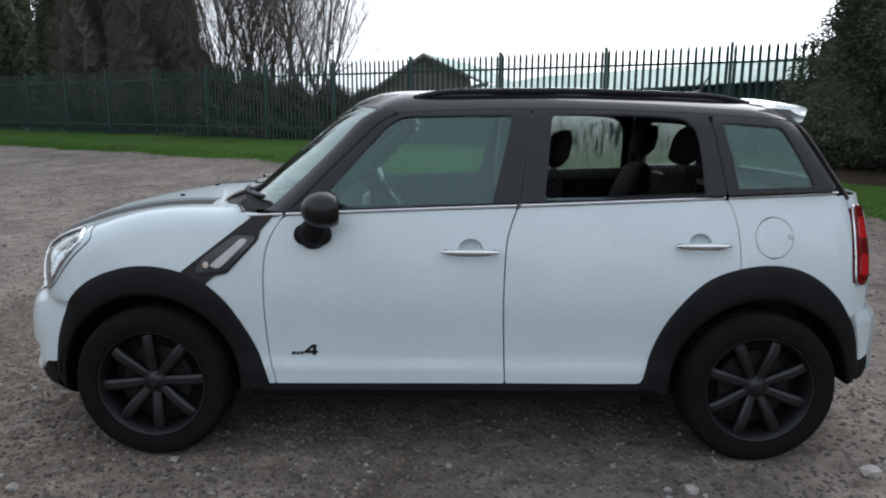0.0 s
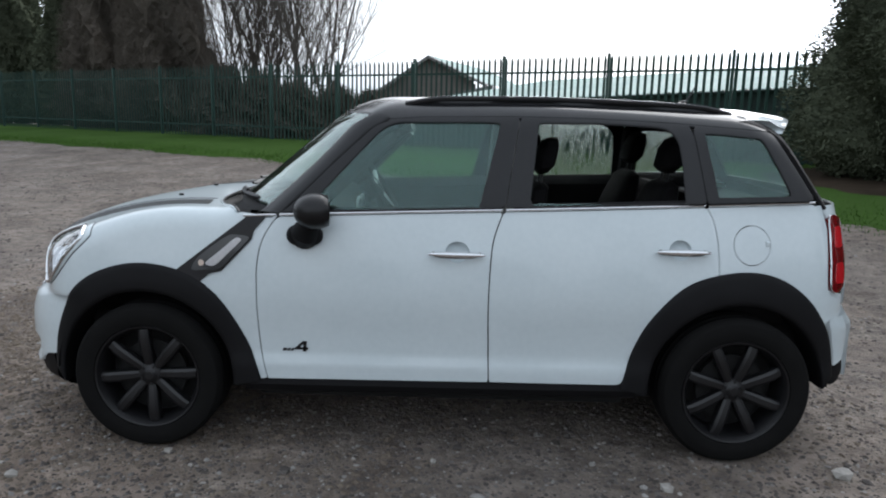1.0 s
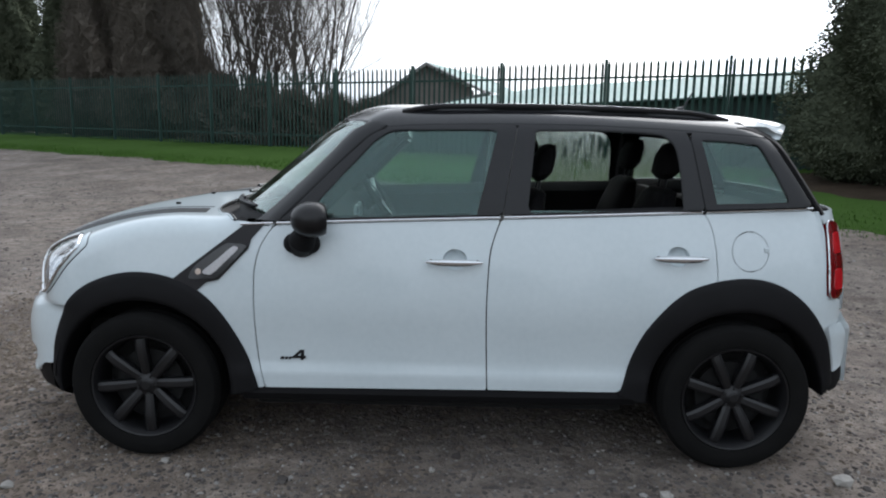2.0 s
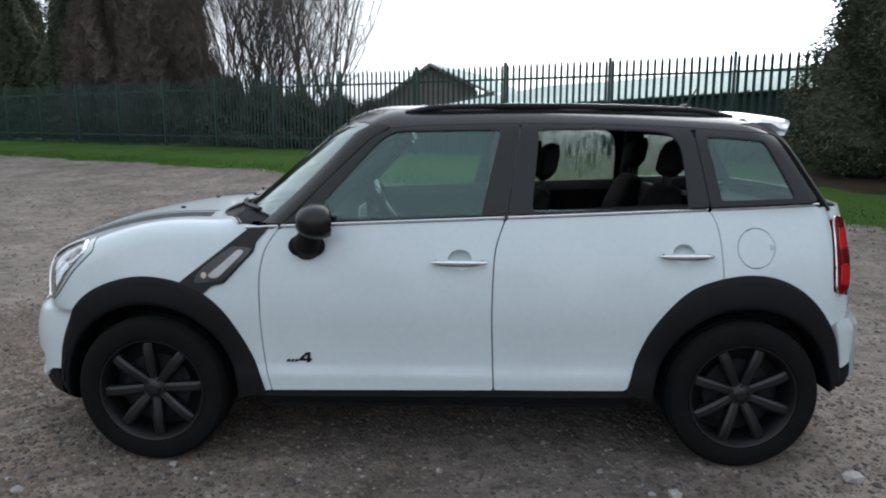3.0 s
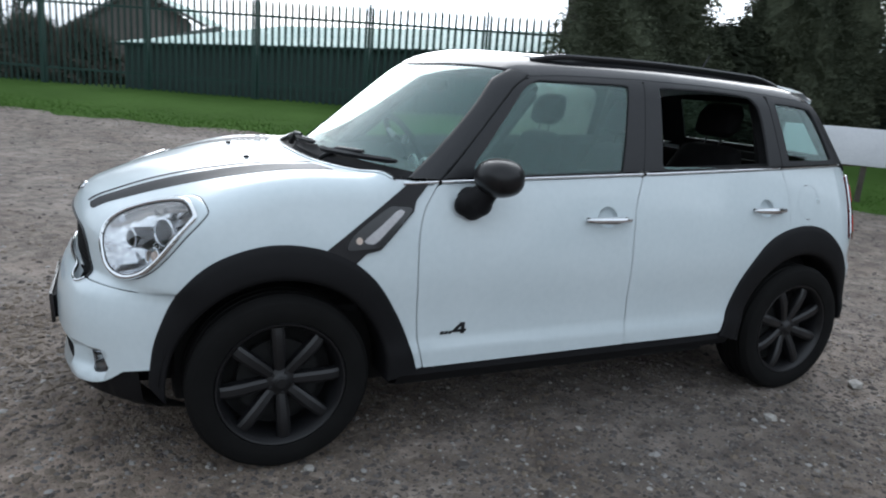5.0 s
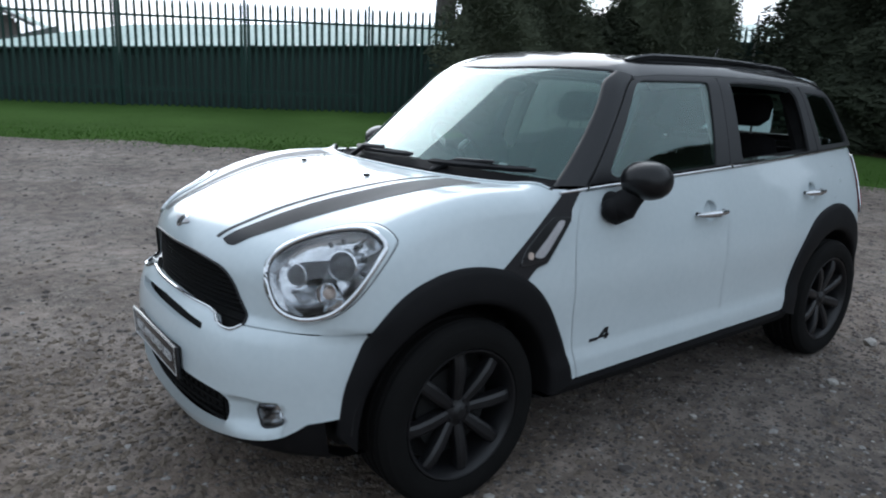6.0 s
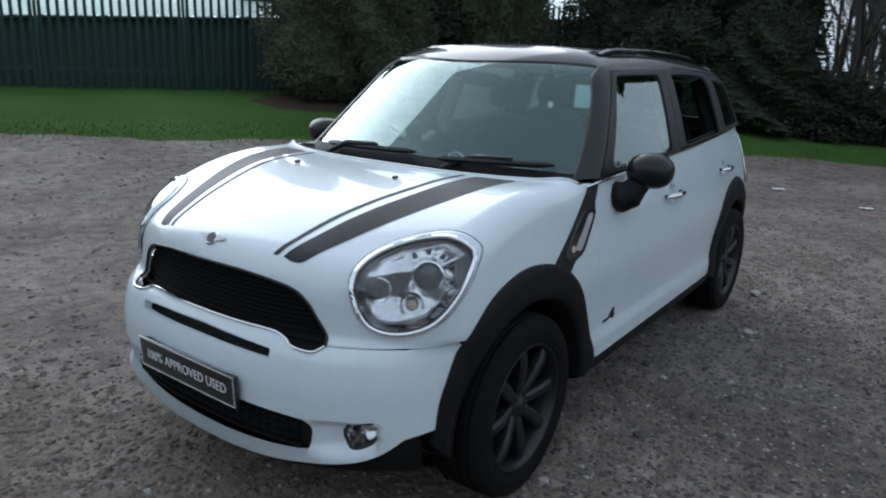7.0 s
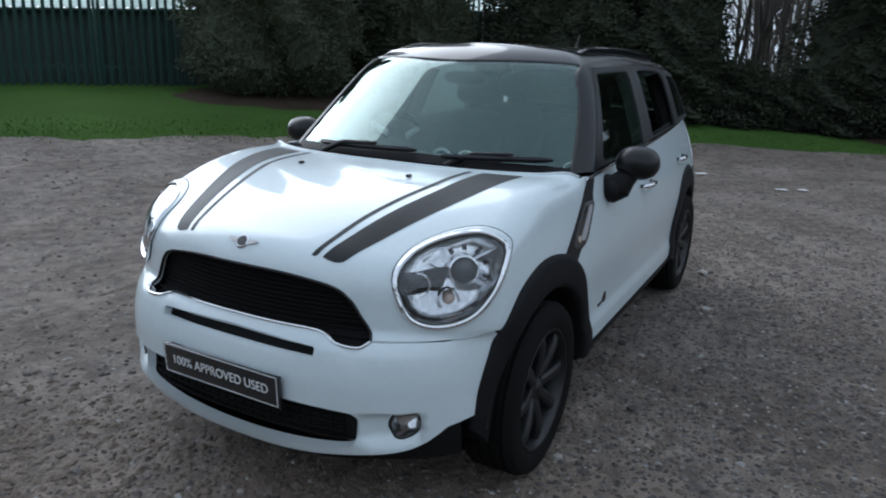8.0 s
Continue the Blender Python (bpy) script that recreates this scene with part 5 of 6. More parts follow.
part("bonnet_seal", bm, FRAME, car, "black rubber bonnet seal")
bm = bmesh.new()
tube(bm, [tuple(on_top([(hood_edge(a) + 0.004, a)])[0] + (0, 0, 0.0015)) for a in np.linspace(-0.785, 0.785, 60)], 0.0055, 12)
part("bonnet_lip", bm, WHITE, bonnet)


# ---- front of the car ----
def headlamp(k):
    flip = np.array([1, -k, 1.0]) * (1, 1, 1)
    d = LAMP_DIR / np.linalg.norm(LAMP_DIR)
    loop = lamp_loop(1.0)
    c = loop.mean(0)
    m = np.array([1, k, 1.0])
    root = new("headlamp")
    root.parent = car
    tagged(root, "clear headlamp in a chrome ring")
    for nm, sc, r, out, mat_, lb in (("chrome_ring", 0.985, 0.0085, 0.0075, CHROME, "chrome headlamp ring"), ("inner_seal", 0.945, 0.0040, 0.004, FRAME, ""), ("lamp_seam", 1.085, 0.0020, 0.0008, FRAME, "")):
        bm = bmesh.new()
        P = lamp_loop(sc, (0.010, -0.004, 0.008) if sc > 1 else (0, 0, 0))
        P = P + out * outward(body, P)
        tube(bm, [tuple(q * m) for q in P], r, 8, True)
        part(nm, bm, mat_, root, lb)
    # white surround: a shallow raised band round the chrome ring
    V, faces = [], []
    rows = [(1.082, 1.0, 0.0005), (1.070, 0.9, 0.0045), (1.050, 0.7, 0.0065), (1.02, 0.3, 0.0065), (0.995, 0.0, 0.003)]
    n = len(loop)
    for sc, mv, out in rows:
        P = lamp_loop(sc, np.array((0.010, -0.004, 0.008)) * mv)
        V.append(P + out * outward(body, P))
    V = np.vstack(V) * m
    for r in range(len(rows) - 1):
        for i in range(n):
            a = r * n + i
            faces.append((a, r * n + (i + 1) % n, (r + 1) * n + (i + 1) % n, a + n))
    link("lamp_surround", V, faces if k < 0 else [q[::-1] for q in faces], WHITE, root, "raised white lamp surround")
    # reflector bowl
    V, faces = [], []
    rows = [(1.0, 0.0), (0.95, 0.012), (0.90, 0.035), (0.80, 0.060), (0.55, 0.075), (0.25, 0.080), (0.02, 0.082)]
    n = len(loop)
    for sc, dep in rows:
        V.append(c + (loop - c) * sc + d * dep)
    V = np.vstack(V) * m
    for r in range(len(rows) - 1):
        for i in range(n):
            a = r * n + i
            faces.append((a, r * n + (i + 1) % n, (r + 1) * n + (i + 1) % n, a + n))
    link("reflector", V, faces if k < 0 else [q[::-1] for q in faces], SILVER, root, "bright silver reflector")
    # axes of the lamp face: across, up
    u = np.cross(d, (0, 0, 1.0))
    u /= np.linalg.norm(u)
    if u[1] > 0:
        u = -u
    w = np.cross(u, d)
    w = w if w[2] > 0 else -w

    def at(p, q, dep):
        return c + u * p + w * q + d * dep

    def disc(nm, p, q, dep, radius, depth, mat_, rows_, lb=""):
        bm = bmesh.new()
        rings = []
        for r, e in rows_:
            rings.append([bm.verts.new(tuple((at(p, q, dep) + (u * math.cos(t) + w * math.sin(t)) * r * radius + d * e * depth) * m)) for t in np.linspace(0, 2 * math.pi, 28, endpoint=False)])
        for A, B in zip(rings, rings[1:]):
            for i in range(28):
                bm.faces.new((A[i], A[(i + 1) % 28], B[(i + 1) % 28], B[i]))
        bm.faces.new(rings[-1])
        return part(nm, bm, mat_, root, lb)

    dome = [(1.0, 1.0), (0.98, 0.6), (0.85, 0.25), (0.6, 0.08), (0.3, 0.01), (0.05, 0.0)]
    disc("projector_shroud", 0.036, 0.014, 0.026, 0.050, 0.05, CHROME, [(0.74, 1.0), (0.78, 0.2), (0.88, 0.0), (0.98, 0.05), (1.0, 1.0)])
    disc("projector_lens", 0.036, 0.014, 0.026, 0.036, 0.030, PLATEBLACK, dome, "dark round projector lens")
    disc("indicator_bowl", -0.012, -0.080, 0.026, 0.036, 0.03, CHROME, [(0.80, 1.0), (0.86, 0.2), (0.94, 0.0), (1.0, 0.1), (1.0, 1.0)])
    disc("indicator_bulb", -0.010, -0.080, 0.028, 0.022, 0.03, AMBER, dome, "pale amber indicator bulb")
    disc("side_light", -0.112, -0.030, 0.014, 0.034, 0.03, PLATEBLACK, dome)
    bm = bmesh.new()
    tube(bm, [tuple(at(-0.112 + 0.037 * math.cos(t), -0.030 + 0.037 * math.sin(t), 0.010) * m) for t in np.linspace(-1.5, 1.7, 16)], 0.0035, 6)
    part("side_light_ring", bm, CHROME, root)
    bm = bmesh.new()
    P = [at(-0.110, -0.062, 0.030), at(-0.030, -0.040, 0.034), at(-0.010, 0.022, 0.036), at(-0.06, 0.018, 0.034), at(-0.118, 0.006, 0.028)]
    A = [bm.verts.new(tuple(q * m)) for q in P]
    B = [bm.verts.new(tuple((q + d * 0.02) * m)) for q in P]
    bm.faces.new(A)
    for i in range(5):
        bm.faces.new((A[i], A[(i + 1) % 5], B[(i + 1) % 5], B[i]))
    part("lamp_divider", bm, PLATEBLACK, root)
    for t in np.radians((20, 55, 90, 125, -15)):
        bm = bmesh.new()
        tube(bm, [tuple(at(0.036 + r * math.cos(t), 0.014 + r * math.sin(t), 0.032) * m) for r in (0.066, 0.082)], 0.0075, 8)
        part("reflector_slot", bm, GRILLEBLACK, root)
    # cover
    P = lamp_loop(0.965)
    data = shell(body, d, P, (), 0.025, 0.006, 0)
    data = data if k > 0 else mirrored(data)
    n1 = len(data[0])
    both = (np.vstack([data[0], data[0] - 0.004 * data[2]]), data[1] + [tuple(n1 + i for i in q[::-1]) for q in data[1]], np.vstack([data[2], -data[2]]))
    ob = sheet("lamp_cover", both, LENS, root, "clear lamp cover")
    ob.visible_shadow = False


headlamp(1)
headlamp(-1)

# dark sheet behind the openings, standing in for the shade inside
P = on_front(dense([(0.53, 0.30), (-0.53, 0.30), (-0.53, 0.87), (0.53, 0.87)], 16))
sheet("dark_backing", shell(body, (1, 0, 0), P, (), 0.05, -0.055, 0), DARK, car, "dark sheet for the shade behind the grille")

grille = new("grille")
grille.parent = car
tagged(grille, "black slatted grille")
top_line = spline([(y, z) for y, z in GRILLE_TOP], 6)
low_line = spline([(y, z) for y, z in GRILLE_LOW], 6)
for z in np.arange(0.672, 0.846, 0.0155):
    ys = -top_line[:, 0][top_line[:, 1] >= z]
    if not len(ys):
        continue
    reach = ys.max() - 0.004
    if z < 0.682:
        lo = -low_line[:, 0][low_line[:, 1] <= z].max() if (low_line[:, 1] <= z).any() else 0.0
        runs = ((lo, reach), (-reach, -lo))
    else:
        runs = ((-reach, reach),)
    for a, b in runs:
        Q = on_front([(y, z) for y in np.linspace(a, b, 34)])
        Q = Q - 0.020 * outward(body, Q)
        bm = bmesh.new()
        tube(bm, [tuple(q) for q in Q], 0.0052, 6)
        part("grille_slat", bm, GRILLEBLACK, grille)
loop = [(y, z) for y, z in top_line] + [(y, z) for y, z in low_line[::-1]]
for pts, r, mt, nm in ((top_line, 0.0045, FRAME, "grille_frame"), (low_line, 0.0055, CHROME, "grille_trim")):
    full = [(-y, z) for y, z in pts[::-1][:-1]] + [(y, z) for y, z in pts]
    Q = on_front(full)
    bm = bmesh.new()
    tube(bm, [tuple(q) for q in Q + 0.002 * outward(body, Q)], r, 8)
    part(nm, bm, mt, grille, "thin chrome strip" if mt is CHROME else "")
for z in (0.322, 0.352, 0.382, 0.412):
    Q = on_front([(y, z) for y in np.linspace(-0.445, 0.445, 34)])
    bm = bmesh.new()
    tube(bm, [tuple(q) for q in Q - 0.030 * outward(body, Q)], 0.006, 6)
    part("intake_bar", bm, GRILLEBLACK, front_bumper)
for y in np.linspace(-0.44, 0.44, 23):
    Q = on_front([(y, z) for z in np.linspace(0.308, 0.436, 4)])
    bm = bmesh.new()
    tube(bm, [tuple(q) for q in Q - 0.034 * outward(body, Q)], 0.0035, 4)
    part("intake_bar", bm, GRILLEBLACK, front_bumper)

# seam backing on the centre line
for z0, z1 in ((0.244, 0.270), (0.454, 0.604), (0.650, 0.672)):
    P = on_front(dense([(0.02, z0), (-0.02, z0), (-0.02, z1), (0.02, z1)], 6))
    sheet("bumper_backing", shell(body, (1, 0, 0), P, (), 0.02, -0.0012, 0), WHITE, front_bumper)

# number plate
plate = new("number_plate")
plate.parent = car
plate.matrix_basis = Matrix.Translation((-2.064, 0.020, 0.474)) @ Euler((0, radians(-3), 0)).to_matrix().to_4x4()
tagged(plate, "black dealer plate with white lettering")
bm = bmesh.new()
box(bm, (0.004, 0, 0), (0.008, 0.525, 0.112), 0.003)
part("plate_board", bm, PLATEBLACK, plate)
bm = bmesh.new()
box(bm, (0.022, 0, 0.0), (0.028, 0.500, 0.090), 0.004)
part("plate_holder", bm, PLASTIC, plate)
for y, z, sy, sz in ((0, 0.0515, 0.515, 0.0022), (0, -0.0515, 0.515, 0.0022), (0.256, 0, 0.0022, 0.105), (-0.256, 0, 0.0022, 0.105)):
    bm = bmesh.new()
    box(bm, (-0.0006, y, z), (0.0016, sy, sz))
    part("plate_border", bm, LETTER, plate, smooth=False)
bm = bmesh.new()
box(bm, (0.006, -0.2645, -0.002), (0.014, 0.005, 0.116), 0.001)
part("plate_edge", bm, PLATEBLACK, plate)
words = bpy.data.curves.new("lettering", "FONT")
words.body, words.size, words.align_x, words.align_y = "100% APPROVED USED", 0.050, "CENTER", "CENTER"
words.extrude = 0.0006
holder = new("lettering_curve", words)
bpy.context.view_layer.update()
me = bpy.data.meshes.new_from_object(holder.evaluated_get(bpy.context.evaluated_depsgraph_get()))
bpy.data.objects.remove(holder)
me.name = "lettering"
me.materials.clear()
me.materials.append(LETTER)
xs = [v.co.x for v in me.vertices]
wide = 0.43 / (max(xs) - min(xs))
for v in me.vertices:
    v.co = Vector((-0.0012 - v.co.z, -v.co.x * wide, v.co.y * 0.95))
ob = new("lettering", me)
ob.parent = plate
tagged(ob, "white plate lettering")

# fog lamps in their pockets
for k in (1, -1):
    m = np.array([1, k, 1.0])
    ring = np.array(on_front([(-0.604 + 0.044 * math.cos(t), 0.390 + 0.044 * math.sin(t)) for t in np.linspace(0, 2 * math.pi, 28, endpoint=False)]))
    c = ring.mean(0)
    root = new("fog_lamp")
    root.parent = front_bumper
    bm = bmesh.new()
    tube(bm, [tuple((q + (0.004, 0, 0)) * m) for q in ring], 0.005, 6, True)
    part("fog_ring", bm, FRAME, root)
    bm = bmesh.new()
    rings = [[bm.verts.new(tuple((c + (q - c) * s + np.array([e, 0.3 * e, 0])) * m)) for q in ring] for s, e in ((1.0, 0.01), (0.9, 0.035), (0.6, 0.055), (0.2, 0.06))]
    for A, B in zip(rings, rings[1:]):
        for i in range(28):
            bm.faces.new((A[i], A[(i + 1) % 28], B[(i + 1) % 28], B[i]))
    bm.faces.new(rings[-1])
    part("fog_reflector", bm, SILVER, root)
    bm = bmesh.new()
    rings = [[bm.verts.new(tuple((c + (q - c) * s + np.array([e, 0.3 * e, 0])) * m)) for q in ring] for s, e in ((0.95, 0.004), (0.7, -0.004), (0.35, -0.008), (0.05, -0.009))]
    for A, B in zip(rings, rings[1:]):
        for i in range(28):
            bm.faces.new((A[i], A[(i + 1) % 28], B[(i + 1) % 28], B[i]))
    bm.faces.new(rings[-1])
    ob = part("fog_glass", bm, LENS, root)
    ob.visible_shadow = False

# bonnet stripes, badge and washer jets
def ribbon(inn, out, k):
    A, B = spline(inn, 8), spline(out, 8)
    loop = [(x, k * y) for x, y in A] + [(x, k * y) for x, y in B[::-1]]
    return on_top(loop)


WIDE_IN = [(-1.909, -0.303), (-1.80, -0.338), (-1.70, -0.366), (-1.60, -0.394), (-1.48, -0.428), (-1.37, -0.448), (-1.22, -0.458), (-1.104, -0.462)]
WIDE_OUT = [(-1.909, -0.330), (-1.903, -0.355), (-1.882, -0.382), (-1.787, -0.427), (-1.70, -0.461), (-1.60, -0.500), (-1.48, -0.545), (-1.36, -0.580), (-1.20, -0.608), (-1.072, -0.622)]
THIN_IN = [(-1.917, -0.265), (-1.838, -0.285), (-1.70, -0.313), (-1.55, -0.349), (-1.385, -0.386), (-1.24, -0.392), (-1.104, -0.397)]
THIN_OUT = [(-1.915, -0.283), (-1.83, -0.303), (-1.69, -0.333), (-1.545, -0.369), (-1.39, -0.406), (-1.24, -0.413), (-1.104, -0.418)]
for k in (1, -1):
    for a, b in ((WIDE_IN, WIDE_OUT), (THIN_IN, THIN_OUT)):
        sheet("bonnet_stripe", shell(body, (0.7, 0, -0.7), ribbon(a, b, k), (), 0.025, 0.0016, 0.0012), STRIPE, bonnet, "black bonnet stripe")
jet = on_top([(-1.337, -0.262), (-1.337, 0.262)])
for q in jet:
    bm = bmesh.new()
    box(bm, tuple(q + (0, 0, 0.006)), (0.024, 0.016, 0.011), 0.005)
    part("washer_jet", bm, FRAME, bonnet, "black washer jet")
nose_at = on_front([(0.0, 0.908)])[0]
nose_n = outward(body, nose_at[None])[0]
badge_m = Matrix.Translation(Vector(nose_at) + Vector(nose_n) * 0.004) @ Vector(nose_n).to_track_quat("Z", "X").to_matrix().to_4x4()
bm = bmesh.new()
for r0, h0 in ((0.026, 0.006),):
    bmesh.ops.create_cone(bm, cap_ends=True, segments=28, radius1=r0, radius2=r0 * 0.85, depth=h0)
bm.transform(badge_m)
badge = part("badge", bm, CHROME, bonnet, "small round winged badge")
bm = bmesh.new()
bmesh.ops.create_cone(bm, cap_ends=True, segments=28, radius1=0.019, radius2=0.018, depth=0.003)
bm.transform(badge_m @ Matrix.Translation((0, 0, 0.004)))
part("badge_centre", bm, PLATEBLACK, badge)
for s in (1, -1):
    bm = bmesh.new()
    V = [(-0.008, 0.024), (0.010, 0.024), (0.012, 0.058), (0.005, 0.064), (-0.003, 0.046)]
    A = [bm.verts.new((p, s * q, 0.002)) for p, q in V]
    B = [bm.verts.new((p, s * q, -0.003)) for p, q in V]
    bm.faces.new(A)
    for i in range(5):
        bm.faces.new((A[i], A[(i + 1) % 5], B[(i + 1) % 5], B[i]))
    bm.transform(badge_m)
    part("badge_wing", bm, MATTSILVER, badge, smooth=False)

# ---- side details ----
STRIP = dense([(-1.157, 0.812), (-1.079, 0.872), (-0.842, 1.054), (-0.762, 1.052), (-0.812, 0.995), (-0.822, 0.955), (-0.951, 0.818), (-1.005, 0.806), (-1.046, 0.768)], 8)
VENT = spline([(-1.076, 0.832), (-1.042, 0.882), (-0.927, 0.966), (-0.885, 0.973), (-0.842, 0.970), (-0.834, 0.955), (-0.900, 0.882), (-0.954, 0.829), (-1.010, 0.823), (-1.066, 0.820)], 5, True)
GRID = spline([(-1.015, 0.850), (-0.998, 0.842), (-0.970, 0.847), (-0.915, 0.899), (-0.867, 0.947), (-0.867, 0.958), (-0.890, 0.958), (-0.945, 0.912), (-1.005, 0.863)], 5, True)
strips = pair("side_scuttle", side_panel(STRIP, lift=0.007, gap=0.02), STRIPGREY, wings, "black diagonal side trim with vent")
pair("vent_frame", side_panel(VENT, lift=0.014, gap=0.02), PLATEBLACK, strips)
pair("vent_insert", side_panel(GRID, lift=0.017, gap=0.015, thick=0.003), MATTSILVER, strips, "pale grey vent insert")
REPEATER = [(-1.034 + 0.012 * math.cos(t), 0.853 + 0.013 * math.sin(t)) for t in np.linspace(0, 2 * math.pi, 20, endpoint=False)]
pair("side_repeater", side_panel(REPEATER, lift=0.017, gap=0.008, thick=0.003), AMBER, strips, "small round repeater lamp")


def handle(x0, x1, z, dish_x, dish_z, rx, rz, doors):
    ends = on_side([(x, z) for x in np.linspace(x0, x1, 13)])
    t = np.linspace(0, 1, 13)
    P = ends - np.stack([0 * t, 0.018 + 0.018 * np.sin(math.pi * t) ** 0.6, 0 * t], 1)
    R = [0.0050 + 0.0105 * math.sin(math.pi * q) ** 0.55 for q in t]
    loop = on_side([(dish_x + rx * math.cos(a), dish_z + rz * math.sin(a)) for a in np.linspace(0, 2 * math.pi, 30, endpoint=False)])
    c = loop.mean(0)
    for k, door in ((1, doors[0]), (-1, doors[1])):
        m = np.array([1, k, 1.0])
        bm = bmesh.new()
        tube(bm, [tuple(q * m) for q in P], R, 10)
        h = part("door_handle", bm, CHROME, door, "chrome bar handle")
        for q in (P[1], P[-2]):
            bm = bmesh.new()
            tube(bm, [tuple((q + (0, 0.004, 0)) * m), tuple((q + (0, 0.035, 0)) * m)], 0.009, 8)
            part("handle_mount", bm, FRAME, h)
        bm = bmesh.new()
        rings = [[bm.verts.new(tuple((c + (q - c) * s + (0, dpt, 0)) * m)) for q in loop] for s, dpt in ((1.0, 0.0), (0.95, 0.014), (0.82, 0.028), (0.5, 0.037), (0.15, 0.039))]
        for A, B in zip(rings, rings[1:]):
            for i in range(30):
                bm.faces.new((A[i], A[(i + 1) % 30], B[(i + 1) % 30], B[i]))
        bm.faces.new(rings[-1])
        part("handle_recess", bm, WHITE, door)


handle(-0.060, 0.178, 0.917, 0.062, 0.925, 0.052, 0.045, front_doors)
handle(0.912, 1.142, 0.946, 1.018, 0.952, 0.050, 0.043, rear_doors)
dot = on_side([(1.402, 0.982)])[0]
bm = bmesh.new()
box(bm, tuple(dot), (0.022, 0.010, 0.024), 0.004)
part("flap_catch", bm, WHITE, quarters[0])

for (x0, x1), parents in (((-0.860, -0.720), wings), ((-0.706, 0.252), front_doors), ((0.268, 1.128), rear_doors), ((1.142, 1.625), quarters)):
    Q = on_side([(x, float(belt(x)) - 0.001) for x in np.linspace(x0, x1, 24)])
    for k in (1, -1):
        bm = bmesh.new()
        tube(bm, [(q[0], k * (q[1] - 0.003), q[2]) for q in Q], 0.0062, 8)
        part("waist_trim", bm, CHROME, parents[0 if k > 0 else 1], "thin chrome waist strip")

# small badge on the doors: slanted bars and a slanted block
for k, door in ((1, front_doors[0]), (-1, front_doors[1])):
    q = on_side([(-0.64, 0.48)])[0]
    bm = bmesh.new()
    for x0, w0, h0, sl in ((-0.692, 0.016, 0.012, 0.5), (-0.672, 0.012, 0.012, 0.5), (-0.656, 0.012, 0.012, 0.5)):
        V = [(x0, 0.472), (x0 + w0, 0.472), (x0 + w0 + sl * h0, 0.472 + h0), (x0 + sl * h0, 0.472 + h0)]
        A = [bm.verts.new((x, k * (q[1] - 0.0035), z)) for x, z in V]
        bm.faces.new(A)
    r = bmesh.ops.extrude_face_region(bm, geom=bm.faces[:])
    bmesh.ops.translate(bm, verts=[e for e in r["geom"] if isinstance(e, bmesh.types.BMVert)], vec=(0, k * 0.006, 0))
    part("door_badge_bars", bm, FRAME, door, "small dark badge", smooth=False)
    bm = bmesh.new()
    for V in ([(-0.640, 0.482), (-0.603, 0.516), (-0.588, 0.516), (-0.620, 0.484)], [(-0.640, 0.478), (-0.580, 0.478), (-0.578, 0.488), (-0.632, 0.488)], [(-0.602, 0.470), (-0.588, 0.470), (-0.584, 0.516), (-0.598, 0.516)]):
        A = [bm.verts.new((x, k * (q[1] - 0.0040), z)) for x, z in V]
        bm.faces.new(A)
    r = bmesh.ops.extrude_face_region(bm, geom=bm.faces[:])
    bmesh.ops.translate(bm, verts=[e for e in r["geom"] if isinstance(e, bmesh.types.BMVert)], vec=(0, k * 0.006, 0))
    part("door_badge", bm, FRAME, door, smooth=False)


def bulb(centre, size, power=2.4, cut=None):
    """A rounded box-like blob."""
    bm = bmesh.new()
    bmesh.ops.create_uvsphere(bm, u_segments=28, v_segments=18, radius=1.0)
    for v in bm.verts:
        q = v.co
        s = (abs(q.x) ** power + abs(q.y) ** power + abs(q.z) ** power) ** (-1 / power)
        v.co = Vector((q.x * s * size[0], q.y * s * size[1], q.z * s * size[2]))
    if cut:
        for v in bm.verts:
            v.co.x = min(v.co.x, cut)
    bm.transform(Matrix.Translation(centre))
    return bm


for k, door in ((1, front_doors[0]), (-1, front_doors[1])):
    root = new("door_mirror")
    root.parent = door
    tagged(root, "gloss black rounded door mirror")
    bm = bulb((0, 0, 0), (0.088, 0.094, 0.072), 2.3, 0.056)
    for v in bm.verts:
        v.co.z *= 1 - 0.9 * max(0, -v.co.x - 0.02) * 1.2
    seat_m = Matrix.Translation((-0.528, -k * 0.925, 1.099)) @ Euler((0, 0, radians(12 * k))).to_matrix().to_4x4()
    bm.transform(seat_m)
    part("mirror_housing", bm, CAPBLACK, root, "soft black mirror cap")
    bm = bmesh.new()
    n = 28
    ring = [bm.verts.new((0.0575, 0.072 * math.copysign(abs(math.cos(t)) ** 0.8, math.cos(t)), 0.050 * math.copysign(abs(math.sin(t)) ** 0.8, math.sin(t)))) for t in np.linspace(0, 2 * math.pi, n, endpoint=False)]
    bm.faces.new(ring)
    bm.transform(seat_m)
    part("mirror_glass", bm, CHROME, root, "mirror glass")
    bm = bmesh.new()
    path = [(-0.590, -k * 0.800, 0.990), (-0.588, -k * 0.845, 0.985), (-0.580, -k * 0.868, 1.000), (-0.566, -k * 0.885, 1.030), (-0.550, -k * 0.905, 1.060)]
    tube(bm, path, [0.058, 0.062, 0.060, 0.048, 0.042], 16)
    part("mirror_arm", bm, PLASTIC, root, "matt black mirror arm")
    bm = bulb((-0.588, -k * 0.850, 0.985), (0.078, 0.040, 0.050), 2.3)
    part("mirror_foot", bm, PLASTIC, root)

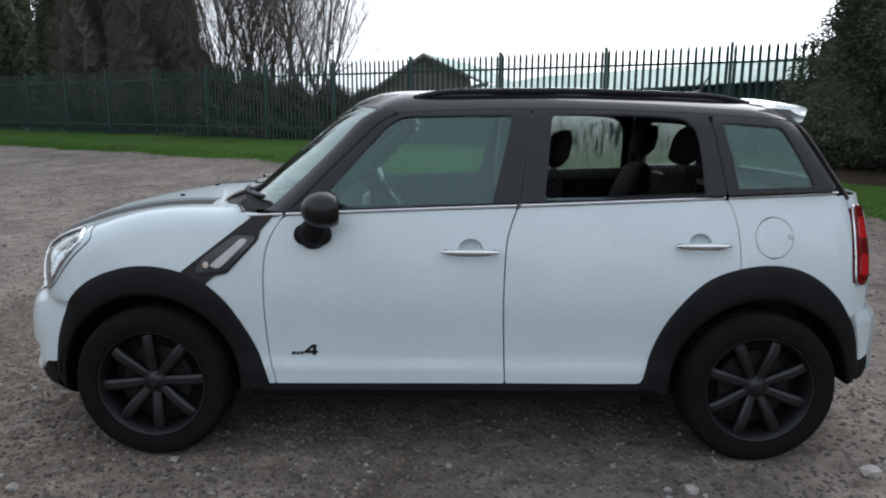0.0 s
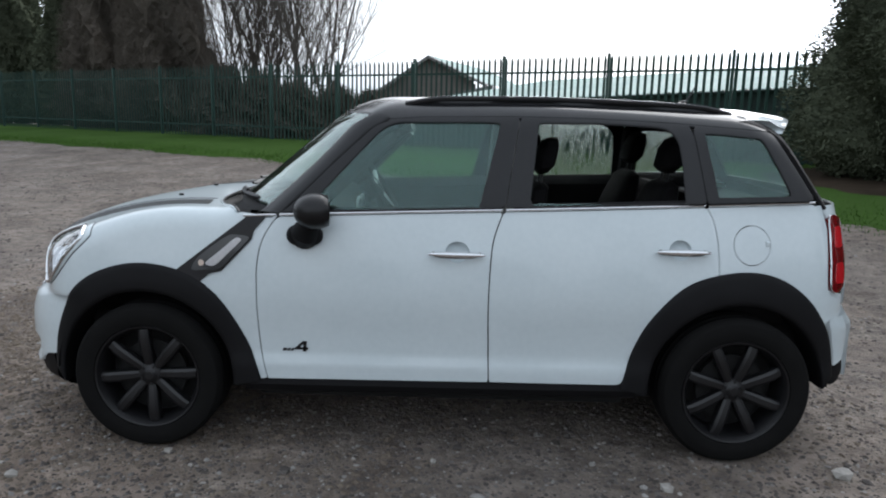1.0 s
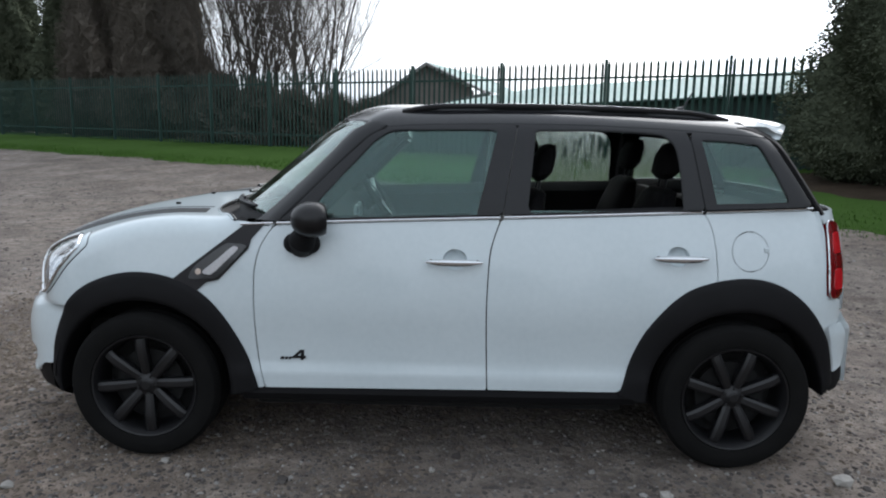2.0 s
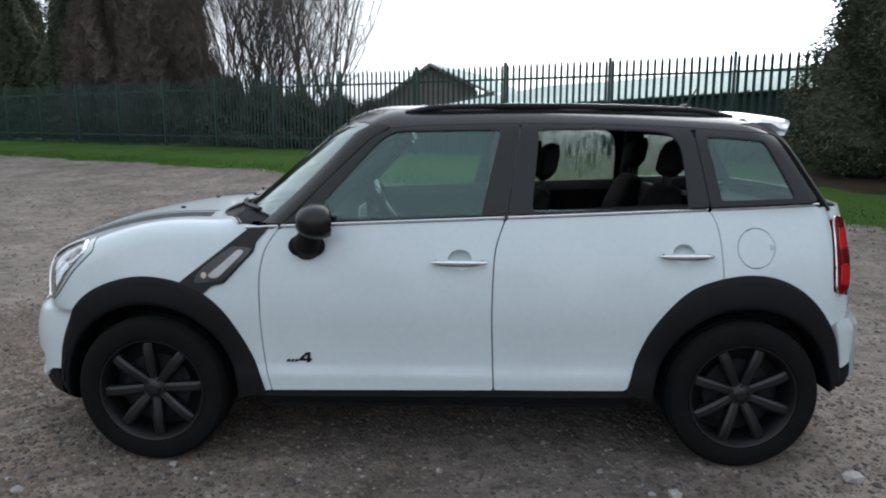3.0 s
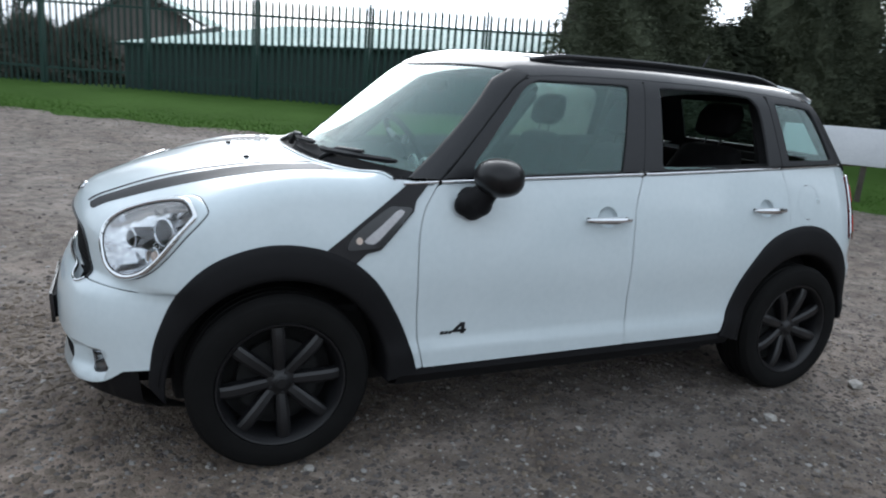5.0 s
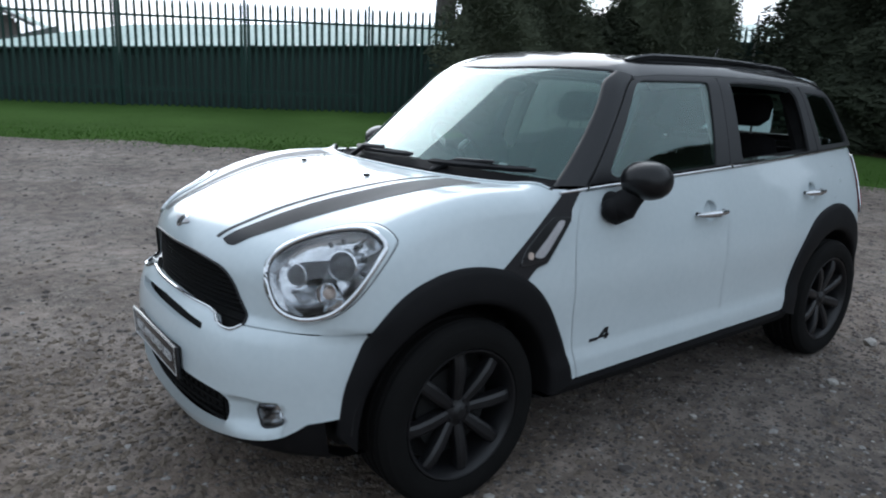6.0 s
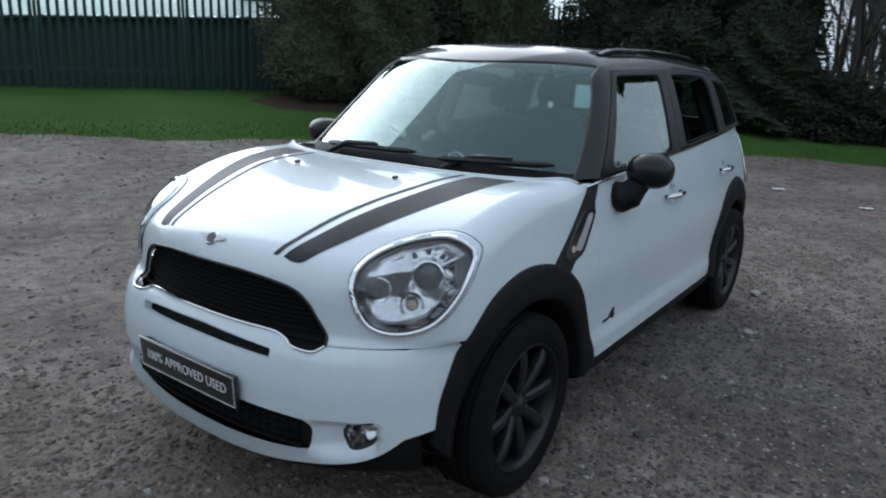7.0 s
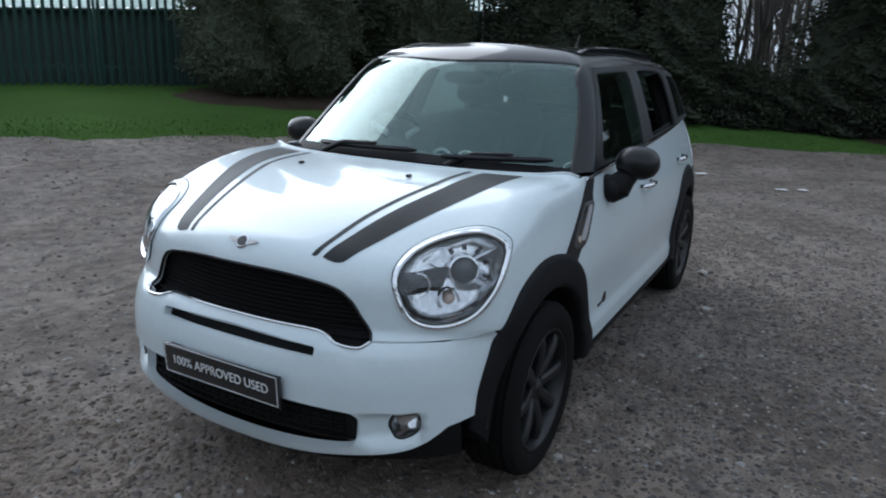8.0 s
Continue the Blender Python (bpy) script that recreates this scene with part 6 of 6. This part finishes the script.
# ---- roof details ----
for k in (1, -1):
    P = []
    for t in np.linspace(0, 1, 26):
        x = -0.19 + 1.49 * t
        a = 0.500 + 0.018 * math.sin(math.pi * t) - 0.02 * t
        base = onto(cabin, np.array([[x, -a, 1.0]]), (0, 0, -1))[0]
        lift = 0.024 * min(1, math.sin(math.pi * t) * 3.2) ** 0.8 - 0.004
        P.append((x, -k * a, base[2] + lift))
    bm = bmesh.new()
    tube(bm, P, 0.013, 8)
    low = [bm.verts.new((x, y, z - 0.036)) for x, y, z in P]
    high = [bm.verts.new((x, y, z - 0.004)) for x, y, z in P]
    for i in range(len(P) - 1):
        bm.faces.new((low[i], low[i + 1], high[i + 1], high[i]))
    part("roof_rail", bm, BLACK, roof, "gloss black roof rail")

V, faces, n, K = [], [], 33, 8
for a in np.linspace(-0.53, 0.53, n):
    q = (a / 0.53) ** 2
    tip = 1.700 - 0.17 * q
    z0 = onto(cabin, np.array([[1.34, a, 1.0]]), (0, 0, -1))[0][2]
    for x, z in ((1.32, z0 - 0.006), (1.36, z0 + 0.006), (1.46, z0 + 0.002), (tip - 0.03, z0 - 0.022), (tip, z0 - 0.030), (tip - 0.006, z0 - 0.052), (tip - 0.07, z0 - 0.062), (1.38, z0 - 0.090)):
        V.append((x, a, z - 0.010 * q))
for i in range(n - 1):
    for j in range(K):
        a, b = i * K + j, i * K + (j + 1) % K
        faces.append((a, b, b + K, a + K))
faces += [tuple(range(K)), tuple(reversed(range((n - 1) * K, n * K)))]
link("rear_spoiler", V, faces, WHITE, car, "white rear roof spoiler")

bm = bmesh.new()
base = onto(cabin, np.array([[1.22, 0, 1.0]]), (0, 0, -1))[0]
tube(bm, [tuple(base), tuple(base + (0.01, 0, 0.018)), tuple(base + (0.03, 0, 0.03))], [0.030, 0.022, 0.010], 10)
aerial = part("aerial_foot", bm, FRAME, roof)
bm = bmesh.new()
tube(bm, [tuple(base + (0.02, 0, 0.022)), tuple(base + (0.075, 0, 0.12))], [0.006, 0.003], 6)
part("aerial_rod", bm, FRAME, aerial)

# wipers
for pivot, tip, span in (((-0.985, 0.42), (0.10, 1.112), ((0.47, 1.096), (-0.10, 1.112))), ((-1.00, -0.24), (-0.50, 1.108), ((-0.22, 1.098), (-0.640, 1.102)))):
    root = new("wiper")
    root.parent = car
    tagged(root, "black windscreen wiper")
    (y0, z0), (y1, z1) = span
    Q = front_cabin([(y0 + (y1 - y0) * t, z0 + (z1 - z0) * t) for t in np.linspace(0, 1, 14)])
    Q = Q + 0.022 * outward(cabin, Q)
    bm = bmesh.new()
    tube(bm, [tuple(q) for q in Q], [0.007] + [0.013] * 12 + [0.007], 6)
    part("wiper_blade", bm, FRAME, root)
    arm = front_cabin([tip])[0]
    arm = arm + 0.040 * outward(cabin, arm[None])[0]
    start = np.array([pivot[0] - 0.02, pivot[1], 1.075])
    bm = bmesh.new()
    tube(bm, [tuple(start), tuple(start * 0.6 + arm * 0.4 + (0, 0, 0.03)), tuple(arm)], [0.014, 0.010, 0.007], 8)
    part("wiper_arm", bm, FRAME, root)

# rear lamps
TAILLAMP = spline([(1.686, 1.082), (1.708, 1.098), (1.742, 1.090), (1.762, 1.05), (1.764, 0.95), (1.758, 0.86), (1.746, 0.80), (1.714, 0.778), (1.686, 0.792), (1.682, 0.87), (1.684, 0.98)], 5, True)
tl = shell(body, (-0.55, 0.83, 0), on_side(TAILLAMP), (), 0.02, 0.016, 0.03)
lamps = pair("rear_lamp", tl, RED, BOTH, "red upright rear lamp")
for k, ob in ((1, lamps[0]), (-1, lamps[1])):
    Q = on_side(TAILLAMP)
    Q = Q + 0.010 * outward(body, Q)
    bm = bmesh.new()
    tube(bm, [tuple(q * (1, k, 1)) for q in Q], 0.004, 8, True)
    part("rear_lamp_ring", bm, CHROME, ob)

LAMPGLOW = surface("bright_red_lens_cell", (0.45, 0.012, 0.018), (0.62, 0.020, 0.026), 0.10, scale=9, fine=40, bump=0.0, coat=0.8)
for z0, z1 in ((0.965, 1.050), (0.815, 0.900)):
    cell = [(1.700, z0 + 0.01), (1.704, z1 - 0.008), (1.716, z1), (1.738, z1), (1.748, z1 - 0.010), (1.746, z0 + 0.008), (1.734, z0), (1.712, z0)]
    tc_ = shell(body, (-0.55, 0.83, 0), on_side(spline(cell, 4, True)), (), 0.015, 0.0185, 0.004)
    pair("lamp_cell", tc_, LAMPGLOW, lamps, "brighter red lens cell")

# panels behind the shut lines
for pts, parents, nm in ((FDOOR, front_doors, "door_card"), (RDOOR, rear_doors, "door_card"), (WING, wings, "inner_wing"), (QUARTER, quarters, "inner_quarter")):
    P = np.array(pts)
    P = P.mean(0) + (P - P.mean(0)) * 1.012
    for k in (0, 1):
        d = side_panel(P, lift=-0.048, gap=0.06, thick=0)
        link(nm, d[0] * (1, -1, 1) if k else d[0], d[1] + [q[::-1] for q in d[1]][:0], INNER, parents[k])

# ---- inside the car ----
def loft_box(rows, parent, name, material, label=""):
    """A cushion through rounded cross-sections: (centre, half width along y, half depth, direction of depth)."""
    bm = bmesh.new()
    rings, n = [], 20
    for c, hw, hd, dirn in rows:
        c, dirn = Vector(c), Vector(dirn).normalized()
        ring = []
        for i in range(n):
            t = 2 * math.pi * i / n
            cy, cd = math.copysign(abs(math.cos(t)) ** 0.55, math.cos(t)), math.copysign(abs(math.sin(t)) ** 0.55, math.sin(t))
            ring.append(bm.verts.new(c + Vector((0, 1, 0)) * hw * cy + dirn * hd * cd))
        rings.append(ring)
    for A, B in zip(rings, rings[1:]):
        for i in range(n):
            bm.faces.new((A[i], A[(i + 1) % n], B[(i + 1) % n], B[i]))
    bm.faces.new(rings[0][::-1])
    bm.faces.new(rings[-1])
    return part(name, bm, material, parent, label)


def seat(x, y, wide=0.25, z=0.62):
    root = new("seat")
    root.parent = car
    tagged(root, "dark cloth seat with headrest")
    up = (0, 0, 1)
    loft_box([((x - 0.48, y, z - 0.03), wide * 0.8, 0.05, up), ((x - 0.44, y, z), wide * 0.95, 0.085, up), ((x - 0.2, y, z - 0.01), wide, 0.09, up), ((x + 0.02, y, z - 0.03), wide * 0.95, 0.09, up)], root, "seat_cushion", CLOTH)
    f = (1, 0, 0.25)
    loft_box([((x, y, z), wide * 0.92, 0.07, f), ((x + 0.05, y, z + 0.22), wide, 0.085, f), ((x + 0.11, y, z + 0.42), wide * 0.93, 0.07, f), ((x + 0.145, y, z + 0.55), wide * 0.72, 0.045, f), ((x + 0.15, y, z + 0.57), wide * 0.5, 0.02, f)], root, "backrest", CLOTH)
    hx, hz = x + 0.165, z + 0.62
    loft_box([((hx, y, hz), 0.10, 0.025, f), ((hx + 0.005, y, hz + 0.03), 0.135, 0.05, f), ((hx + 0.02, y, hz + 0.11), 0.135, 0.05, f), ((hx + 0.03, y, hz + 0.155), 0.11, 0.035, f), ((hx + 0.032, y, hz + 0.165), 0.07, 0.012, f)], root, "headrest", CLOTH)
    for s in (-0.05, 0.05):
        bm = bmesh.new()
        tube(bm, [(hx - 0.012, y + s, hz - 0.07), (hx, y + s, hz + 0.02)], 0.006, 6)
        part("headrest_post", bm, FRAME, root)


seat(0.30, -0.36)
seat(0.30, 0.36)
seat(0.90, -0.36, 0.27, 0.64)
seat(0.90, 0.36, 0.27, 0.64)

bm = bmesh.new()
rows = []
for a in np.linspace(-0.70, 0.70, 29):
    hump = 0.05 * math.exp(-((a - 0.37) / 0.17) ** 2)
    prof = [(-0.93, 1.055), (-0.74, 1.060 + hump * 0.4), (-0.56, 1.050 + hump), (-0.47, 1.00 + hump), (-0.45, 0.92), (-0.50, 0.80), (-0.52, 0.60)]
    rows.append([bm.verts.new((x, a, z)) for x, z in prof])
for A, B in zip(rows, rows[1:]):
    for i in range(6):
        bm.faces.new((A[i], A[i + 1], B[i + 1], B[i]))
part("dashboard", bm, INNER, car, "dark grey dashboard")

wheel_root = new("steering_wheel")
wheel_root.parent = car
tagged(wheel_root, "black steering wheel with silver spokes")
sw = pose(-0.400, 0.37, 1.085, 0, -123, 0)
bm = bmesh.new()
tube(bm, [tuple(sw @ Vector((0.175 * math.cos(t), 0.185 * math.sin(t), 0))) for t in np.linspace(0, 2 * math.pi, 40, endpoint=False)], 0.016, 8, True)
part("steering_rim", bm, CLOTH, wheel_root)
for t in (90, 210, 330):
    bm = bmesh.new()
    a = radians(t + 90)
    tube(bm, [tuple(sw @ Vector((r * math.cos(a), r * math.sin(a), 0.02 * (1 - r / 0.18)))) for r in (0.05, 0.11, 0.17)], [0.020, 0.014, 0.012], 8)
    part("steering_spoke", bm, MATTSILVER, wheel_root, "silver spoke")
bm = bmesh.new()
bmesh.ops.create_uvsphere(bm, u_segments=20, v_segments=12, radius=0.075)
bmesh.ops.scale(bm, verts=bm.verts, vec=(1, 1, 0.4))
bm.transform(sw @ Matrix.Translation((0, 0, 0.02)))
part("steering_boss", bm, INNER, wheel_root)
bm = bmesh.new()
tube(bm, [tuple(sw @ Vector((0, 0, 0.03))), tuple(sw @ Vector((0, 0, 0.22)))], [0.05, 0.07], 12)
part("steering_column", bm, INNER, wheel_root)
for y in (-0.62, 0.60, -0.06, 0.08):
    bm = bmesh.new()
    p = Vector((-0.465, y, 1.005))
    tube(bm, [tuple(p + Vector((0, 0.055 * math.cos(t), 0.055 * math.sin(t)))) for t in np.linspace(0, 2 * math.pi, 24, endpoint=False)], 0.008, 6, True)
    part("air_vent_ring", bm, MATTSILVER, car, "silver air vent ring")
bm = bmesh.new()
box(bm, (0.1, 0, 0.545), (2.5, 1.36, 0.03), 0.01)
part("cabin_floor", bm, INNER, car)
bm = bmesh.new()
box(bm, (1.18, 0, 0.85), (0.08, 1.30, 0.60), 0.03, pose(0, 0, 0, 0, 10, 0))
part("rear_seat_back", bm, CLOTH, car)
P = on_top(dense([(-0.36, -0.48), (1.40, -0.44), (1.40, 0.44), (-0.36, 0.48)], 12), cabin)
d = shell(cabin, (0, 0, -1), P, (), 0.08, -0.035, 0)
link("roof_lining", d[0], d[1], LINING, car, "pale grey roof lining")
bm = bulb((-0.40, 0.0, 1.415), (0.020, 0.115, 0.032), 2.6)
part("rear_view_mirror", bm, FRAME, car, "dark interior mirror")
for k in (1, -1):
    bm = bmesh.new()
    P = on_side([(0.285 + 0.03 * t, 1.06 + 0.40 * t) for t in np.linspace(0, 1, 10)], cabin)
    tube(bm, [(q[0], k * (q[1] + 0.055), q[2]) for q in P], 0.045, 8)
    part("inner_pillar", bm, LINING, car)
    bm = bmesh.new()
    P = on_side([(1.12 + 0.00 * t, 1.14 + 0.30 * t) for t in np.linspace(0, 1, 8)], cabin)
    tube(bm, [(q[0], k * (q[1] + 0.075), q[2]) for q in P], 0.055, 8)
    part("inner_pillar", bm, INNER, car)

for k, doors in ((1, 0), (-1, 1)):
    for x0, x1, parent in ((-0.70, 0.25, front_doors[doors]), (0.27, 1.13, rear_doors[doors]), (1.14, 1.60, quarters[doors])):
        Q = on_side([(x, float(belt(x)) - 0.004) for x in np.linspace(x0, x1, 12)])
        bm = bmesh.new()
        rows = [[bm.verts.new((q[0], k * (q[1] + o), q[2] + h)) for o, h in ((0.016, 0.004), (0.030, 0.026), (0.050, 0.018), (0.090, -0.03), (0.085, -0.30), (0.06, -0.55))] for q in Q]
        for A, B in zip(rows, rows[1:]):
            for i in range(5):
                bm.faces.new((A[i], A[i + 1], B[i + 1], B[i]))
        part("inner_door_trim", bm, INNER, parent)

bm = bmesh.new()
box(bm, (1.50, 0, 1.085), (0.50, 1.22, 0.03), 0.012)
part("parcel_shelf", bm, INNER, car, "dark parcel shelf behind the rear seats")
bm = bmesh.new()
box(bm, (1.735, 0, 1.03), (0.03, 1.20, 0.24), 0.012)
part("tailgate_trim", bm, INNER, car)

# rear window
P = onto(cabin, dense([(1.7, -0.52, 1.19), (1.7, 0.52, 1.19), (1.7, 0.44, 1.44), (1.7, -0.44, 1.44)], 10), (-1, 0, 0))
d = shell(cabin, (-1, 0, -0.3), P, (), 0.06, 0.0, 0)
n1 = len(d[0])
ob = link("rear_window", np.vstack([d[0], d[0] - 0.004 * d[2]]), d[1] + [tuple(n1 + i for i in q[::-1]) for q in d[1]], GLASS, car, "tinted rear window", np.vstack([d[2], -d[2]]))
ob.visible_shadow = False
P0_ = onto(cabin, dense([(1.7, -0.69, 1.13), (1.7, 0.69, 1.13), (1.7, 0.57, 1.50), (1.7, -0.57, 1.50)], 12), (-1, 0, 0))
sheet("rear_window_frame", shell(cabin, (-1, 0, -0.3), P0_, [P], 0.04, 0.002, 0.015), PLASTIC, car, "black rear window surround")

# ---- loose stones and litter ----
STONE = surface("loose_stone", (0.10, 0.095, 0.09), (0.30, 0.285, 0.27), 0.9, scale=5, fine=40, bump=0.2, spec=0.2)
st_n, st_l = STONE.node_tree.nodes, STONE.node_tree.links
st_g, st_r = st_n.new("ShaderNodeNewGeometry"), st_n.new("ShaderNodeValToRGB")
st_r.color_ramp.elements[0].color, st_r.color_ramp.elements[1].color = (0.058, 0.051, 0.047, 1), (0.30, 0.29, 0.275, 1)
st_r.color_ramp.elements.new(0.55).color = (0.090, 0.080, 0.075, 1)
st_r.color_ramp.elements.new(0.88).color = (0.142, 0.130, 0.122, 1)
st_l.new(st_g.outputs["Random Per Island"], st_r.inputs["Fac"])
st_l.new(st_r.outputs["Color"], st_n["Principled BSDF"].inputs["Base Color"])
STONE_PALE = surface("pale_stone", (0.24, 0.225, 0.205), (0.42, 0.40, 0.37), 0.8, scale=9, fine=60, bump=0.2)


def pebble(rng, size):
    bm = bmesh.new()
    bmesh.ops.create_icosphere(bm, subdivisions=1, radius=1.0)
    for v in bm.verts:
        v.co = Vector((v.co.x * size * rng.uniform(0.8, 1.3), v.co.y * size * rng.uniform(0.7, 1.1), v.co.z * size * rng.uniform(0.4, 0.75)))
    return bm


def scatter(name, count, lo, hi, material, label, seed, region):
    rng = np.random.default_rng(seed)
    base = [((1, 0, 0)), ((-1, 0, 0)), ((0, 1, 0)), ((0, -1, 0)), ((0, 0, 1)), ((0.5, 0.6, 0.55)), ((-0.6, 0.4, 0.5)), ((-0.4, -0.6, 0.55)), ((0.55, -0.5, 0.6))]
    base = np.array(base, float)
    tri = [(4, 5, 6), (4, 6, 7), (4, 7, 8), (4, 8, 5), (5, 0, 2), (5, 2, 6), (6, 2, 1), (6, 1, 7), (7, 1, 3), (7, 3, 8), (8, 3, 0), (8, 0, 5)]
    X, Y, R = [], [], []
    while len(X) < count:
        x, y = region(rng)
        X.append(x)
        Y.append(y)
        R.append(lo * (hi / lo) ** (rng.random() ** 2.2))
    X, Y, R = np.array(X), np.array(Y), np.array(R)
    Z = ground_height(X, Y)
    A = rng.uniform(0, 6.28, count)
    J = base[None] * rng.uniform(0.65, 1.3, (count, 9, 3)) * R[:, None, None] * np.array([1.15, 0.85, 0.62])
    c, s = np.cos(A)[:, None], np.sin(A)[:, None]
    W = np.stack([J[..., 0] * c - J[..., 1] * s + X[:, None], J[..., 0] * s + J[..., 1] * c + Y[:, None], J[..., 2] + Z[:, None] - 0.1 * R[:, None]], -1)
    F = (np.array(tri)[None] + 9 * np.arange(count)[:, None, None]).reshape(-1, 3)
    me = bpy.data.meshes.new(name)
    me.from_pydata(W.reshape(-1, 3).tolist(), [], F.tolist())
    me.materials.append(material)
    tagged(new(name, me), label, "gravel", kind="stuff")


def near_region(rng):
    return rng.normal(-0.6, 2.6), rng.normal(-1.4, 1.5)


def wide_region(rng):
    return rng.uniform(-14, 12), rng.uniform(-4, 11)


scatter("gravel_chips", 60000, 0.004, 0.017, STONE, "loose grey gravel chips on the ground", 61, near_region)
EARTH = surface("earth_clod", (0.090, 0.072, 0.057), (0.190, 0.157, 0.127), 0.95, scale=14, fine=90, bump=0.5, depth=0.006, spec=0.15)


def clod_region(rng):
    """Clods lie in drifts."""
    while True:
        x, y = rng.normal(-1.2, 3.0), rng.normal(-1.2, 1.8)
        if math.sin(1.7 * x + 0.6) * math.sin(2.1 * y - 0.4) + 0.6 * math.sin(3.9 * x - 2.3 * y) > rng.uniform(-1.0, 0.9):
            return x, y


scatter("earth_clods", 9000, 0.007, 0.024, EARTH, "small brown clods of earth among the gravel", 64, clod_region)
def rubble_region(rng):
    """Broken rubble ahead of the car, in drifts."""
    while True:
        x, y = rng.normal(-2.7, 0.75), rng.normal(0.2, 1.3)
        if x < -1.75 and math.sin(2.3 * x + 1.1) * math.sin(1.9 * y + 0.5) > rng.uniform(-1.0, 0.6):
            return x, y


def side_region(rng):
    return rng.normal(0.6, 1.5), rng.normal(-1.9, 0.45)


scatter("broken_rubble", 5000, 0.007, 0.030, EARTH, "broken brown rubble and clods on the gravel", 65, rubble_region)
scatter("stone_chips", 1500, 0.006, 0.022, STONE, "scattered grey stone chips on bare ground", 66, side_region)
scatter("gravel_far", 26000, 0.008, 0.028, STONE, "scattered grey stones over the car park", 62, wide_region)
scatter("pale_pebbles", 1100, 0.005, 0.014, STONE_PALE, "small pale pebbles among the gravel", 63, near_region)

rng = random.Random(8)
for x, y, size, pale in ((-1.203, -0.895, 0.024, 1), (0.086, -0.80, 0.028, 0), (-0.643, -1.05, 0.030, 0), (-1.75, -1.15, 0.03, 1), (0.95, -1.10, 0.03, 1), (-0.02, -0.93, 0.018, 1), (-2.6, 0.6, 0.04, 0), (1.75, -0.95, 0.045, 1)):
    ob = part("stone", pebble(rng, size), STONE_PALE if pale else STONE, None)
    ob.location = (x, y, float(ground_height(x, y)) + size * 0.35)
    ob.rotation_euler = (0, 0, rng.uniform(0, 6))
    tagged(ob, "pale loose stone lying on the gravel" if pale else "grey loose stone lying on the gravel", "stone", "loose stones")


def litter(x, y, size, seed):
    rng = random.Random(seed)
    bm = bmesh.new()
    n = 6
    grid = [[bm.verts.new((size * (i / (n - 1) - 0.5) * 1.6, size * (j / (n - 1) - 0.5), 0.010 + rng.uniform(0, 0.25) * size * 0.5)) for i in range(n)] for j in range(n)]
    for j in range(n - 1):
        for i in range(n - 1):
            bm.faces.new((grid[j][i], grid[j][i + 1], grid[j + 1][i + 1], grid[j + 1][i]))
    ob = part("litter", bm, PAPER, None, smooth=False)
    ob.location = (x, y, float(ground_height(x, y)) + 0.004)
    ob.rotation_euler = (0, 0, rng.uniform(0, 6))
    tagged(ob, "crumpled white paper litter on the gravel", "litter", "litter")


litter(6.15, -1.16, 0.09, 1)
litter(6.32, -1.40, 0.08, 2)
litter(6.65, -0.10, 0.09, 3)
litter(*fence_place(15.0, 1.75), 0.14, 4)
